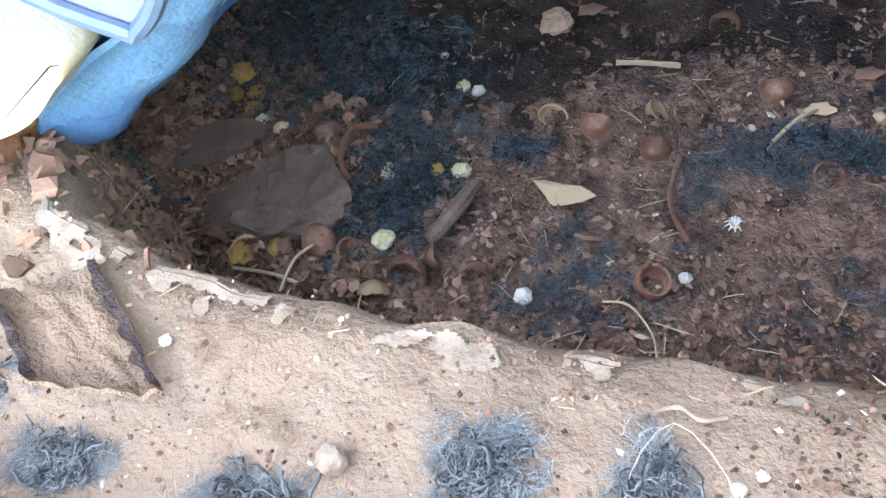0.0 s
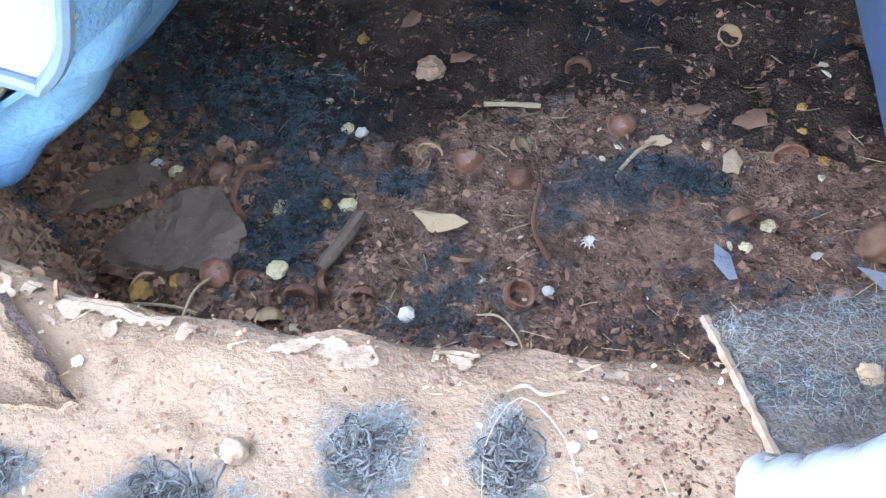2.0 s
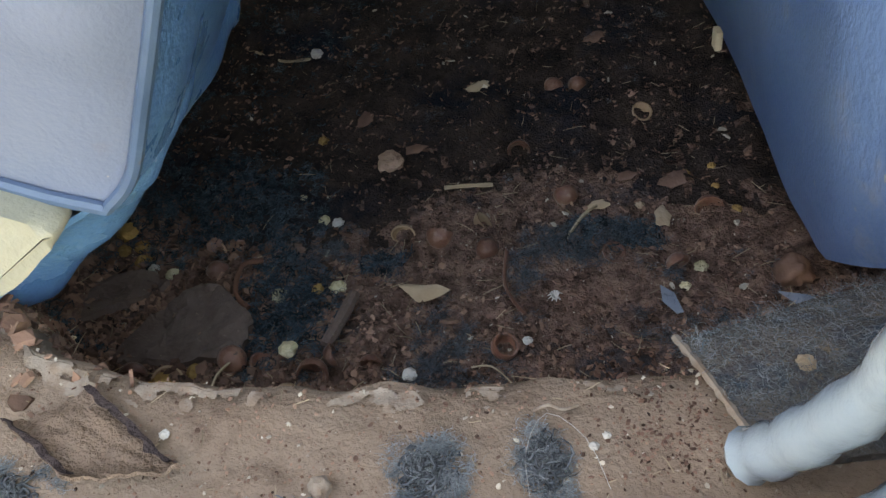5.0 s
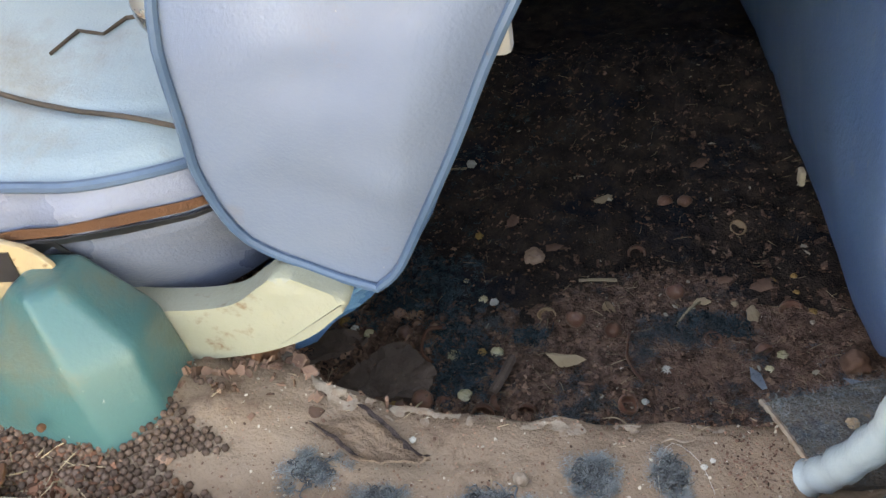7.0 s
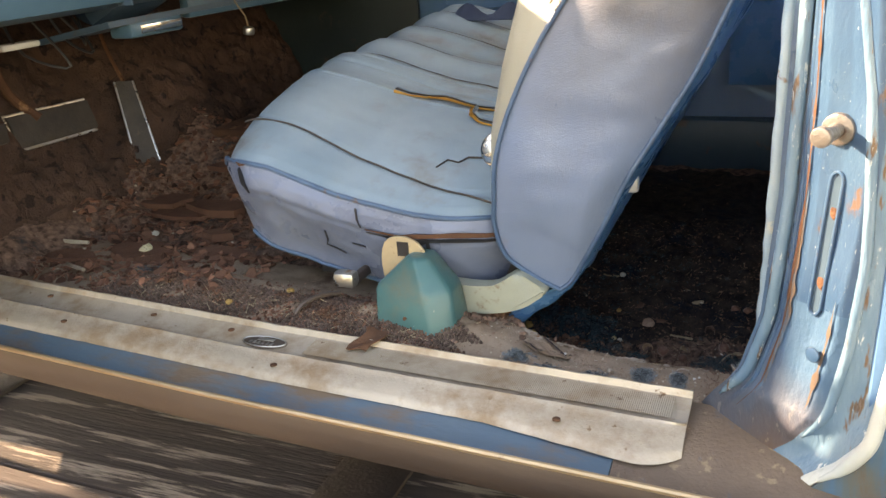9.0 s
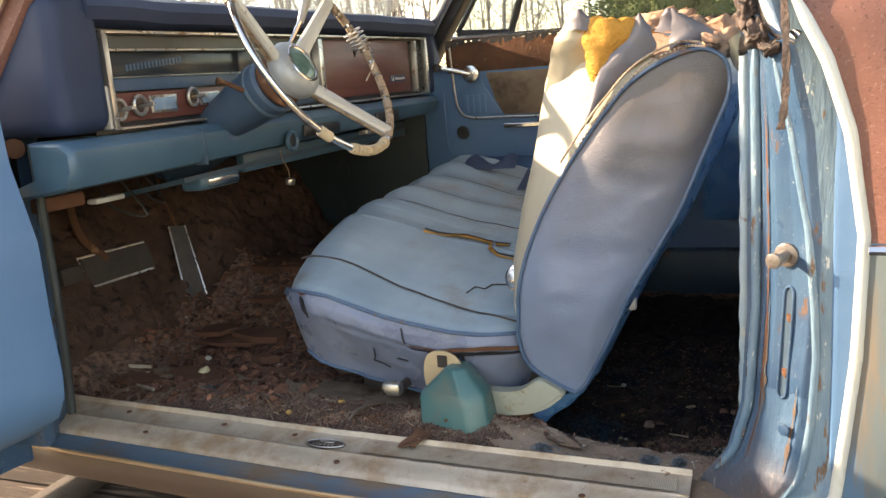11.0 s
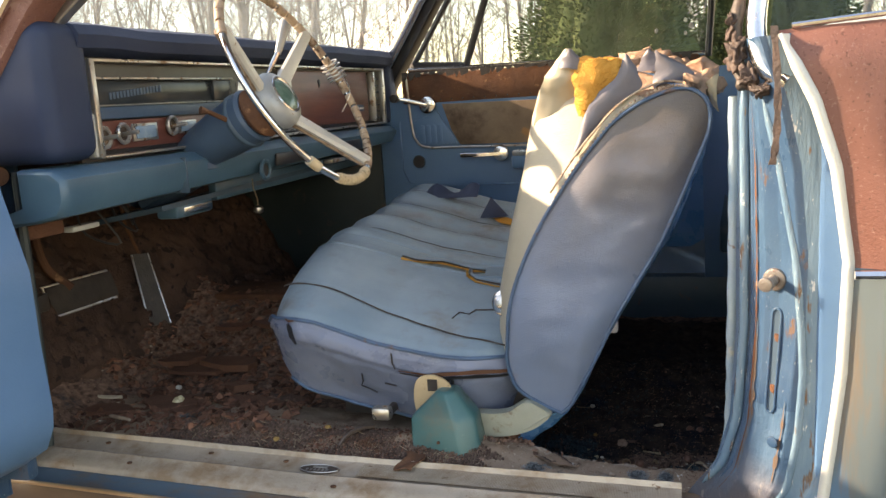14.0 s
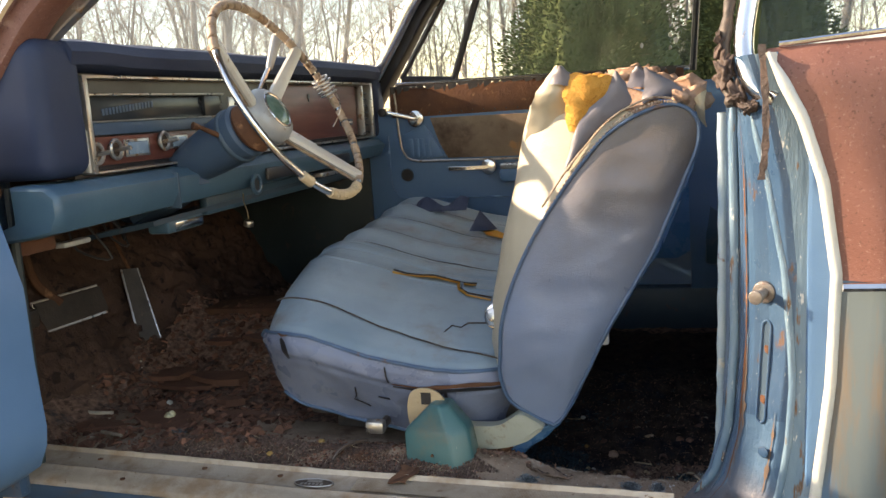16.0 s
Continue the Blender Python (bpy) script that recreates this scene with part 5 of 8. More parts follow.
for yy, zz, r in ((0.100, 1.042, 0.020), (0.160, 1.047, 0.019), (0.328, 1.056, 0.019)):
    kn = part("knob_ring", tube([(dx(yy) - 0.008, yy + r * math.cos(a), zz + r * math.sin(a)) for a in (k * math.pi / 12 for k in range(24))], 0.0045, 8, close=True), "chrome_dull", dash, "tarnished round control ring")
    part("shaft", disc((dx(yy) + 0.006, yy, zz), (1, 0, 0.1), 0.0045, 0.045, 10, bevel=0.001), "chrome_dull", kn)
    part("cup", disc((dx(yy) - 0.014, yy, zz), (1, 0, 0), r * 0.9, 0.006, 18), "rocker", kn)
rad = strip("radio", 0.198, 0.282, 1.028, 1.066, 0.012, "chrome_dull", label="small radio with pale blue dial", proud=0.014)
strip("dial", 0.206, 0.274, 1.033, 1.060, 0.004, "radio_dial", rad, proud=0.0245)
strip("switch_plate", 0.36, 0.43, 1.036, 1.066, 0.012, "chrome_dull", proud=0.014)
strip("dial", 0.366, 0.424, 1.04, 1.062, 0.004, "radio_dial", proud=0.0245)
strip("centre_plate", 0.64, 0.855, 1.085, 1.155, 0.02, "chrome_dull", label="dull metal heater control plate")
for k in range(3):
    strip("control_slot", 0.665, 0.835, 1.096 + 0.018 * k, 1.102 + 0.018 * k, 0.004, "black", proud=0.019)
strip("centre_block", 0.64, 0.855, 1.012, 1.08, 0.02, "dash_dark")
gl = strip("glovebox_door", 0.890, 1.478, 1.018, 1.186, 0.024, "veneer", label="woodgrain glovebox door with keyhole", bevel=0.004)
bm = disc((dx(1.10) - 0.0155, 1.10, 1.152), (1, 0, 0), 0.008, 0.003, 14)
box((dx(1.1) - 0.017, 1.097, 1.136), (dx(1.1) - 0.014, 1.103, 1.15), 0, bm)
part("keyhole", bm, "black", gl)
strip("badge", 1.32, 1.43, 1.052, 1.074, 0.004, "column", gl, "small dark name badge with bars", proud=0.024)
for k in range(6):
    strip("badge_bar", 1.352 + 0.012 * k, 1.359 + 0.012 * k, 1.059, 1.066 + 0.002 * (k == 0), 0.002, "text_white", gl, proud=0.0278)
strip("badge_block", 1.324, 1.336, 1.055, 1.072, 0.002, "chrome", gl, proud=0.0278)
for k in range(7):
    strip("vent_slat", 1.508, 1.568, 1.022 + 0.023 * k, 1.027 + 0.023 * k, 0.03, "dash_dark", label="" if k else "dark air vent slat")
strip("white_edge", 0.062, 0.070, 1.005, 1.09, 0.02, "white", label="pale exposed strip at the cluster's edge", proud=0.02)


def low_ring(y):
    x, r = dx(y), 0.03 * y / 1.6
    return [(x - 0.05, y, 0.996), (x + 0.030, y, 0.992), (x + 0.052, y, 0.975), (x + 0.052, y, 0.938 + r), (x + 0.035, y, 0.908 + r), (x - 0.02, y, 0.897 + r), (x - 0.13, y, 0.885 + r), (x - 0.13, y, 0.90 + r), (x - 0.05, y, 0.925 + r)]


yl = [-0.098, -0.093, -0.08] + [-0.05 + 0.05 * k for k in range(33)]


def low_sec(k):
    y = yl[k]
    c = Vector((dx(y), y, 0.945))
    s = 0.86 if k == 0 else 0.96 if k == 1 else 1.0
    return [c + (Vector(p) - c) * s for p in low_ring(y)]


part("lower_dash", sweep(low_sec, len(yl)), "dash_metal", dash, "metallic blue lower dash panel")
part("lower_dash_seam", box((dx(0.27) + 0.020, 0.27, 0.906), (dx(0.27) + 0.0545, 0.274, 0.985), 0.001), "dash_dark", dash)
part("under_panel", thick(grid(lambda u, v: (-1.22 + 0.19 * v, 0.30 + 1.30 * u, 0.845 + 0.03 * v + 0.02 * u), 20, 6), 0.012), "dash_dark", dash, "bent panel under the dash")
part("under_lip", box((-1.06, 0.55, 0.855), (-1.035, 1.60, 0.905), 0.006), "dash_metal", dash)
part("ash_opening", box((dx(0.75) + 0.046, 0.66, 0.928), (dx(0.75) + 0.056, 0.86, 0.962), 0.006), "black", dash, "empty dark ashtray opening")
part("ash_opening", box((dx(1.2) + 0.046, 1.06, 0.932), (dx(1.2) + 0.0575, 1.22, 0.966), 0.006), "black", dash)
part("label_plate", box((dx(1.1) + 0.020, 1.0, 0.905), (dx(1.1) + 0.050, 1.14, 0.918), 0.002), "chrome_dull", dash)
ring = [(dx(0.60) + 0.057, 0.60 + 0.022 * math.cos(a), 0.925 + 0.022 * math.sin(a)) for a in (k * math.pi / 12 for k in range(24))]
part("lighter_ring", tube(ring, 0.006, 8, close=True), "dash_metal", dash)
part("lighter_hole", disc((dx(0.60) + 0.054, 0.60, 0.925), (1, 0, 0), 0.02, 0.006, 18), "black", dash)
hb = part("brake_release", box((-1.09, 0.36, 0.835), (-1.03, 0.52, 0.868), 0.008), "dash_metal", dash, "blue hand brake release with chrome face")
part("face", box((-1.032, 0.385, 0.842), (-1.026, 0.51, 0.860), 0.002), "chrome", hb)
part("pull_cord", tube(curve_pts([(-0.965, 0.615, 0.90), (-0.99, 0.66, 0.875), (-1.02, 0.73, 0.84), (-1.03, 0.75, 0.815)], 12), 0.0018, 6), "straw", dash, "thin cord with a small round knob")
part("pull_knob", disc((-1.03, 0.75, 0.803), (0.2, 0, 1), 0.014, 0.018, 14, bevel=0.004), "chrome_dull", dash)
for k in range(3):
    a = r2.uniform(0.1, 0.3)
    part("hanging_wire", tube(curve_pts([(-1.15, a, 0.90), (-1.13 - 0.03 * k, a + 0.03 + 0.02 * k, 0.85 - 0.013 * k), (-1.16, a + 0.07 + 0.04 * k, 0.83 - 0.02 * k), (-1.2, a + 0.10, 0.90)], 12), 0.0028, 6), "black", dash)
part("park_brake_lever", box((-1.20, 0.17, 0.838), (-1.17, 0.26, 0.850), 0.004), "white_metal", dash, "white metal lever under the dash")
part("under_bracket", box((-1.24, -0.02, 0.850), (-1.13, 0.10, 0.880), 0.006), "bark_red", dash, "rusty bracket under the dash")

# ---- steering column and wheel ----
WC, WN = Vector((-0.69, 0.37, 1.127)), Vector((0.88, 0.0, 0.47)).normalized()
E1 = (Vector((0, 1, 0)) - WN * WN.y).normalized()
E2 = WN.cross(E1).normalized()
if E2.z < 0:
    E2 = -E2
wheel = thing("steering_wheel", WC, "chrome steering wheel with cracked, tape-wrapped tan rim", "steering wheel")
R = 0.243


def on_rim(a, r=R):
    return WC + E1 * (r * math.cos(a)) + E2 * (r * math.sin(a))


part("rim_core", tube([on_rim(2 * math.pi * k / 96) for k in range(96)], 0.0075, 10, close=True), "chrome", wheel, "bare chrome rim core")


def wrap(a0, a1, r, mat, label, seed, lumpy=0.12):
    n = max(8, int(abs(a1 - a0) * 1.6))
    pts = [on_rim(radians(a0 + (a1 - a0) * k / n)) for k in range(n + 1)]
    return part("rim_wrap", tube(pts, [r * (1 + lumpy * noise.noise((k * 0.9 + seed, seed, 0))) for k in range(n + 1)], 10), mat, wheel, label)


for k in range(26):
    a0 = 152 - k * 8.4
    wrap(a0, a0 - 7.0 - 0.7 * math.sin(k * 2.3), 0.0098, "rim_old", "cracked tan plastic rim segment" if k == 0 else "", k, 0.2)
for a0, a1 in ((-126, -129), (-129, -133)):
    wrap(a0, a1, 0.0112, "tape", "cream cloth tape wound round the rim", a0)
for k in range(9):
    wrap(-80 - k * 3.4, -83.2 - k * 3.4, 0.0112, "tape", "", k * 1.3, 0.15)
wrap(-72, -77, 0.0122, "tape", "", 3, 0.3)
bm = bmesh.new()
for k in range(5):
    c = on_rim(radians(4 + 2.4 * k))
    rr = 0.021 + 0.002 * (k % 2)
    d = (on_rim(radians(5 + 2.4 * k)) - c).normalized()
    s = d.orthogonal().normalized()
    q = d.cross(s)
    tube([c + (s * math.cos(a) + q * math.sin(a)) * rr + d * 0.004 * math.sin(a) for a in (j * math.pi / 7 for j in range(14))], 0.0022, 6, bm, True)
tube(curve_pts([on_rim(radians(8)) + Vector((0.02, 0, 0)), on_rim(radians(3)) + Vector((0.03, -0.01, -0.03)), on_rim(radians(-2)) + Vector((0.0, -0.02, -0.06))], 8), 0.002, 6, bm)
part("wire_wrap", bm, "chrome_dull", wheel, "rusty wire twisted round the rim")
HUB = WC - WN * 0.078
for a, w in ((35, 0.020), (-60, 0.019), (147, 0.017)):
    d = on_rim(radians(a), 1.0) - WC
    t = WN.cross(d).normalized()
    p0, p1 = HUB + d * 0.05 + WN * 0.012, on_rim(radians(a), R - 0.004)
    def spoke_sec(k, p0=p0, p1=p1, t=t, w=w):
        c = p0.lerp(p1, k / 6)
        ww = w * (1 - 0.25 * k / 6)
        return [c + t * x * ww + WN * z * 0.011 for x, z in ((-1, 0), (-0.8, 0.7), (-0.25, 1), (0.25, 1), (0.8, 0.7), (1, 0), (0.8, -0.6), (-0.8, -0.6))]
    sp = part("spoke", sweep(spoke_sec, 7), "white_metal", wheel, "dull metal steering wheel spoke")
    part("spoke_back", tube([p0 - WN * 0.014, p1 - WN * 0.012], 0.009, 6), "rim_old", sp)


def lathe(c, ax, prof, seg=32):
    """Turns (height, radius) pairs round an axis."""
    s = ax.orthogonal().normalized()
    t = ax.cross(s)
    return sweep(lambda k: [c + ax * prof[k][0] + (s * math.cos(a) + t * math.sin(a)) * prof[k][1] for a in (2 * math.pi * j / seg for j in range(seg))], len(prof))


part("hub_bell", lathe(HUB, WN, [(-0.012, 0.060), (0.0, 0.066), (0.018, 0.066), (0.032, 0.058), (0.038, 0.046), (0.034, 0.040)]), "hub_grey", wheel, "grey hub bell with round green lens")
part("hub_lens", lathe(HUB + WN * 0.034, WN, [(0.0, 0.041), (0.004, 0.040), (0.010, 0.030), (0.013, 0.012)]), "green_glass", wheel)
part("hub_ring", tube([HUB + WN * 0.037 + E1 * 0.042 * math.cos(a) + E2 * 0.042 * math.sin(a) for a in (k * math.pi / 14 for k in range(28))], 0.004, 8, close=True), "chrome", wheel)
part("hub_rust", lathe(HUB, WN, [(-0.055, 0.052), (-0.045, 0.060), (-0.02, 0.055), (-0.012, 0.05)]), "rust", wheel, "rusty collar behind the hub")
colm = thing("steering_column", (-1.15, 0.40, 0.92), "dark blue steering column with rusty collar and stalks", "steering column")
CB = Vector((-1.19, 0.42, 0.90))
CA = (HUB - CB).normalized()
L = (HUB - CB).length
part("column_jacket", lathe(CB, CA, [(0, 0.045), (L - 0.24, 0.046), (L - 0.21, 0.052), (L - 0.16, 0.058), (L - 0.060, 0.064), (L - 0.052, 0.058), (L - 0.05, 0.03)]), "column", colm, "dark blue column jacket")
part("column_ring", lathe(CB + CA * (L - 0.095), CA, [(0, 0.0635), (0.004, 0.0660), (0.010, 0.0660), (0.013, 0.0635)]), "dash_dark", colm)
st = CB + CA * (L - 0.10)
part("gear_lever", tube([st + Vector((0, 0.06, 0.03)), st + Vector((0.02, 0.13, 0.12)), st + Vector((0.03, 0.17, 0.17))], (0.007, 0.006, 0.006), 8), "chrome", colm)
part("gear_lever_knob", tube([st + Vector((0.028, 0.165, 0.16)), st + Vector((0.04, 0.20, 0.235)), st + Vector((0.041, 0.203, 0.243))], (0.008, 0.0145, 0.010), 12), "hub_grey", colm, "flared grey lever knob")
part("turn_stalk", tube([st + Vector((0.0, -0.062, 0.01)), st + Vector((-0.02, -0.10, 0.03)), st + Vector((-0.03, -0.115, 0.035))], (0.006, 0.005, 0.009), 8), "rust", colm, "broken rusty indicator stalk")
part("column_shroud", prism([(-1.12, 0.86), (-0.93, 0.95), (-0.935, 0.998), (-1.05, 0.998), (-1.16, 0.93)], "y", 0.345, 0.50, 0.012), "column", colm)

# ---- pedals ----
ped = thing("accelerator_pedal", (-1.28, 0.60, 0.42), "long black accelerator pedal with chrome edge", "pedal")
g0, g1 = Vector((-1.302, 0.636, 0.425)), Vector((-1.394, 0.690, 0.690))
gd = (g1 - g0).normalized()
gs = Vector((0.74, 0.66, -0.05)).normalized()
gn = gd.cross(gs).normalized()


def slab_on(a, b, s, n, w0, w1, d):
    return sweep(lambda k: [(a if k == 0 else b) + s * x * (w0 if k == 0 else w1) + n * z * d for x, z in ((-1, -1), (1, -1), (1, 0.6), (0.8, 1), (-0.8, 1), (-1, 0.6))], 2)


part("tread", slab_on(g0, g1, gs, gn, 0.029, 0.020, 0.008), "rubber", ped)
part("bright_edge", tube([g0 - gs * 0.030, g1 - gs * 0.021, g1 + gs * 0.021, g0 + gs * 0.030], 0.0042, 6), "chrome_dull", ped, "dull bright pedal edge")
part("hinge_plate", box((-1.31, 0.585, 0.405), (-1.25, 0.70, 0.422), 0.004), "rust", ped)
part("rod", tube(curve_pts([g1, g1 + Vector((-0.03, -0.01, 0.10)), g1 + Vector((0.0, -0.05, 0.20))], 8), 0.005, 6), "rust", ped)
br = thing("brake_pedal", (-1.42, 0.42, 0.60), "wide worn brake pedal with chrome trim", "pedal")
b0, b1 = Vector((-1.445, 0.365, 0.628)), Vector((-1.412, 0.575, 0.630))
bs = Vector((-0.28, 0, 0.9)).normalized()
bn = Vector((0.9, 0, 0.28)).normalized()
part("pad", slab_on(b0, b1, bs, bn, 0.038, 0.036, 0.011), "rubber", br)
part("bright_edge", tube([b0 - bs * 0.04, b1 - bs * 0.038, b1 + bs * 0.038, b0 + bs * 0.04], 0.005, 6, close=True), "chrome_dull", br, "worn bright pedal trim")
part("arm", tube(curve_pts([Vector((-1.43, 0.44, 0.65)), Vector((-1.47, 0.40, 0.72)), Vector((-1.45, 0.36, 0.84)), Vector((-1.40, 0.33, 0.93))], 10), 0.012, 8), "rust", br)
part("park_pedal", box((-1.44, 0.255, 0.62), (-1.40, 0.325, 0.665), 0.006), "rubber", br)

# ---- front bench seat ----
seat = thing("front_bench_seat", (-0.45, 0.7, 0.40), "faded blue vinyl bench seat with split seams and torn backrest", "car seat")
EDGE_X, EDGE_Z = [-0.75, -0.72, -0.60, -0.48, -0.34, -0.18], [0.675, 0.675, 0.642, 0.604, 0.578, 0.566]
SEAMS = (0.275, 0.60, 0.655, 0.71, 0.86, 1.02, 1.20)


def seam_y(k, x):
    """Seams run fore and aft; the nearest drifts to the edge at the rear."""
    return SEAMS[k] - (0.085 * max(0.0, (x + 0.70) / 0.5) ** 1.2 if k == 0 else 0.0)


def cushion_top(x, y):
    rise = table(y, [0.155, 0.17, 0.20, 0.26, 0.34, 0.54, 0.8, 1.0, 1.3, 1.42, 1.46], [0.0, 0.012, 0.026, 0.045, 0.062, 0.088, 0.098, 0.108, 0.135, 0.11, 0.05])
    z = table(x, EDGE_X, EDGE_Z) + rise
    for k, s in enumerate(SEAMS):
        s = seam_y(k, x)
        z -= 0.004 * math.exp(-((y - s) / 0.006) ** 2)
    z += 0.006 * math.sin((y - 0.26) * 2 * math.pi / 0.17) * (1 if y > 0.5 else 0)
    return z + wob((x, y, 0), 8, 0.004) + wob((x, y, 4), 28, 0.001)


def front_x(y):
    return -0.742 - 0.05 * min(1.0, max(0.0, (y - 0.155) / 0.4)) + 0.05 * max(0.0, (y - 1.2) / 0.26) ** 2


def edge_y(x):
    """Near edge of the cushion, rounded towards its front corner."""
    return 0.155 + 0.075 * min(1.0, max(0.0, (-0.62 - x) / 0.125)) ** 2 + 0.075 * max(0.0, (x + 0.31) / 0.12) ** 2


def cushion_fn(u, v):
    p = cushion_pt(u, v)
    e = edge_y(p[0])
    return p[0], p[1] + (e - 0.155) * (1 - v) ** 3, p[2]


def cushion_pt(u, v):
    y = 0.155 + 1.305 * v
    f = front_x(y)
    if u < 0.72:
        k = u / 0.72
        x = -0.192 + (f + 0.03 + 0.192) * k
        t = max(0.0, (f + 0.15 - x) / 0.12)
        return x, y, cushion_top(x, y) - 0.028 * t * t
    a = (u - 0.72) / 0.28
    z0 = cushion_top(f + 0.03, y) - 0.028
    x = f + 0.03 - 0.03 * math.sin(min(1.0, a * 2.2) * math.pi / 2) + 0.05 * max(0, a - 0.3)
    return x, y + 0.06 * min(1.0, a * 1.5) ** 1.2 * max(0.0, 1 - v / 0.05), z0 - (z0 - 0.485) * (a ** 1.2) - 0.004 * a


cushion = part("cushion", grid(cushion_fn, 90, 420), "vinyl_top", seat, "grey-blue pleated seat cushion, cracked and stained")


def side_z(x):
    """Lower edge of the cushion's side."""
    return table(x, [-0.75, -0.735, -0.70, -0.66, -0.56, -0.42, -0.30, -0.17], [0.60, 0.538, 0.500, 0.480, 0.448, 0.424, 0.424, 0.45])


def edge_z(x):
    """Height of the piped edge, falling away round the front corner."""
    t = min(1.0, max(0.0, (-0.592 - x) / 0.12))
    return cushion_top(x, 0.155) - 0.028 * t * t - 0.020 * max(0.0, (-0.715 - x) / 0.03) ** 2


def side_fn(u, v):
    x = -0.744 + 0.562 * u
    hi, lo = edge_z(x) - 0.003, side_z(x)
    z = lo + (hi - lo) * v
    fold = 0.80 - 0.10 * (x + 0.70) + 0.02 * math.sin(x * 21)
    near = min(1.0, max(0.0, (x + 0.74) / 0.15))
    bulge = (0.003 + 0.010 * near) * (min(1.0, (1 - v) / (1 - fold)) if v > fold else max(0.0, 1 - (fold - v) / 0.5)) + 0.005 * near * math.sin(v * 5.0 + 1) * math.sin(x * 13)
    crease = 0.003 * near * math.exp(-((v - fold + 0.06) / 0.04) ** 2)
    under = (0.030 + 0.034 * near) * max(0.0, 1 - v / 0.9) ** 1.1
    return x, edge_y(x) - 0.004 - bulge + crease + under + near * (wob((x, 0, z), 22, 0.005) + wob((x, 1, z), 50, 0.0015)), z


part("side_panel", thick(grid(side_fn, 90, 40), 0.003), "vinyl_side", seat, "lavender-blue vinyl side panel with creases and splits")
part("cushion_base", box((-0.66, 0.25, 0.44), (-0.16, 1.42, 0.50), 0.01), "seam", seat)
edge = [(x, edge_y(x) - 0.004, edge_z(x)) for x in (-0.744 + 0.525 * k / 60 for k in range(61))]
part("piping", tube(edge, 0.0040, 8), "cord", seat, "blue piping along the cushion edge")
part("piping", tube([(x, side_fn((x + 0.744) / 0.562, 0.03)[1] - 0.003, side_z(x) + 0.004) for x in (-0.70 + 0.40 * k / 40 for k in range(41))], 0.0035, 6), "cord", seat)
for k, s in ((0, SEAMS[0]), *((k, SEAMS[k]) for k in range(3, len(SEAMS)))):
    pts = [(x, seam_y(k, x), cushion_top(x, seam_y(k, x)) + 0.0022 - 0.028 * max(0.0, (front_x(s) + 0.15 - x) / 0.12) ** 2) for x in (-0.17 + (front_x(s) + 0.20) * k / 50 for k in range(51))]
    part("seam", tube(pts, 0.0019 if s < 0.3 else 0.0023, 6), "seam", cushion, "dark split seam" if s < 0.3 else "")


def ribbon(pts, widths, lift, fn_z=None, drop=0.003):
    """A ragged strip lying on the cushion top along points in plan."""
    bm = bmesh.new()
    rows = []
    n = len(pts)
    for i, (x, y) in enumerate(pts):
        a, b = pts[max(0, i - 1)], pts[min(n - 1, i + 1)]
        d = Vector((b[0] - a[0], b[1] - a[1])).normalized()
        nx, ny = -d.y * widths[i] / 2, d.x * widths[i] / 2
        rows.append([bm.verts.new((x + s * nx, y + s * ny, cushion_top(x + s * nx, y + s * ny) + lift - (drop if s == 0 else 0))) for s in (-1, 0, 1)])
    for p, q in zip(rows, rows[1:]):
        for j in (0, 1):
            bm.faces.new((p[j], q[j], q[j + 1], p[j + 1]))
    return bm


tear = [(-0.53, 0.50), (-0.50, 0.505), (-0.47, 0.525), (-0.445, 0.548), (-0.42, 0.545), (-0.39, 0.535), (-0.36, 0.53), (-0.335, 0.54)]
part("tear", ribbon(tear, [0.002, 0.003, 0.006, 0.040, 0.030, 0.020, 0.014, 0.004], 0.004), "foam", cushion, "open tear showing orange foam")
tear2 = [(-0.37, 0.53), (-0.365, 0.505), (-0.36, 0.48), (-0.34, 0.46), (-0.31, 0.45), (-0.28, 0.44)]
part("tear", ribbon(tear2, [0.010, 0.016, 0.012, 0.006, 0.004, 0.003], 0.004), "foam", cushion)
for pts in (tear, tear2):
    part("torn_edge", ribbon([(x, y + 0.015) for x, y in pts], [0.003] + [0.009] * (len(pts) - 2) + [0.003], 0.007), "vinyl_top", cushion)
    part("torn_edge", ribbon([(x, y + 0.009) for x, y in pts], [0.002] + [0.004] * (len(pts) - 2) + [0.002], 0.006), "seam", cushion)
crack = [(-0.345, 0.262), (-0.335, 0.292), (-0.315, 0.29), (-0.305, 0.312), (-0.275, 0.318), (-0.245, 0.322), (-0.225, 0.35), (-0.215, 0.39)]
part("crack", ribbon(crack, [0.002, 0.004, 0.002, 0.004, 0.002, 0.003, 0.0025, 0.002], 0.002), "seam", cushion, "jagged crack in the vinyl")
far_t = [(-0.66, 1.16), (-0.60, 1.19), (-0.54, 1.175), (-0.48, 1.19)]
part("curled_flap", thick(grid(lambda u, v: (-0.66 + 0.17 * u, 1.14 + 0.05 * v, cushion_top(-0.57, 1.17) + 0.012 + 0.040 * v * (0.6 + 0.4 * math.sin(u * 9)) ), 12, 5), 0.002), "dash_pad", cushion, "curled dark flap of torn vinyl")
part("curled_flap", thick(grid(lambda u, v: (-0.47 + 0.05 * u + 0.03 * v, 1.08 + 0.03 * v, cushion_top(-0.44, 1.08) + 0.006 + 0.06 * v * (1 - u)), 6, 5), 0.002), "dash_pad", cushion)
part("tear", ribbon([(-0.44, 1.10), (-0.40, 1.085), (-0.35, 1.06), (-0.30, 1.03)], [0.004, 0.05, 0.05, 0.01], 0.004), "foam", cushion)
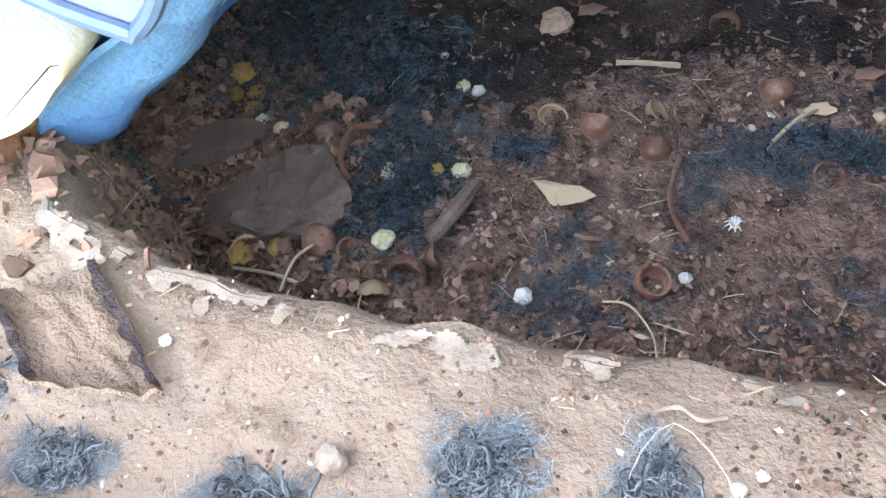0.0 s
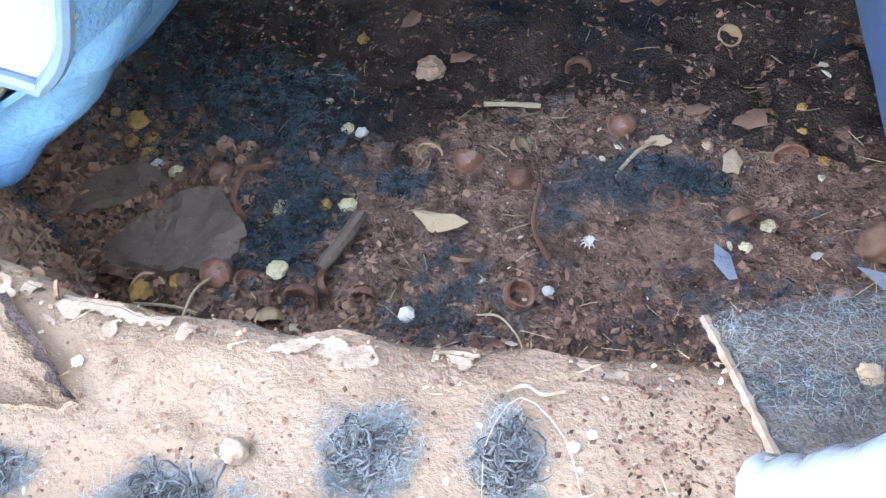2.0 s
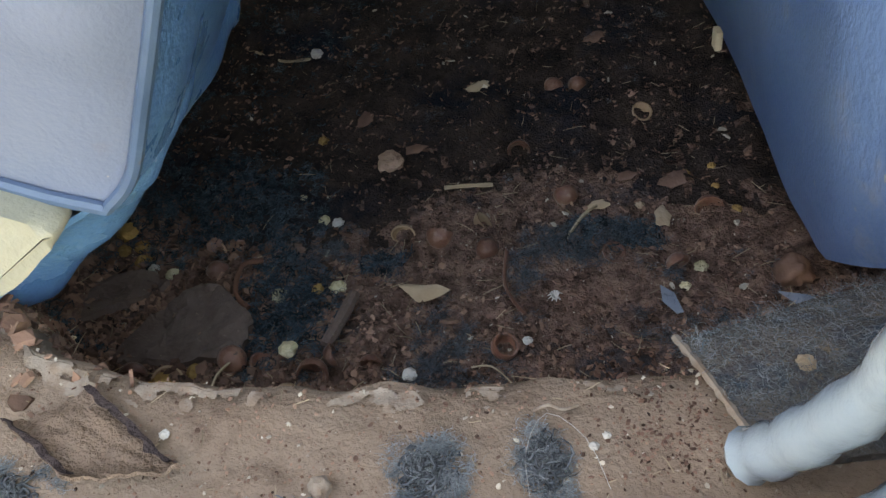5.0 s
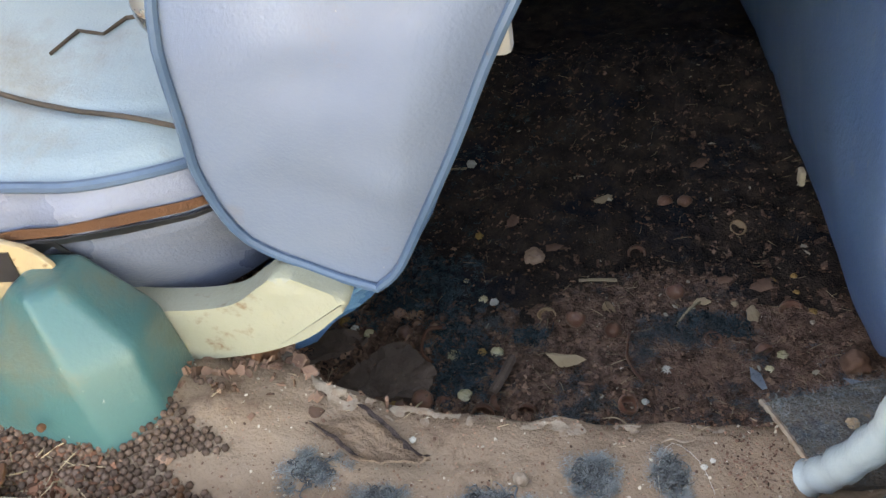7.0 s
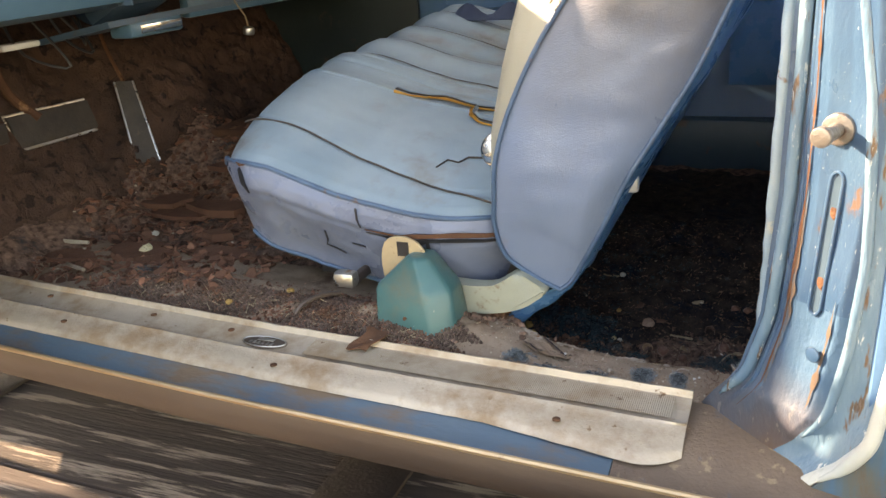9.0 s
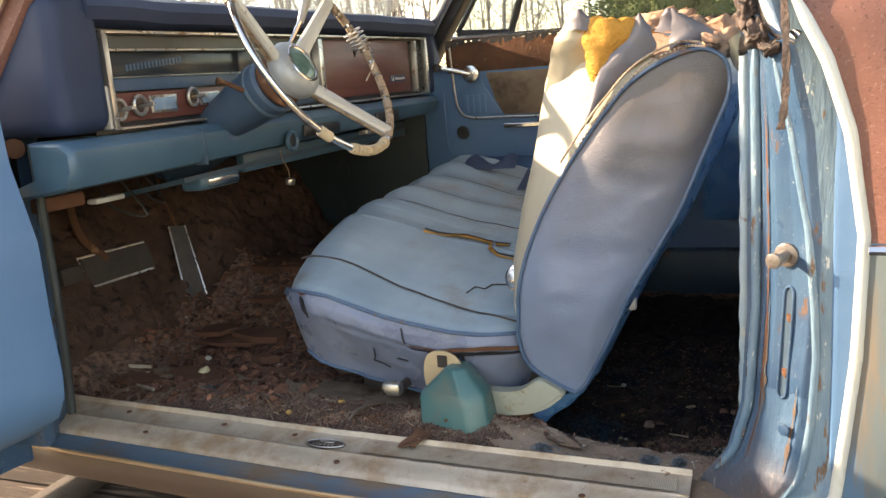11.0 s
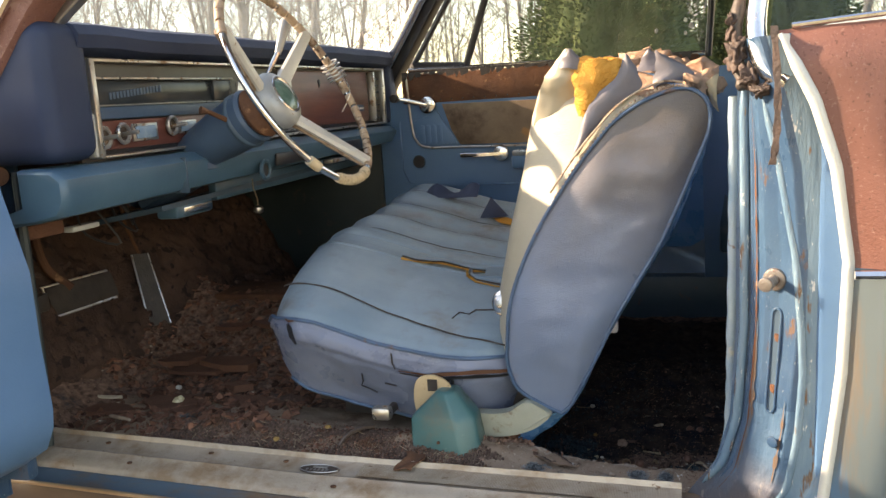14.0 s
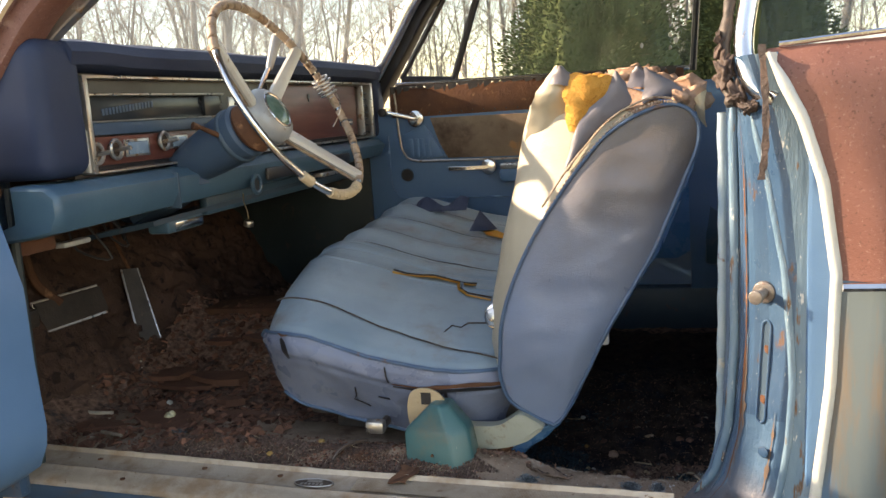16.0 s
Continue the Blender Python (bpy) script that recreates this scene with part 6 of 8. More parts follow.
# splits along the side panel
def on_side(x, z, d=0.004):
    hi, lo = edge_z(x) - 0.003, side_z(x)
    v = min(1.0, (z - lo) / (hi - lo))
    p = side_fn((x + 0.744) / 0.562, v)
    return Vector((x, p[1] - d, z))


def split(pts, widths, mat, label="", d=0.004):
    bm = bmesh.new()
    rows = []
    for i, ((x, z), w) in enumerate(zip(pts, widths)):
        a, b = pts[max(0, i - 1)], pts[min(len(pts) - 1, i + 1)]
        t = Vector((b[0] - a[0], b[1] - a[1])).normalized() * w / 2
        rows.append([bm.verts.new(on_side(x - q * t.y, z + q * t.x, d)) for q in (-1, 1)])
    for p, q in zip(rows, rows[1:]):
        bm.faces.new((p[0], q[0], q[1], p[1]))
    return part("split", thick(bm, 0.0012), mat, seat, label)


sp_pts = [(-0.43, 0.548), (-0.40, 0.545), (-0.37, 0.541), (-0.34, 0.543), (-0.31, 0.547), (-0.27, 0.549), (-0.23, 0.544), (-0.19, 0.537)]
split(sp_pts, [0.002, 0.003, 0.005, 0.008, 0.007, 0.009, 0.007, 0.005], "rust", "long split showing rust-brown padding")
split([(x, z - 0.008 + 0.002 * math.sin(x * 170)) for x, z in sp_pts], [0.002, 0.003, 0.006, 0.009, 0.006, 0.008, 0.006, 0.003], "black", "", 0.0045)
split([(-0.355, 0.534), (-0.338, 0.530), (-0.322, 0.534)], [0.003, 0.014, 0.004], "black", "", 0.0055)
split([(-0.32, 0.538), (-0.322, 0.520), (-0.316, 0.505), (-0.317, 0.49)], [0.006, 0.006, 0.005, 0.002], "black", "", 0.005)
split([(-0.668, 0.640), (-0.662, 0.632), (-0.658, 0.615), (-0.652, 0.597)], [0.006, 0.012, 0.014, 0.004], "black", "gaping split at the front corner")
split([(-0.676, 0.650), (-0.665, 0.646), (-0.650, 0.648)], [0.002, 0.005, 0.002], "rust")
for pts in ([(-0.515, 0.535), (-0.518, 0.515), (-0.526, 0.503), (-0.510, 0.495), (-0.495, 0.485)], [(-0.442, 0.585), (-0.440, 0.565), (-0.436, 0.552)], [(-0.47, 0.512), (-0.445, 0.508)]):
    split(pts, [0.003] * len(pts), "black")

# backrest halves: a flat side outline swelling into the padded front
SIDE = [(-0.114, 0.458), (-0.150, 0.474), (-0.198, 0.508), (-0.213, 0.56), (-0.210, 0.606), (-0.200, 0.68), (-0.172, 0.76), (-0.125, 0.85), (-0.062, 0.94), (-0.025, 0.985), (0.007, 1.018), (0.06, 1.05), (0.117, 1.066), (0.15, 1.055), (0.165, 1.03), (0.163, 0.99), (0.143, 0.941), (0.115, 0.875), (0.081, 0.80), (0.04, 0.73), (-0.006, 0.652), (-0.04, 0.58), (-0.076, 0.510), (-0.096, 0.474)]
BODY = [(-0.12, 0.45), (-0.15, 0.465), (-0.20, 0.49), (-0.225, 0.55), (-0.23, 0.61), (-0.222, 0.70), (-0.200, 0.80), (-0.172, 0.90), (-0.152, 0.98), (-0.142, 1.03), (-0.125, 1.08), (-0.07, 1.10), (0.05, 1.10), (0.12, 1.085), (0.158, 1.05), (0.17, 1.0), (0.158, 0.945), (0.13, 0.875), (0.095, 0.80), (0.055, 0.73), (0.005, 0.65), (-0.03, 0.58), (-0.07, 0.50), (-0.09, 0.47)]
NS = len(SIDE)


def tuck_in(z):
    """The side leans towards the car's middle near the cushion."""
    return 0.029 * min(1.0, max(0.0, (0.66 - z) / 0.18))


def back_section(y, y0, y1, lo=0, hi=NS):
    e = min((y - y0), (y1 - y)) / 0.075
    k = min(1.0, max(0.0, e))
    k = math.sin(k * math.pi / 2)
    crown = 0.03 * math.sin(math.pi * (y - y0) / (y1 - y0))
    out = []
    for i in range(lo, hi):
        a, b = SIDE[i], BODY[i]
        x, z = a[0] + (b[0] - a[0]) * k, a[1] + (b[1] - a[1]) * k
        if 3 <= i <= 10:
            x -= crown
        p = (x, y, z)
        lean = tuck_in(z) * max(0.0, 1 - (y - y0) / 0.2)
        out.append((x + wob(p, 14, 0.006), y + 0.004 * k + lean, z + wob(p, 11, 0.006, 4)))
    return out


def loft(y0, y1, lo, hi, n=36):
    ring = [back_section(y0 + (y1 - y0) * k / n, y0, y1, lo, hi) for k in range(n + 1)]
    def fn(u, v):
        i, f = min(int(v * (hi - lo - 1)), hi - lo - 2), 0.0
        s = v * (hi - lo - 1)
        f = s - i
        r = ring[min(n, int(round(u * n)))]
        a, b = Vector(r[i]), Vector(r[i + 1])
        return a.lerp(b, f)
    return grid(fn, n, (hi - lo - 1) * 3)


def smooth_outline(n):
    return [(p.x, p.z) for p in curve_pts([(x, 0, z) for x, z in SIDE + SIDE[:1]], n)][:-1]


def side_plate(y0, out):
    """The flat vinyl side of a backrest, slightly domed with soft wrinkles."""
    o = smooth_outline(72)
    cx, cz = sum(p[0] for p in o) / 72, sum(p[1] for p in o) / 72
    def fn(u, v):
        k = int(round(u * 72)) % 72
        x, z = cx + (o[k][0] - cx) * v, cz + (o[k][1] - cz) * v
        dome = 0.020 * (1 - v ** 3)
        w = wob((x, 0, z), 9, 0.008) + wob((x, 3, z * 2), 16, 0.004) + 0.007 * math.exp(-((z - 0.60 - 0.25 * (x + 0.1)) / 0.02) ** 2) * (1 - v)
        return x, y0 + (tuck_in(z) if out < 0 else 0.0) + out * (dome + w * (1 - v ** 4)), z
    return grid(fn, 72, 22, wrap_u=True)


def half_back(y0, y1, torn):
    back = part("backrest", loft(y0, y1, 3, 12), "vinyl_cream", seat, "sun-bleached cream front of the backrest" if torn else "")
    part("backrest_rear", loft(y0, y1, 12, 24), "vinyl_blue", seat, "blue vinyl rear of the backrest" if torn else "")
    part("backrest_base", loft(y0, y1, 0, 4), "vinyl_side", seat)
    part("backrest_core", loft(y0 + 0.012, y1 - 0.012, 11, 14), "padding", seat, "exposed matted padding at the torn top" if torn else "")
    part("side_panel", side_plate(y0 + 0.002, -1), "vinyl_panel", seat, "smooth lavender-blue vinyl side of the backrest" if torn else "")
    part("side_panel", side_plate(y1 - 0.002, 1), "vinyl_side", seat)
    o = smooth_outline(96)
    part("piping", tube([(x, y0 - 0.001 + tuck_in(z), z) for x, z in o], 0.0036, 8, close=True), "cord", seat, "blue piping round the backrest side")
    return back


half_back(0.158, 0.755, True)
half_back(0.775, 1.42, False)
# zip teeth where the front panel has come away
zp = curve_pts([(-0.105, 0.152, 0.885), (-0.062, 0.150, 0.945), (-0.02, 0.150, 0.995), (0.03, 0.152, 1.043), (0.09, 0.154, 1.07), (0.13, 0.154, 1.068)], 44)
for k, p in enumerate(zp):
    part("tooth", box((p.x - 0.0018, 0.1540, p.z - 0.0018), (p.x + 0.0022, 0.1575, p.z + 0.0022), 0.0006), "rim_old", seat)
part("zip_strip", tube([p + Vector((-0.008, 0.004, 0.008)) for p in zp], 0.0020, 8), "rim_old", seat, "frayed pale edge strip along the open seam")
part("inner_lining", thick(grid(lambda u, v: (-0.06 + 0.17 * u - 0.02 * v, 0.185 + 0.03 * v, 0.965 + 0.10 * u ** 0.8 + 0.055 * v * (0.6 + 0.4 * math.sin(u * 7))), 20, 6), 0.003), "vinyl_grey", seat, "dark lining behind the open seam")
# yellow foam, torn flaps and stuffing on top
def lump(c, r, mat, seed, label="", sq=0.7, rough=0.5):
    bm = blob(c, r, rough, 4, None, seed, sq)
    for v in bm.verts:
        v.co += Vector((wob(v.co, 60, r * 0.25), wob(v.co, 60, r * 0.25, 5), wob(v.co, 60, r * 0.25, 9)))
    return part("stuffing", bm, mat, seat, label, 180)


lump((-0.012, 0.245, 1.055), 0.036, "foam", 1.1, "crumbling orange foam stuffing", 0.9, 0.9)
lump((-0.028, 0.225, 1.01), 0.018, "foam", 2.1, "", 1.9, 0.9)
lump((0.0, 0.32, 1.10), 0.038, "foam", 4.1, "", 0.6, 0.9)
lump((0.05, 0.36, 1.11), 0.055, "padding", 5.2, "matted pinkish cotton stuffing", 0.6)
lump((0.135, 0.235, 1.075), 0.048, "padding", 6.7, "", 0.75)
lump((0.10, 0.30, 1.085), 0.05, "padding", 7.9, "", 0.7)
lump((-0.02, 0.45, 1.10), 0.06, "padding", 8.3, "", 0.5)
lump((-0.06, 0.58, 1.09), 0.06, "padding", 9.3, "", 0.5)


def flap(pts, label="", mat="vinyl_grey"):
    """A stiff curled scrap of vinyl: base points first, then the tip."""
    a, b, c = (Vector(p) for p in pts)
    def fn(u, v):
        base = a.lerp(b, u)
        tip = c + (a - b) * 0.06 * (0.5 - u)
        q = base.lerp(tip, v)
        q += Vector((0.0, -0.014 * math.sin(math.pi * v), 0)) + Vector((wob(q, 25, 0.008), wob(q, 30, 0.008, 2), 0))
        return q
    return part("torn_flap", thick(grid(fn, 8, 8), 0.002), mat, seat, label)


def torn_sheet(name, left, right, y, mat, label="", bulge=0.012, d=0.002, rag=0.003, tuck=0.0):
    """A ragged sheet between two upright edges given in x and z."""
    lc, rc = curve_pts([(x, y, z) for x, z in left], 24), curve_pts([(x, y, z) for x, z in right], 24)
    def fn(u, v):
        p = lc[int(round(v * 24))].lerp(rc[int(round(v * 24))], u)
        e = abs(2 * u - 1)
        return p.x + wob(p, 90, rag * e), p.y - bulge * (1 - e * e) + wob(p, 30, 0.006) + tuck * max(0.0, 1 - 1.6 * v) ** 1.5, p.z + wob(p, 80, rag)
    return part(name, thick(grid(fn, 14, 24), d), mat, seat, label)


torn_sheet("foam_edge", [(-0.050, 1.028), (-0.058, 1.075), (-0.060, 1.10), (-0.056, 1.132)], [(-0.042, 1.030), (-0.010, 1.073), (0.012, 1.105), (0.022, 1.122)], 0.170, "foam", "bright orange foam bared at the torn corner", 0.010, 0.012, 0.006, 0.02)
torn_sheet("torn_flap", [(-0.070, 0.962), (-0.046, 1.030), (-0.018, 1.070), (0.010, 1.095), (0.026, 1.132)], [(-0.062, 0.958), (-0.012, 1.026), (0.026, 1.054), (0.055, 1.078), (0.030, 1.130)], 0.160, "vinyl_grey", "stiff dark flap of torn vinyl", 0.006)
torn_sheet("torn_flap", [(0.070, 1.070), (0.074, 1.098), (0.077, 1.134)], [(0.085, 1.072), (0.140, 1.088), (0.082, 1.132)], 0.182, "vinyl_grey", "", 0.006)
torn_sheet("torn_flap", [(0.040, 1.10), (0.050, 1.125), (0.060, 1.138)], [(0.090, 1.10), (0.085, 1.12), (0.066, 1.138)], 0.26, "vinyl_grey", "", 0.006)
flap([(0.155, 0.20, 1.07), (0.18, 0.21, 1.02), (0.185, 0.20, 1.085)], "", "tape")
torn_sheet("torn_panel", [(-0.152, 1.00), (-0.130, 1.07), (-0.112, 1.105), (-0.078, 1.146)], [(-0.055, 1.00), (-0.060, 1.07), (-0.062, 1.105), (-0.068, 1.146)], 0.176, "vinyl_cream", "torn cream upper corner of the front panel", 0.010, 0.002, 0.003, 0.06)
torn_sheet("torn_panel", [(-0.088, 1.118), (-0.080, 1.135), (-0.072, 1.146)], [(-0.052, 1.108), (-0.046, 1.122), (-0.064, 1.146)], 0.160, "vinyl_grey", "folded-over corner of the front panel", 0.010)
# hinge cover and lever
part("hinge_cover", box((-0.032, 0.245, 0.602), (-0.006, 0.262, 0.630), 0.006), "white_metal", seat, "white plastic backrest lever")
hc = disc((-0.222, 0.228, 0.668), (-0.2, -1, 0.3), 0.028, 0.02, 22, bevel=0.006)
part("hinge_button", hc, "chrome", seat, "round chrome seat hinge button")
part("hinge_button", disc((-0.228, 0.220, 0.672), (-0.2, -1, 0.3), 0.014, 0.022, 16, bevel=0.004), "chrome_dull", seat)
crescent = [(x - 0.010, z - 0.002) for x, z in [(-0.33, 0.475), (-0.30, 0.464), (-0.25, 0.460), (-0.21, 0.464), (-0.185, 0.479), (-0.168, 0.488), (-0.145, 0.478), (-0.122, 0.462), (-0.135, 0.448), (-0.16, 0.430), (-0.20, 0.417), (-0.25, 0.412), (-0.30, 0.418), (-0.34, 0.430)]]
part("hinge_shield", prism([(p.x, p.z) for p in curve_pts([(x, 0, z) for x, z in crescent], 60)], "y", 0.166, 0.194, 0.006), "cream", seat, "curved pale cream plastic hinge shield")
# skirt hanging behind the backrest
SKIRT = [(-0.045, 0.640), (-0.070, 0.580), (-0.088, 0.524), (-0.100, 0.478), (-0.108, 0.444), (-0.145, 0.408), (-0.182, 0.378), (-0.212, 0.362), (-0.238, 0.366), (-0.246, 0.384), (-0.236, 0.410)]


def skirt_fn(u, v):
    """A loose bag of vinyl: down behind the backrest and tucked under the cushion."""
    s = v * (len(SKIRT) - 1)
    x, z = table(s, range(len(SKIRT)), [p[0] for p in SKIRT]), table(s, range(len(SKIRT)), [p[1] for p in SKIRT])
    y = 0.196 + 0.555 * u
    end = math.exp(-(u / 0.03) ** 2)
    cx, cz = x - 0.045, z + 0.035
    x, z = x + (cx - x) * 0.45 * end, z + (cz - z) * 0.45 * end
    p = (x, y, z)
    fold = 0.006 * math.sin(v * 17 + 9 * u + 3 * noise.noise((u * 4, v * 3, 0)))
    return x + wob(p, 17, 0.012) + fold * 0.7, y + 0.010 * wob(p, 9, 1.0), z + wob(p, 19, 0.010, 3) - fold * 0.6


part("skirt", thick(grid(skirt_fn, 90, 70), 0.003), "vinyl_blue", seat, "loose bright blue vinyl skirt behind the backrest")
part("skirt", thick(grid(lambda u, v: (-0.03 - 0.19 * v + wob((u, v, 0), 7, 0.02), 0.77 + 0.62 * u, 0.60 - 0.235 * v + wob((u, v, 5), 7, 0.02)), 30, 12), 0.003), "vinyl_blue", seat)
part("torn_base", blob((-0.222, 0.190, 0.402), 0.020, 0.6, 4, seed=2, squash=0.8), "rust", seat, "rusty torn lower corner", 180)
part("seat_track", box((-0.62, 0.30, 0.392), (-0.18, 0.33, 0.45), 0.004), "seam", seat)
part("adjust_lever", box((-0.484, 0.116, 0.452), (-0.444, 0.142, 0.480), 0.008), "chrome_dull", seat, "dull chrome seat adjuster knob")
part("adjust_arm", box((-0.470, 0.14, 0.444), (-0.458, 0.21, 0.462), 0.003), "rocker", seat)

# ---- seat belt anchor and teal cover ----
belt = thing("belt_buckle_plate", (-0.355, 0.14, 0.44), "tan painted steel belt plate with square hole", "belt plate")
outer = [(p.x, p.z) for p in curve_pts([(-0.392, 0, 0.455), (-0.398, 0, 0.50), (-0.393, 0, 0.535), (-0.375, 0, 0.549), (-0.345, 0, 0.548), (-0.322, 0, 0.530), (-0.318, 0, 0.50), (-0.318, 0, 0.455)], 28)]
bm = prism([(x, z - 0.006) for x, z in outer], "y", 0.138, 0.143, 0.0012)
part("plate", bm, "steel_tan", belt)
part("hole", prism([(-0.368, 0.512), (-0.348, 0.512), (-0.348, 0.536), (-0.368, 0.536)], "y", 0.1365, 0.1385), "black", belt)
part("slot", box((-0.385, 0.1365, 0.476), (-0.34, 0.1385, 0.481), 0), "black", belt)
cover = thing("belt_reel_cover", (-0.35, 0.13, 0.40), "faded teal plastic belt reel cover by the sill", "plastic cover")


def teal_mesh():
    foot = [(-0.392, 0.086), (-0.286, 0.070), (-0.256, 0.098), (-0.260, 0.168), (-0.385, 0.168)]
    mid = [(-0.398, 0.104), (-0.304, 0.084), (-0.268, 0.112), (-0.272, 0.166), (-0.388, 0.166)]
    top = [(-0.344, 0.120), (-0.326, 0.102), (-0.306, 0.118), (-0.310, 0.158), (-0.342, 0.160)]
    bm = sweep(lambda k: [(x, y, (0.392, 0.470, 0.521)[k]) for x, y in (foot, mid, top)[k]], 3)
    bmesh.ops.bevel(bm, geom=list(bm.edges), offset=0.0065, segments=4, affect="EDGES", profile=0.5)
    return bm


part("shell", teal_mesh(), "teal", cover, "", 75)
part("screw", disc((-0.335, 0.076, 0.432), (-0.15, -0.98, 0.1), 0.003, 0.005, 14, bevel=0.0015), "rust", cover, "small rusty fixing screw")

# ---- rear seat ----
rear = thing("rear_bench_seat", (0.6, 0.8, 0.27), "blue vinyl rear bench seat with dusty scuffed front", "car seat")


def rear_fn(u, v):
    y = 0.185 + 1.33 * u
    if v < 0.5:
        k = v / 0.5
        x, z = 0.280 - 0.012 * math.sin(k * 3.1) - 0.02 * k, 0.31 + 0.32 * k
    else:
        k = (v - 0.5) / 0.5
        x, z = 0.260 + 0.62 * k, 0.63 + 0.05 * math.sin(min(1, k * 3) * math.pi / 2) - 0.06 * k
    e = max(0.0, 1 - u / 0.045)
    lift = 0.065 * max(0.0, 1 - u / 0.06) * max(0, 1 - v / 0.15)
    p = (x, y, z)
    return x - 0.016 + 0.06 * min(0.6, u) + 0.016 * e ** 2 + wob(p, 9, 0.006), y, z + lift + wob(p, 12, 0.008, 2)


part("cushion", thick(grid(rear_fn, 90, 50), 0.004), "vinyl_rear", rear, "blue vinyl rear cushion, scratched and dusty")
part("cushion_side", grid(lambda u, v: (0.30 + 0.55 * u, 0.188, 0.38 + 0.26 * v), 8, 6), "vinyl_rear", rear)
part("seat_back", thick(grid(lambda u, v: (0.83 + 0.25 * v, 0.12 + 1.42 * u, 0.56 + 0.52 * v), 20, 12), 0.08), "vinyl_blue", rear)
part("seam", tube([(0.30 + 0.3 * k / 10, 0.30 + 0.04 * math.sin(k), 0.655) for k in range(11)], 0.003, 6), "cord", rear)
part("frayed_edge", tube(curve_pts([(0.284, 0.30, 0.335), (0.286, 0.25, 0.350), (0.289, 0.215, 0.372), (0.30, 0.192, 0.385)], 14), [0.003 + 0.0012 * math.sin(k * 2.1) for k in range(15)], 6), "padding", rear, "frayed orange-brown lower edge")
part("tag", box((0.250, 0.475, 0.345), (0.256, 0.488, 0.362), 0.002), "tape", rear, "small torn tan scrap")

# ---- sill-side ledge, carpet and dirt ----
def ledge_z(x, y):
    front = min(1.0, max(0.0, (-0.16 - x) / 0.15))
    z = 0.388 + 0.008 * front
    mound = 0.030 * math.exp(-((x + 0.36) / 0.22) ** 2 - ((y - 0.125) / 0.06) ** 2)
    mound += 0.026 * math.exp(-((x + 0.80) / 0.20) ** 2 - ((y - 0.16) / 0.07) ** 2)
    return z + mound + wob((x, y, 0), 30, 0.004) + wob((x, y, 2), 90, 0.002)


def ledge_edge(x):
    """Where the ledge breaks down to the rear footwell."""
    return table(x, [-1.3, -0.30, -0.22, -0.16, -0.10, -0.03, 0.06, 0.15, 0.30], [0.36, 0.30, 0.22, 0.150, 0.132, 0.125, 0.121, 0.119, 0.135]) + wob((x, 0, 0), 40, 0.004)


def ledge_fn(u, v):
    x = -1.30 + 1.56 * u
    e = ledge_edge(x)
    y0 = sy(x, 0.040)
    if v < 0.7:
        y = y0 + (e - y0) * v / 0.7
        z = ledge_z(x, y)
        if v > 0.55:
            z -= 0.004 * ((v - 0.55) / 0.15) ** 2
        return x, y, z
    k = (v - 0.7) / 0.3
    y = e + 0.045 * k
    return x, y + wob((x, k, 0), 24, 0.003), ledge_z(x, e) - 0.004 - 0.125 * k ** 1.4


solo("ledge", grid(ledge_fn, 300, 44), "ledge", "dusty brown ledge inside the door sill", "car floor", kind="structure")


def crumble(x, y):
    """Fine uneven relief of the trodden dirt in the rear footwell."""
    k = min(1.0, max(0.0, (x + 0.31) / 0.05)) * min(1.0, max(0.0, (0.36 - x) / 0.05))
    n = 0.5 + noise.noise((x * 38, y * 38, 3.3))
    return k * (0.006 * n + 0.0055 * abs(noise.noise((x * 85, y * 85, 1))) + 0.004 * noise.noise((x * 190, y * 190, 5)))


def ground_z(x, y):
    return floor_z(x, y) + crumble(x, y) if -0.31 < x < 0.36 and y < 0.95 else floor_z(x, y)


def drop_z(x, y):
    """Height of the ground that litter lies on."""
    e = ledge_edge(x)
    if y < e:
        return ledge_z(x, y)
    if y < e + 0.045:
        k = (y - e) / 0.045
        return max(ground_z(x, y), ledge_z(x, e) - 0.004 - 0.125 * k ** 1.4)
    return ground_z(x, y)


solo("floor_dirt", grid(lambda u, v: (-0.305 + 0.66 * u, 0.135 + 0.80 * v * (0.55 + 0.45 * v), ground_z(-0.305 + 0.66 * u, 0.135 + 0.80 * v * (0.55 + 0.45 * v)) + 0.0005), 280, 260), "dirt", "crumbly red-brown dirt in the rear footwell", "dirt", kind="stuff", angle=180)

def old_carpet():
    """Matted carpet left on the back of the footwell, its dark colour holding the deep shade there, with a ragged front
    edge and holes.
    """
    bm = grid(lambda u, v: (-0.34 + 0.70 * u, 0.30 + 1.23 * v ** 1.5, 0), 230, 260)
    gone = []
    for f in bm.faces:
        c = f.calc_center_median()
        n = noise.noise((c.x * 9, c.y * 9, 2)) + 0.5 * noise.noise((c.x * 30, c.y * 30, 7)) + 0.7 * noise.noise((c.x * 90, c.y * 90, 1))
        if c.y + 0.11 * n < 0.415 or n < -1.0:
            gone.append(f)
    bmesh.ops.delete(bm, geom=gone, context="FACES")
    for v in bm.verts:
        v.co.z = ground_z(v.co.x, v.co.y) + 0.0012 + 0.003 * abs(noise.noise((v.co.x * 45, v.co.y * 45, 1))) + 0.0015 * noise.noise((v.co.x * 110, v.co.y * 110, 3))
    return bm


solo("old_carpet", old_carpet(), "carpet_shaded", "matted remains of the rear carpet, coloured blue-black for the deep shade", "carpet", kind="stuff", angle=180)


# pale lime flakes along the broken edge
r3 = random.Random(11)
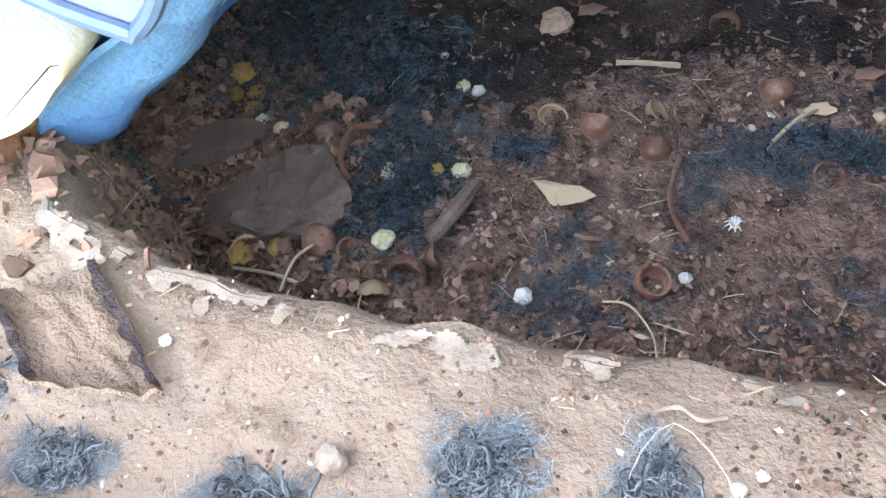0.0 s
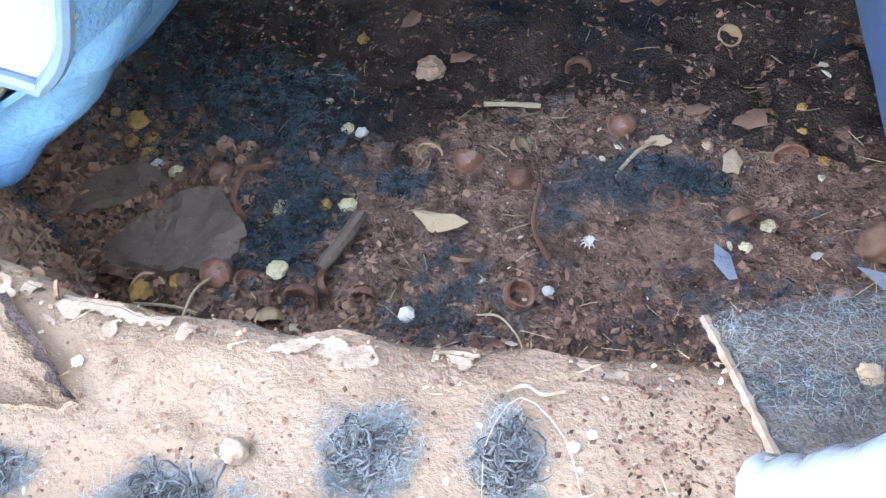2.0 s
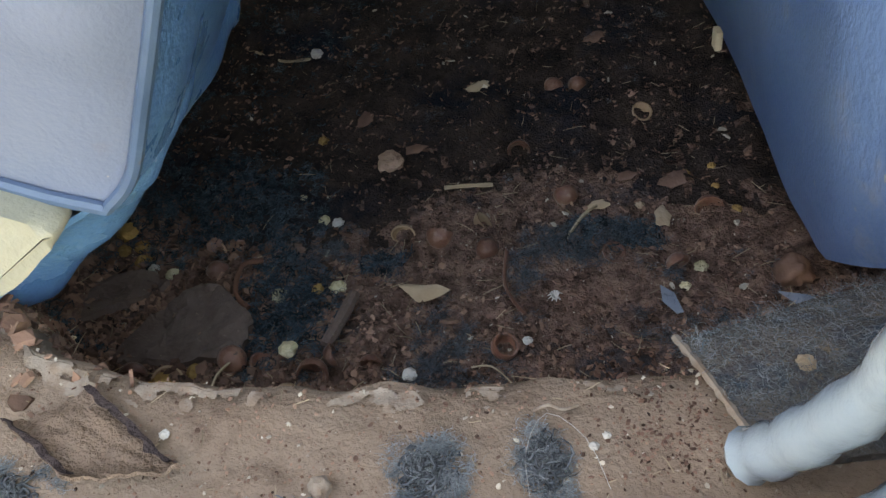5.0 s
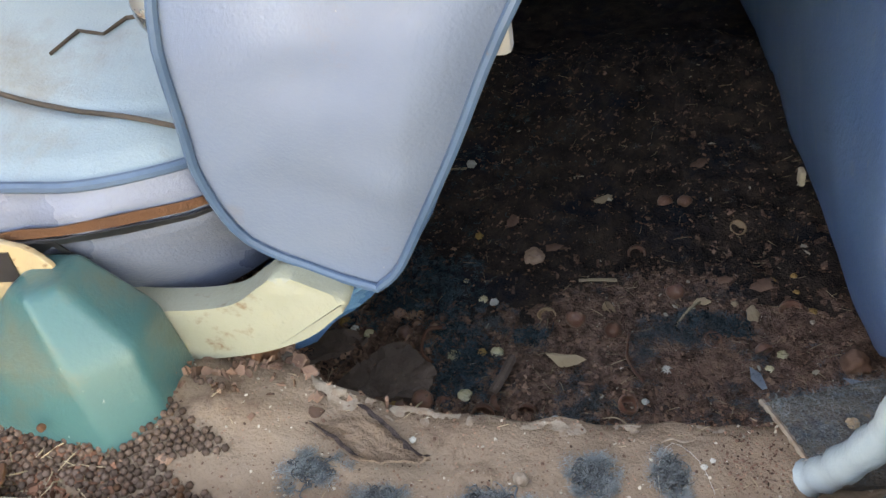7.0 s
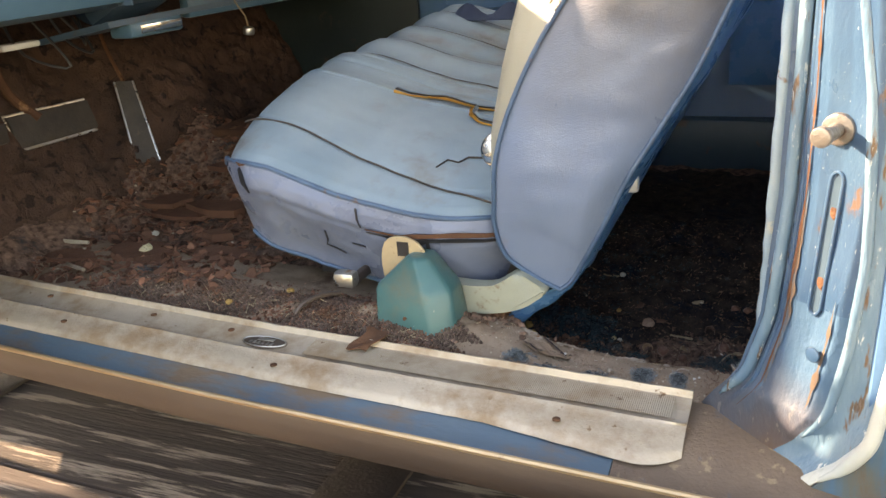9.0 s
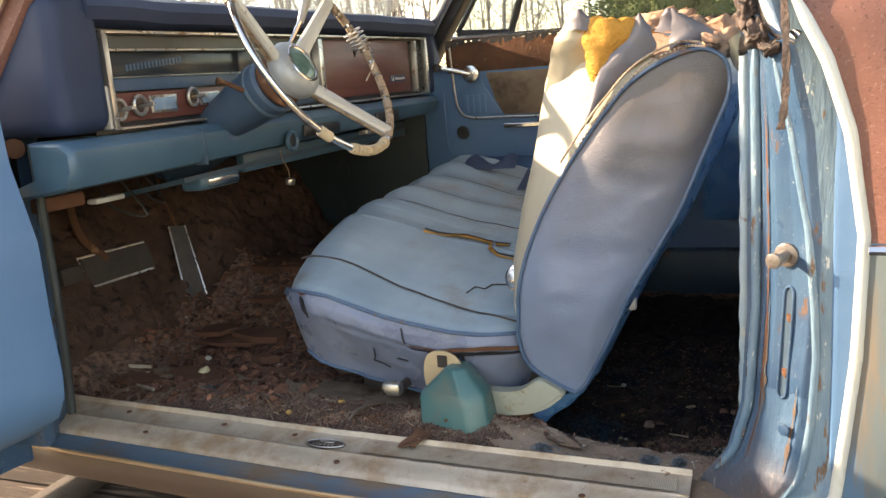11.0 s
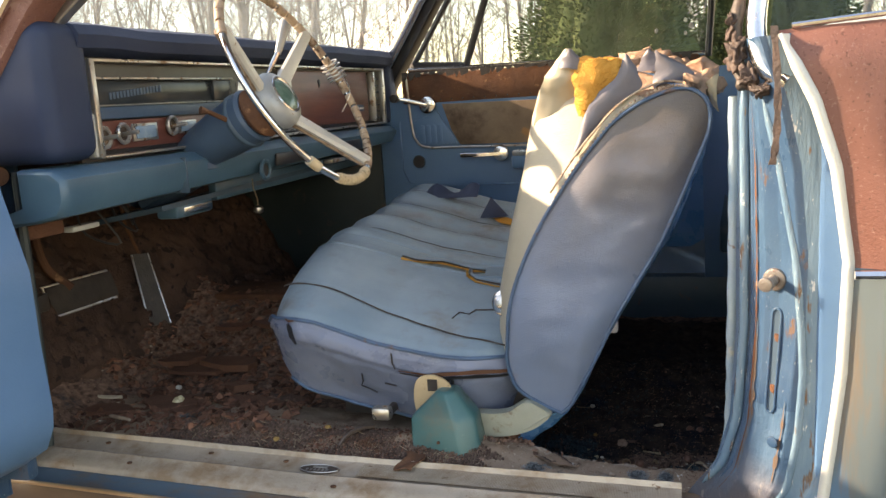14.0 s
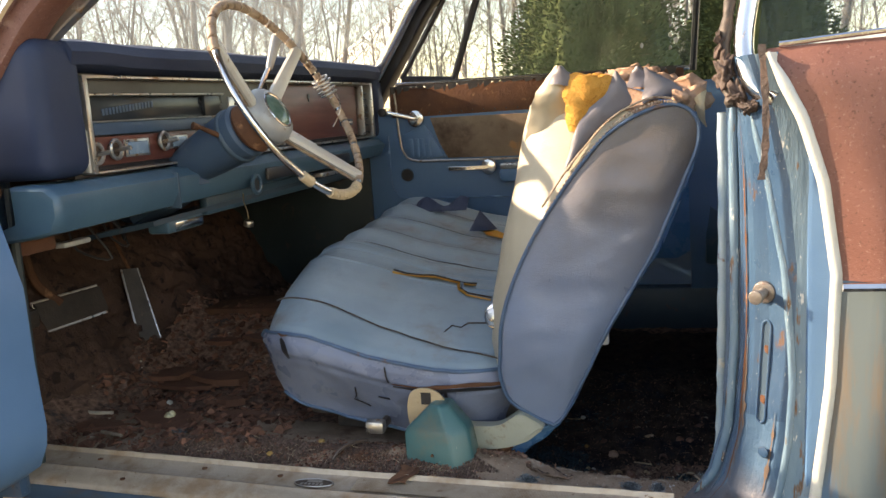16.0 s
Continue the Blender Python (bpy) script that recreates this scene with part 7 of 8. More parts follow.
def lime_mask(x, back):
    """Where the crust is left; back is the distance from the broken edge."""
    n = noise.noise((x * 26, back * 60, 4)) + 0.55 * noise.noise((x * 95, back * 150, 8)) + 0.15 * noise.noise((x * 300, back * 300, 1))
    return n - 42 * abs(back - 0.007) + 0.25 * min(1.0, max(-1.0, (-0.02 - x) / 0.1)) > 0.02


bm = bmesh.new()
lime_rows = []
for i in range(661):
    x = -0.20 + 0.0006 * i
    e = ledge_edge(x)
    lime_rows.append([(x, e - 0.0008 * j) for j in range(26)])
lime_verts = {}
for i in range(660):
    for j in range(25):
        x = lime_rows[i][0][0]
        if not lime_mask(x, 0.0008 * j):
            continue
        ring = []
        for p, q in ((i, j), (i + 1, j), (i + 1, j + 1), (i, j + 1)):
            if (p, q) not in lime_verts:
                x, y = lime_rows[p][q]
                lime_verts[p, q] = bm.verts.new((x, y, ledge_z(x, y) + 0.0005 - (0.004 if q < 3 else 0.0008 if q < 6 else 0.0)))
            ring.append(lime_verts[p, q])
        bm.faces.new(ring)
solo("lime_scale", bm, "lime", "whitish flaking scale along the ledge edge", "scale", kind="stuff")

# looped carpet beside the sill plate
bm = bmesh.new()
for i in range(150):
    for j in range(17):
        x = -0.98 + 0.0054 * i + r3.uniform(-0.001, 0.001)
        y = sy(x, 0.050) + 0.0062 * j + (0.003 if i % 2 else 0) + r3.uniform(-0.001, 0.001)
        if noise.noise((x * 9, y * 14, 5)) > 0.25 or x > -0.23 + 0.02 * math.sin(j) or (-0.43 < x < -0.265 and y > 0.10):
            continue
        res = bmesh.ops.create_icosphere(bm, subdivisions=1, radius=1, matrix=Matrix.Translation((x, y, ledge_z(x, y) + 0.0015)) @ Matrix.Diagonal((0.0030, 0.0031, 0.0034, 1)))
solo("loop_carpet", bm, "loop", "matted dark brown loop-pile carpet beside the sill", "carpet", kind="stuff", angle=180)


def flakes(n, spot, size, mat, name, label, seed, flat=0.5, lift=0.0, up=0.35):
    """Many small uneven chips lying on the floor; spot gives a place in plan."""
    rg = random.Random(seed)
    verts, faces = [], []
    for _ in range(n):
        x, y = spot(rg)
        z = drop_z(x, y) + lift
        s = rg.uniform(*size)
        c = Vector((x, y, z + s * 0.22))
        q = Euler((rg.gauss(0, up), rg.gauss(0, up), rg.uniform(0, 6.3))).to_matrix()
        k = rg.choice((4, 5, 6))
        asp = rg.uniform(flat, 1.0)
        b = len(verts)
        for h in (-1, 1):
            for j in range(k):
                a = 2 * math.pi * j / k + rg.uniform(-0.3, 0.3)
                r = s * rg.uniform(0.6, 1.1) * (0.85 if h > 0 else 1)
                verts.append(c + q @ Vector((r * math.cos(a), r * asp * math.sin(a), h * s * 0.14 + 0.1 * s * math.cos(a))))
        faces.append(tuple(range(b, b + k)))
        faces.append(tuple(range(b + 2 * k - 1, b + k - 1, -1)))
        faces += [(b + j, b + (j + 1) % k, b + k + (j + 1) % k, b + k + j) for j in range(k)]
    me = bpy.data.meshes.new(name)
    me.from_pydata(verts, [], faces)
    me.materials.append(M[mat])
    return tagged(new(name, me), label, "litter", kind="stuff")


def in_rear(rg):
    x = rg.uniform(-0.30, 0.32)
    return x, ledge_edge(x) + 0.02 + 0.95 * rg.random() ** 1.5


def near_edge(rg):
    x = rg.uniform(-0.28, 0.16)
    return x, ledge_edge(x) + 0.012 + abs(rg.gauss(0.03, 0.05))


def left_pile(rg):
    return rg.gauss(-0.20, 0.06), rg.gauss(0.27, 0.06)


def on_ledge(rg):
    x = rg.uniform(-0.30, 0.17)
    y0 = sy(x, 0.046)
    return x, y0 + (ledge_edge(x) - y0) * rg.random()


def front_ledge(rg):
    x = -1.05 + 0.77 * rg.random() ** 0.9
    return x, sy(x, 0.052) + abs(rg.gauss(0, 0.06))


def front_floor(rg):
    return rg.uniform(-1.35, -0.72), rg.uniform(0.12, 1.0)


flakes(13000, in_rear, (0.0008, 0.0036), "chip_dark", "litter", "dark crumbled leaf litter on the floor", 1)
flakes(3200, in_rear, (0.0010, 0.0044), "chip_brown", "litter", "brown bark and shell chips on the floor", 2)
flakes(4200, in_rear, (0.0004, 0.0013), "chip_pale", "litter", "tiny pale crumbs over the dirt", 3)
flakes(150, in_rear, (0.002, 0.0056), "chip_pale", "litter", "pale flakes and seed husks", 33, 0.25)
flakes(2600, near_edge, (0.0008, 0.0034), "chip_brown", "litter", "brown nutshell chips along the ledge", 4, up=0.7)
flakes(3200, near_edge, (0.0008, 0.0036), "chip_dark", "litter", "dark leaf bits along the ledge", 5, up=0.7)
flakes(900, left_pile, (0.002, 0.0075), "chip_brown", "litter", "heap of brown shell bits", 6, up=0.7)
flakes(800, left_pile, (0.002, 0.008), "chip_dark", "litter", "heap of dark leaf bits", 7, up=0.7)
flakes(1800, on_ledge, (0.0004, 0.0014), "chip_brown", "litter", "brown grit on the ledge", 8)
flakes(220, on_ledge, (0.0005, 0.0018), "chip_pale", "litter", "pale grit on the ledge", 9)
flakes(340, on_ledge, (0.0005, 0.0018), "chip_dark", "litter", "dark crumbs on the ledge", 10)
flakes(380, lambda rg: (rg.gauss(0.137, 0.014), rg.gauss(0.086, 0.015)), (0.0004, 0.0016), "chip_dark", "litter", "dark crumbs beside the carpet scrap", 11, up=0.6)
flakes(3200, front_ledge, (0.0012, 0.0055), "chip_front", "litter", "dark crumbs beside the carpet", 12, up=0.6)
flakes(1300, front_ledge, (0.0010, 0.0044), "chip_brown", "litter", "reddish rust crumbs beside the carpet", 13, up=0.6)
flakes(1800, front_floor, (0.003, 0.016), "chip_front", "litter", "rotten flakes on the front floor", 14, up=0.5)
flakes(420, front_floor, (0.004, 0.022), "bark_red", "litter", "red-brown rotten scraps on the front floor", 15, up=0.4)
flakes(90, front_floor, (0.002, 0.007), "chip_pale", "litter", "pale crumbs on the front floor", 16)


def strands(name, n, spot, length, r, mat, label, seed, curl=1.0, rise=0.3, steps=5, cat="carpet lint"):
    """Loose hairs and stalks as thin bent three-sided bars."""
    rg = random.Random(seed)
    verts, faces = [], []
    for _ in range(n):
        x, y, z = spot(rg)
        p = Vector((x, y, z))
        d = Vector((rg.gauss(0, 1), rg.gauss(0, 1), rg.gauss(0, rise))).normalized()
        ln = rg.uniform(*length) / steps
        b = len(verts)
        for k in range(steps + 1):
            s = d.orthogonal().normalized()
            t = d.cross(s)
            w = r * (1.0 if k < steps else 0.4)
            for a in (0, 2.1, 4.2):
                verts.append(p + (s * math.cos(a) + t * math.sin(a)) * w)
            d = (d + Vector((rg.gauss(0, 1), rg.gauss(0, 1), rg.gauss(0, rise))) * 0.75 * curl).normalized()
            p = p + d * ln
            p.z = max(p.z, drop_z(p.x, p.y) + r)
        for k in range(steps):
            for j in range(3):
                a0, a1 = b + 3 * k + j, b + 3 * k + (j + 1) % 3
                faces.append((a0, a1, a1 + 3, a0 + 3))
    me = bpy.data.meshes.new(name)
    me.from_pydata(verts, [], faces)
    me.materials.append(M[mat])
    return tagged(new(name, me), label, cat, kind="stuff")


def patch(cx, cy, rx, ry, h, count):
    """Places for lint that gathers in small tufts."""
    rt = random.Random(int(cx * 9000 + cy * 700))
    tufts = []
    while len(tufts) < count:
        a, k = rt.uniform(0, 6.3), rt.random() ** 0.6
        k2 = k * (1 + 0.5 * noise.noise((math.cos(a) * 2 + cx * 30, math.sin(a) * 2, cy * 30)))
        tufts.append((cx + rx * 1.25 * k2 * math.cos(a), cy + ry * 1.25 * k2 * math.sin(a), (1.15 - k) * rt.uniform(0.2, 1.0), rt.uniform(0.0010, 0.0024)))

    def spot(rg):
        x, y, z, w = rg.choice(tufts)
        x, y = x + rg.gauss(0, w), y + rg.gauss(0, w)
        return x, y, drop_z(x, y) + h * z * rg.random()
    return spot


def wool(cx, cy, rx, ry, h, n, mat, seed):
    """Matted lumps of wool under the loose hairs."""
    rw = random.Random(seed)
    bm = bmesh.new()
    for _ in range(n):
        a, k = rw.uniform(0, 6.3), rw.random() ** 0.6
        k *= 1 + 0.5 * noise.noise((math.cos(a) * 2 + cx * 30, math.sin(a) * 2, cy * 30))
        x, y = cx + rx * 1.1 * k * math.cos(a), cy + ry * 1.1 * k * math.sin(a)
        r = rw.uniform(0.00022, 0.00062)
        step = rw.uniform(0.0010, 0.0024)
        d, turn = rw.uniform(0, 6.3), rw.choice((-1, 1)) * rw.uniform(0.3, 1.1)
        z = drop_z(x, y) + h * (1.1 - k) * rw.random() * 0.7
        pts = []
        for j in range(9):
            d += turn + rw.gauss(0, 0.5)
            z += rw.gauss(0, 0.0012)
            x, y = x + math.cos(d) * step, y + math.sin(d) * step
            pts.append((x, y, max(z, drop_z(x, y)) + r))
        tube(pts, [r * q * rw.uniform(0.7, 1.3) for q in (0.4, 0.8, 1.0, 1.0, 1.0, 1.0, 1.0, 0.7, 0.3)], 4, bm)
    return solo("wool_mat", bm, mat, "matted " + ("deep blue" if mat == "wool_blue" else "grey-blue") + " carpet wool on the dirt", "carpet lint", kind="stuff", angle=180)


fz = 50
for cx, cy, rx, ry, h, n, mat in (
        (0.035, 0.071, 0.014, 0.014, 0.010, 420, "fuzz_grey"), (0.083, 0.073, 0.009, 0.017, 0.008, 360, "fuzz_grey"),
        (-0.10, 0.052, 0.016, 0.008, 0.008, 300, "fuzz_grey"), (-0.028, 0.050, 0.022, 0.007, 0.007, 300, "fuzz_grey"),
        (-0.15, 0.072, 0.02, 0.012, 0.008, 260, "fuzz_grey"),
        (-0.185, 0.425, 0.085, 0.062, 0.022, 2000, "fuzz_blue"), (-0.26, 0.50, 0.06, 0.10, 0.02, 800, "fuzz_blue"), (-0.11, 0.40, 0.04, 0.05, 0.016, 600, "fuzz_blue"),
        (-0.088, 0.290, 0.034, 0.050, 0.016, 1100, "fuzz_blue"), (-0.07, 0.345, 0.030, 0.04, 0.012, 500, "fuzz_dark"), (-0.02, 0.34, 0.015, 0.012, 0.010, 160, "fuzz_blue"),
        (0.125, 0.335, 0.045, 0.020, 0.016, 800, "fuzz_dark"), (0.15, 0.345, 0.04, 0.016, 0.016, 400, "fuzz_blue"), (0.085, 0.31, 0.012, 0.035, 0.010, 260, "fuzz_dark"),
        (0.025, 0.228, 0.032, 0.024, 0.012, 700, "fuzz_dark"), (0.02, 0.245, 0.02, 0.04, 0.008, 300, "fuzz_dark"),
        (-0.240, 0.250, 0.026, 0.015, 0.014, 520, "fuzz_blue"), (-0.27, 0.262, 0.018, 0.012, 0.012, 260, "fuzz_grey"),
        (0.19, 0.26, 0.07, 0.05, 0.008, 500, "fuzz_dark"), (0.12, 0.75, 0.2, 0.25, 0.008, 800, "fuzz_dark"), (-0.12, 0.65, 0.12, 0.15, 0.012, 600, "fuzz_blue"),
        (-0.95, 0.20, 0.035, 0.02, 0.014, 400, "fuzz_dark")):
    fz += 1
    if mat == "fuzz_blue":
        wool(cx, cy, rx, ry, h, int(n * 0.6), "wool_blue", fz + 200)
    if mat == "fuzz_grey":
        wool(cx, cy, rx * 0.6, ry * 0.6, h, n // 3, "wool_grey", fz + 200)
    strands("lint_clump", int(n * 4.6), patch(cx, cy, rx, ry, h, max(10, n // 12)), (0.003, 0.010), 0.00010 if mat == "fuzz_grey" else 0.00013, mat, "tangled " + {"fuzz_grey": "grey-blue", "fuzz_blue": "deep blue", "fuzz_dark": "dark grey"}[mat] + " carpet lint on the dirt", fz)


def with_z(fn):
    def spot(rg):
        x, y = fn(rg)
        return x, y, drop_z(x, y) + 0.002
    return spot


strands("straw", 620, with_z(in_rear), (0.005, 0.020), 0.00032, "straw", "thin straw and grass stalks", 90, 0.15, 0.08, 3, "straw")
strands("straw", 90, with_z(near_edge), (0.006, 0.018), 0.0004, "straw", "thin stalks along the ledge", 91, 0.2, 0.12, 3, "straw")
strands("straw", 300, with_z(front_ledge), (0.006, 0.022), 0.0005, "straw", "short straw bits beside the sill", 92, 0.2, 0.3, 3, "straw")
strands("straw", 70, with_z(on_ledge), (0.003, 0.010), 0.0003, "straw", "fine stalks on the ledge", 93, 0.2, 0.1, 3, "straw")

# carpet scrap on the rear ledge corner
CC = [(0.150, 0.135), (0.170, 0.066), (0.30, 0.06), (0.30, 0.205), (0.20, 0.19)]


def scrap_z(x, y):
    return 0.392 - 0.45 * max(0.0, y - 0.13) + wob((x, y, 9), 25, 0.004)


bm = grid(lambda u, v: ((0.150 + 0.020 * (1 - v)) + (0.15 - 0.020 * (1 - v)) * u, 0.066 + (0.072 + 0.06 * u) * v, scrap_z(0.15 + 0.15 * u, 0.066 + (0.072 + 0.06 * u) * v)), 24, 16)
scrap = thing("carpet_scrap", (0.22, 0.12, 0.39), "grey-blue carpet scrap with frayed cut edge", "carpet")
part("backing", thick(bm, 0.004), "scrap_back", scrap)
part("cut_edge", tube(curve_pts([(0.149, 0.139, 0.388), (0.156, 0.113, 0.393), (0.164, 0.086, 0.394), (0.172, 0.063, 0.392)], 20), [0.0019 + 0.0006 * math.sin(k * 2.7) for k in range(21)], 6), "lime", scrap, "pale frayed edge of the backing")
def scrap_spot(rg):
    u, v = rg.random(), rg.random()
    x, y = 0.15 + 0.02 * (1 - v) + 0.14 * u, 0.068 + (0.07 + 0.06 * u) * v
    return x, y, scrap_z(x, y) + 0.003
pile = strands("carpet_pile", 2800, scrap_spot, (0.004, 0.010), 0.00008, "fuzz_grey", "grey-blue tufted pile", 97, 0.8, 0.6)
pile["category"] = "carpet"
pile = strands("carpet_pile", 900, scrap_spot, (0.004, 0.009), 0.00010, "fuzz_blue", "blue tufted pile left in places", 98, 0.8, 0.6)
pile["category"] = "carpet"

# ---- single small things on the floor ----
def lay(ob, x, y, up=0.0, rx=0, ry=0, rz=0):
    ob.matrix_basis = pose(x, y, drop_z(x, y) + up, rx, ry, rz)
    return ob


def nut_mesh(r, seed):
    bm = bmesh.new()
    bmesh.ops.create_uvsphere(bm, u_segments=20, v_segments=14, radius=r)
    for v in bm.verts:
        k = v.co.z / r
        v.co.z *= 1.05
        if k > 0.7:
            v.co.z += r * 0.16 * ((k - 0.7) / 0.3) ** 2
        q = v.co.normalized()
        v.co += q * (r * 0.05 * noise.noise(q * 2.5 + Vector((seed, 0, 0))))
    return bm


def shell_mesh(r, seed, cut):
    """An open nutshell with a jagged rim and real wall thickness."""
    bm = grid(lambda u, v: (r * math.sin(v * cut) * math.cos(6.2832 * u), r * math.sin(v * cut) * math.sin(6.2832 * u), -r * math.cos(v * cut) + (0.14 * r * noise.noise((math.cos(6.2832 * u) * 4 + seed, math.sin(6.2832 * u) * 4, 1)) * v ** 4)), 26, 12, wrap_u=True)
    bmesh.ops.remove_doubles(bm, verts=bm.verts, dist=1e-5)
    return thick(bm, r * 0.13)


NUTS = ((0.059, 0.334, 0.0100), (-0.113, 0.240, 0.0108), (-0.112, 0.272, 0.0090), (0.236, 0.245, 0.006), (0.128, 0.56, 0.009), (0.150, 0.56, 0.009), (-0.145, 0.335, 0.009))
for k, (x, y, r) in enumerate(NUTS):
    ob = solo("nut", nut_mesh(r * 0.88, k), "nut", "whole reddish-brown nut lying on the dirt", "nut", "nuts on the car floor")
    lay(ob, x, y, r * (0.45 if k % 2 else 0.2), 60 + 35 * k, 20 * k, 50 * k)
SHELLS = ((0.067, 0.236, 0.0092, 2.0, 25, 30), (0.024, 0.352, 0.0105, 1.75, -60, 0), (0.122, 0.389, 0.0095, 2.3, -35, 40), (0.058, 0.368, 0.0085, 1.6, 50, 80), (-0.058, 0.226, 0.0105, 1.7, 160, 0), (-0.090, 0.236, 0.010, 1.3, 30, 60), (-0.075, 0.215, 0.009, 1.5, 200, 20), (-0.045, 0.245, 0.009, 1.5, 150, 100),
          (0.150, 0.322, 0.009, 1.4, 20, 0), (-0.005, 0.36, 0.010, 1.3, 170, 0), (0.192, 0.305, 0.0095, 1.5, 190, 30), (0.225, 0.36, 0.011, 1.4, 170, 0), (-0.16, 0.235, 0.011, 1.5, 40, 0), (-0.185, 0.24, 0.010, 1.4, 190, 0), (0.09, 0.47, 0.010, 1.6, 160, 0), (0.2, 0.5, 0.009, 1.6, 30, 0), (-0.02, 0.228, 0.008, 1.4, 185, 0))
for k, (x, y, r, cut, rx, rz) in enumerate(SHELLS):
    ob = solo("nutshell", shell_mesh(r, k * 1.3, cut), "nut" if k % 3 or k == 0 else "nut_in", "broken open brown nutshell with jagged rim", "nutshell", "nutshells on the car floor")
    lay(ob, x, y, r * 0.55, rx - 75 if rx > 140 else rx, 15, rz)
ball = solo("dirt_lump", blob((0, 0, 0), 0.0115, 0.5, 3, seed=4), "chip_dark", "rough round lump of brown debris", "lump", angle=180)
lay(ball, 0.262, 0.284, 0.009)


def leaf_mesh(outline, bend):
    bm = bmesh.new()
    n = len(outline)
    c = bm.verts.new((sum(p[0] for p in outline) / n, sum(p[1] for p in outline) / n, bend))
    vs = [bm.verts.new((x, y, wob((x * 40, y * 40, 0), 1, bend * 2))) for x, y in outline]
    for i in range(n):
        bm.faces.new((c, vs[i], vs[(i + 1) % n]))
    return thick(bm, 0.0006)


ob = solo("leaf", leaf_mesh([(-0.019, 0.008), (-0.012, 0.009), (0.0, 0.004), (0.010, 0.001), (0.019, -0.005), (0.012, -0.009), (0.002, -0.010), (-0.006, -0.009), (-0.010, -0.002)], 0.0025), "leaf", "pale tan broken piece of dead leaf", "leaf")
lay(ob, 0.014, 0.292, 0.007, 4, -5, 0)
for k, (x, y, rz, s) in enumerate(((0.205, 0.39, 30, 0.8), (0.19, 0.355, 80, 0.7), (0.17, 0.40, 10, 0.5), (0.145, 0.372, 0, 0.5), (-0.045, 0.53, 60, 0.8), (0.06, 0.56, 20, 0.7), (0.175, 0.62, 40, 0.8), (-0.16, 0.30, 70, 0.7), (0.0, 0.48, 10, 0.6))):
    ob = solo("leaf_piece", leaf_mesh([(0.016 * s * math.cos(a) * (1 + 0.3 * math.sin(3 * a + k)), 0.009 * s * math.sin(a) * (1 + 0.2 * math.cos(5 * a))) for a in (j * 0.571 for j in range(11))], 0.002), "leaf" if k % 2 else "chip_dark", "small curled brown leaf piece", "leaf", "leaf pieces")
    lay(ob, x, y, 0.006, 10, 8, rz)


def stick(name, pts, r, mat, label, cat):
    q = [(x, y, drop_z(x, y) + r + up) for x, y, up in pts]
    n = 12
    c = curve_pts(q, n)
    return solo(name, tube(c, [r * (1 + 0.25 * noise.noise((k * 1.7, r * 900, 0))) for k in range(n + 1)], 8), mat, label, cat)


stick("twig", [(0.073, 0.325, 0.003), (0.070, 0.305, 0.004), (0.073, 0.285, 0.004), (0.082, 0.266, 0.003)], 0.0016, "nut", "bent reddish-brown twig on the dirt", "twig")
stick("wood_splinter", [(0.028, 0.405, 0.002), (0.045, 0.410, 0.005), (0.066, 0.414, 0.003)], 0.0018, "straw", "flat grey wood splinter on the dirt", "splinter")
stick("straw_stalk", [(0.118, 0.346, 0.004), (0.132, 0.358, 0.006), (0.146, 0.374, 0.004)], 0.0013, "straw", "pale dry stalk on the dirt", "stalk")
stick("twig", [(-0.052, 0.250, 0.006), (-0.043, 0.268, 0.007), (-0.035, 0.292, 0.006)], 0.0042, "slab", "dark strip of bark on the floor", "bark")
stick("stalk", [(-0.165, 0.225, 0.006), (-0.13, 0.215, 0.006), (-0.10, 0.205, 0.005)], 0.0010, "straw", "thin dry stalk near the ledge", "stalk")
stick("stalk", [(-0.123, 0.205, 0.004), (-0.118, 0.222, 0.008), (-0.108, 0.238, 0.010)], 0.0010, "straw", "thin bent stalk near the ledge", "stalk")
stick("stalk", [(-0.17, 0.66, 0.004), (-0.14, 0.645, 0.006), (-0.11, 0.64, 0.004)], 0.0014, "straw", "pale stalk in the dark footwell", "stalk")
stick("root_curl", [(0.045, 0.222, 0.003), (0.058, 0.220, 0.008), (0.070, 0.205, 0.008), (0.074, 0.188, 0.004)], 0.0006, "straw", "curled pale rootlet beside a nutshell", "rootlet")
stick("hair", [(0.076, 0.058, 0.0), (0.076, 0.078, 0.006), (0.086, 0.093, 0.010), (0.101, 0.080, 0.006), (0.108, 0.060, 0.002)], 0.00013, "white", "long looping white thread", "thread")
stick("yarn", [(0.080, 0.100, 0.002), (0.087, 0.102, 0.004), (0.093, 0.098, 0.004), (0.100, 0.101, 0.003)], 0.0007, "lime", "frayed pale yarn end", "yarn")
ob = solo("slate_sliver", leaf_mesh([(-0.014, 0.005), (-0.002, 0.006), (0.014, -0.002), (0.012, -0.006), (-0.003, -0.004)], 0.001), "slate", "thin blue-grey plastic sliver", "sliver", "blue-grey slivers")
lay(ob, 0.178, 0.268, 0.006, 10, 0, -55)
ob = solo("slate_sliver", leaf_mesh([(-0.020, 0.005), (-0.002, 0.007), (0.020, 0.001), (0.020, -0.006), (-0.003, -0.004)], 0.001), "slate", "blue-grey plastic sliver beside the rear seat", "sliver", "blue-grey slivers")
lay(ob, 0.262, 0.252, 0.008, 10, 0, -25)
bm = bmesh.new()
for k in range(9):
    a = 0.4 + k * 0.62
    tube([(0, 0, 0), (0.003 * math.cos(a), 0.004 * math.sin(a), 0.004), (0.0055 * math.cos(a), 0.0055 * math.sin(a), 0.002)], (0.0008, 0.0008, 0.0002), 4, bm)
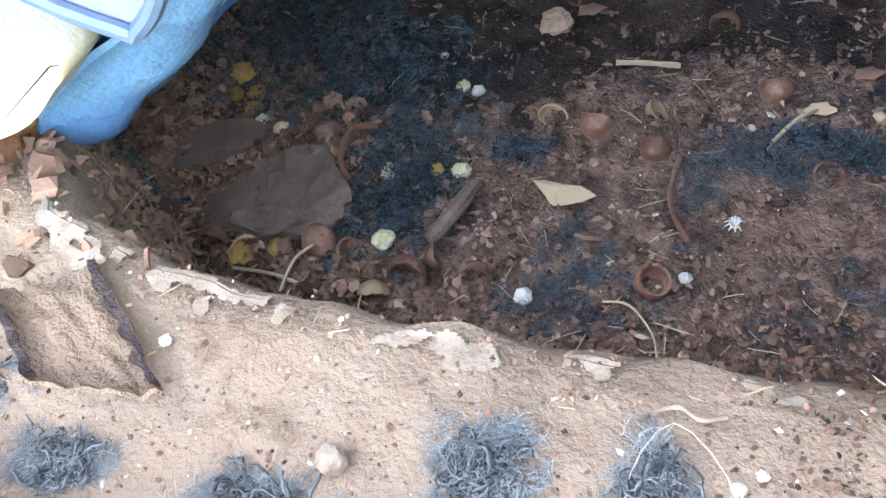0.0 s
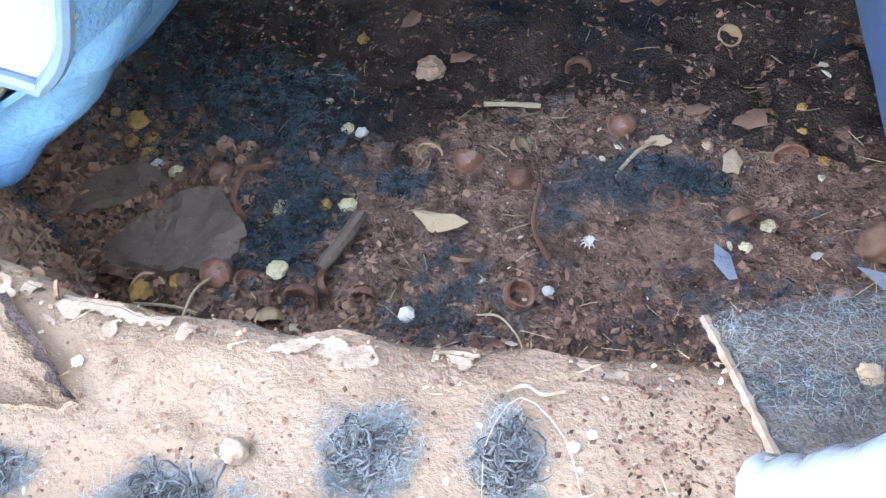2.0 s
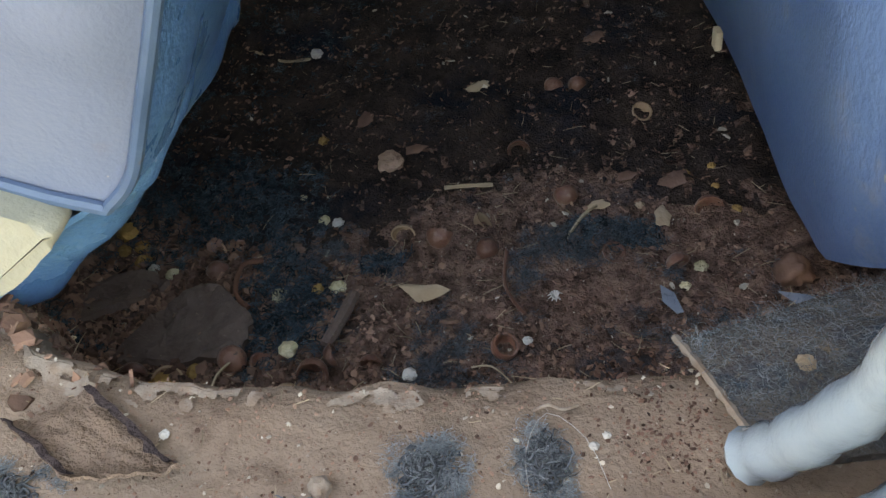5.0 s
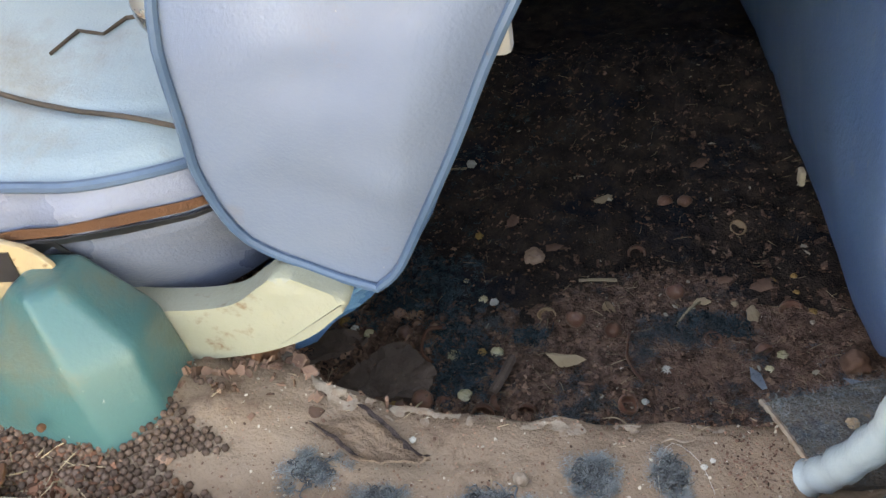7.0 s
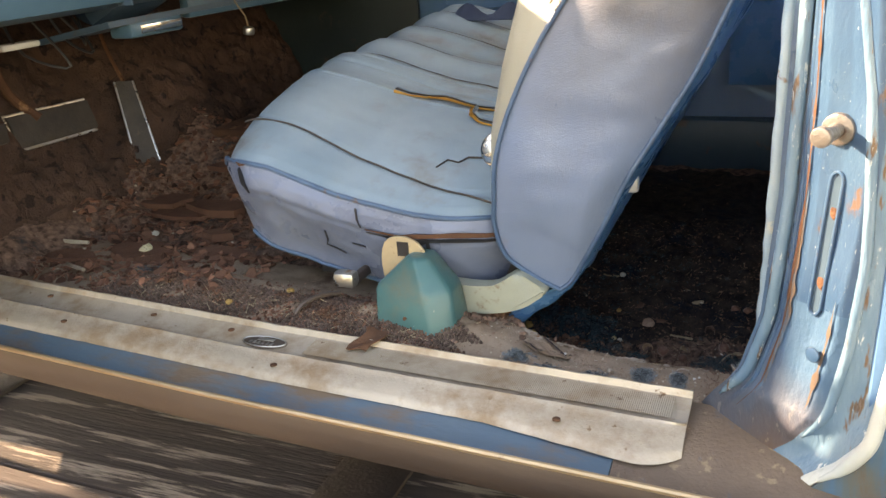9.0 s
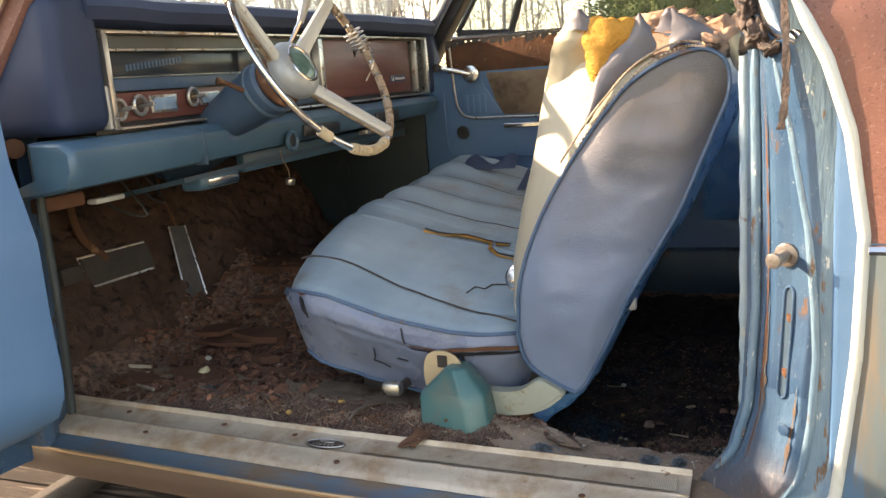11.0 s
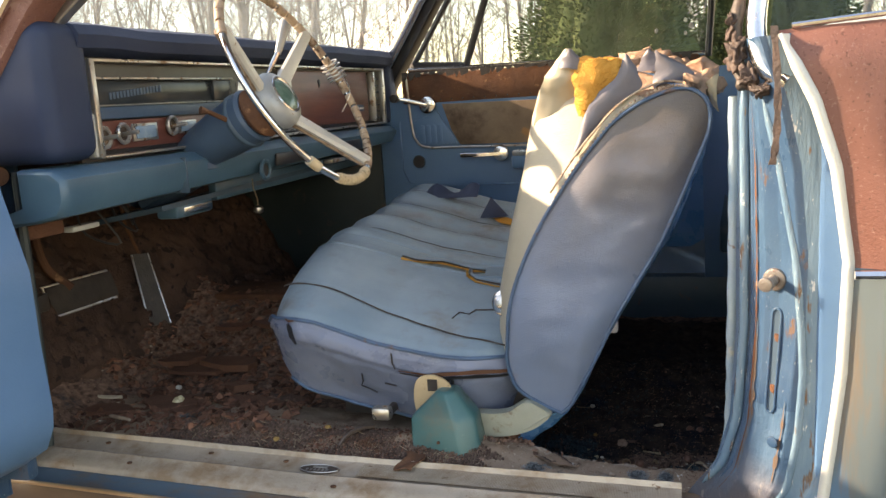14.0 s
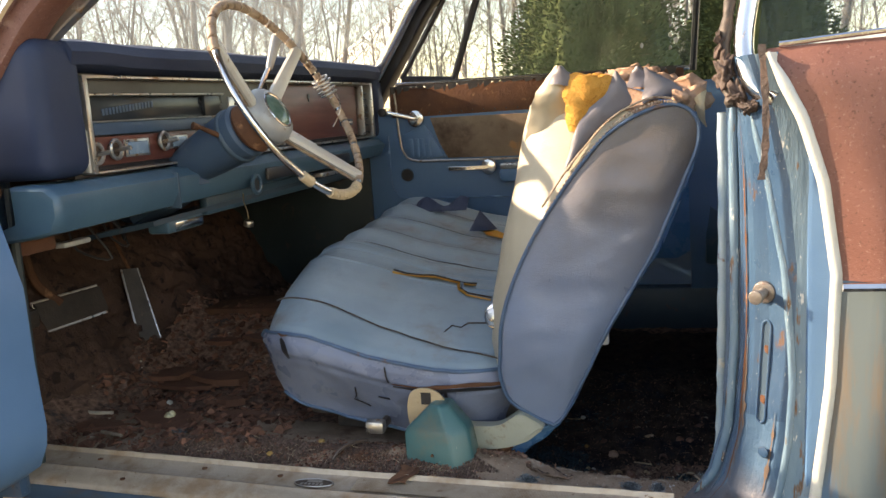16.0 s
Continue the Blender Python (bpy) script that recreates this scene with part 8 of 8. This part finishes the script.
ob = solo("seed_tuft", bm, "white", "small spiky white seed tuft", "seed tuft")
lay(ob, 0.104, 0.286, 0.005)

for k, (x, y, s, mat) in enumerate(((-0.092, 0.304, 0.0075, "crumb"), (-0.075, 0.243, 0.0080, "crumb"), (-0.052, 0.315, 0.0075, "crumb"), (-0.066, 0.312, 0.0055, "crumb_gold"), (-0.185, 0.345, 0.0065, "crumb"), (-0.20, 0.35, 0.006, "white"), (-0.235, 0.395, 0.011, "crumb_gold"), (-0.222, 0.385, 0.008, "crumb_gold"), (-0.215, 0.365, 0.0085, "crumb_gold"),
                                    (-0.232, 0.375, 0.007, "crumb_gold"), (-0.275, 0.325, 0.007, "crumb"), (-0.18, 0.255, 0.006, "crumb"), (-0.152, 0.265, 0.006, "white"), (-0.165, 0.235, 0.0095, "crumb_gold"), (-0.14, 0.238, 0.007, "crumb_gold"), (0.005, 0.222, 0.0065, "white"), (-0.092, 0.425, 0.004, "crumb"), (-0.072, 0.398, 0.006, "crumb"),
                                    (-0.06, 0.392, 0.006, "white"), (0.082, 0.247, 0.0042, "white"), (0.176, 0.372, 0.005, "leaf"), (0.192, 0.285, 0.005, "crumb"), (0.207, 0.305, 0.006, "crumb"), (0.215, 0.40, 0.005, "crumb_gold"), (0.235, 0.385, 0.004, "crumb_gold"), (0.245, 0.36, 0.005, "crumb_gold"), (0.238, 0.41, 0.004, "crumb_gold"), (-0.02, 0.46, 0.014, "padding"),
                                    (-0.105, 0.65, 0.008, "white"), (-0.085, 0.51, 0.006, "crumb_gold"), (0.11, 0.085, 0.0022, "white"), (0.104, 0.080, 0.0026, "white"), (0.225, 0.10, 0.010, "crumb"), (0.245, 0.115, 0.008, "crumb"), (0.20, 0.115, 0.006, "leaf"), (-0.01, 0.068, 0.006, "lime"), (-0.085, 0.10, 0.003, "white"), (-1.05, 0.30, 0.018, "crumb"), (-1.13, 0.42, 0.010, "white"), (-0.60, 0.16, 0.008, "crumb_gold"), (-0.69, 0.10, 0.008, "crumb_gold"))):
    ob = solo("crumb", blob((0, 0, 0), s * 0.78, 0.38, 3, None, k * 2.3, 0.75), mat, {"crumb": "pale yellow foam crumb", "crumb_gold": "golden-brown foam crumb", "white": "small whitish crumb", "leaf": "tan flat crumb", "padding": "pinkish matted fluff ball", "lime": "pale chip"}[mat] + " on the floor", "crumb", "crumbs on the car floor")
    lay(ob, x, y, s * 0.5)
ob = solo("bead", disc((0, 0, 0), (0, 0, 1), 0.0026, 0.004, 12, bevel=0.0008), "green", "tiny bright green bead", "bead")
lay(ob, 0.006, 0.176, 0.003)


def slab_mesh(pts, d):
    bm = prism(pts, "z", 0, d)
    bmesh.ops.triangulate(bm, faces=list(bm.faces))
    for _ in range(2):
        bmesh.ops.subdivide_edges(bm, edges=[e for e in bm.edges if e.calc_length() > 0.004], cuts=2, use_grid_fill=True)
        bmesh.ops.triangulate(bm, faces=list(bm.faces))
    for v in bm.verts:
        v.co += Vector((wob(v.co, 110, 0.0035), wob(v.co, 120, 0.0035, 3), wob((v.co.x, v.co.y, 0), 60, 0.005) + wob((v.co.x, v.co.y, 1), 190, 0.0028)))
    return bm


ob = solo("mat_slab", slab_mesh([(-0.045, -0.028), (0.0, -0.038), (0.052, -0.040), (0.062, -0.012), (0.030, 0.028), (0.012, 0.035), (-0.004, 0.020), (-0.020, 0.004)], 0.006), "slab", "broken dark grey slab of floor mat", "mat piece", "mat pieces")
lay(ob, -0.165, 0.285, 0.004, 3, -4, 0)
ob = solo("mat_slab", slab_mesh([(-0.030, -0.03), (0.018, -0.005), (0.032, 0.012), (0.018, 0.026), (-0.022, 0.020), (-0.040, -0.008)], 0.005), "slab", "broken dark grey slab of floor mat", "mat piece", "mat pieces")
lay(ob, -0.215, 0.318, 0.002, -3, 4, 0)
stick("bark_rim", [(-0.112, 0.290, 0.010), (-0.122, 0.302, 0.016), (-0.118, 0.320, 0.018), (-0.105, 0.328, 0.014)], 0.0020, "bark_red", "curled reddish bark rim", "bark")

# worn brown cloth patch on the ledge
def cloth_fn(u, v):
    a, b, c, d = Vector((-0.158, 0.104)), Vector((-0.125, 0.125)), Vector((-0.113, 0.069)), Vector((-0.067, 0.075))
    p = a.lerp(b, u).lerp(c.lerp(d, u), v)
    p += Vector((0.002 * noise.noise((v * 7, u * 3, 0)), 0.002 * noise.noise((u * 9, v * 2, 4))))
    curl = 0.011 * max(0.0, (v - 0.7) / 0.3) ** 2 + 0.005 * math.exp(-(u / 0.12) ** 2)
    return p.x, p.y, ledge_z(p.x, p.y) + 0.003 + 0.004 * math.sin(math.pi * v) + curl + wob((u * 3, v * 3, 0), 2, 0.002)


scrap_cloth = thing("cloth_patch", (-0.12, 0.10, 0.395), "faded tan woven cloth scrap with dark frayed edges", "cloth scrap")
part("weave", thick(grid(cloth_fn, 40, 40), 0.0015), "cloth", scrap_cloth)


def cloth_edge_fn(u0, u1):
    def fn(u, v):
        w = u0 + (u1 - u0) * u * (0.55 + 0.8 * abs(noise.noise((v * 6, u0 * 5, 2))))
        p = Vector(cloth_fn(w, v))
        return p.x, p.y, p.z + 0.0022
    return fn


part("dark_edge", grid(cloth_edge_fn(1.0, 0.84), 5, 40), "cloth_edge", scrap_cloth, "dark grimy edge of the cloth")
part("dark_edge", grid(cloth_edge_fn(0.0, 0.12), 5, 40), "cloth_edge", scrap_cloth, "dark grimy edge of the cloth")

# rust tab over the sill lip, cable clamp, scraps on the front floor
solo("rust_tab", thick(grid(lambda u, v: (-0.395 + 0.035 * u + 0.008 * math.sin(v * 5), sy(-0.37, 0.066 - 0.055 * v), 0.418 - 0.008 * v + 0.003 * math.sin(u * 6 + v * 4)), 8, 8), 0.002), "rust", "rusty curled scrap over the sill lip", "rust scrap")
solo("carpet_clamp", tube(curve_pts([(-0.545, 0.088, 0.410), (-0.535, 0.10, 0.425), (-0.515, 0.13, 0.43), (-0.495, 0.155, 0.425)], 10), 0.004, 8), "rocker", "pale metal carpet clamp strip", "clamp")
bm = bmesh.new()
for k in range(16):
    x, y = r3.uniform(-1.25, -0.78), r3.uniform(0.16, 0.75)
    s = r3.uniform(0.04, 0.11)
    o = [(x + s * math.cos(a) * r3.uniform(0.6, 1.2), y + 0.5 * s * math.sin(a) * r3.uniform(0.6, 1.2)) for a in (j * 0.785 for j in range(8))]
    prism(o, "z", floor_z(x, y) + 0.004, floor_z(x, y) + 0.012 + 0.01 * r3.random(), 0.0, bm)
solo("rotten_scraps", bm, "bark_red", "broken red-brown scraps of rotten flooring", "scraps", kind="stuff")
stick("pale_scrap", [(-1.30, 0.30, 0.01), (-1.25, 0.28, 0.015), (-1.20, 0.29, 0.01)], 0.004, "chip_pale", "whitish paper scrap on the front floor", "paper scrap")
stick("pale_scrap", [(-1.15, 0.18, 0.01), (-1.12, 0.165, 0.012), (-1.08, 0.155, 0.01)], 0.004, "lime", "pale wood scrap by the sill", "scrap")

# from building units to metres
for me in bpy.data.meshes:
    me.transform(Matrix.Scale(K, 4))
for ob in scene.objects:
    if ob.type in {"MESH", "EMPTY"}:
        ob.location *= K
        ob.matrix_parent_inverse.translation *= K
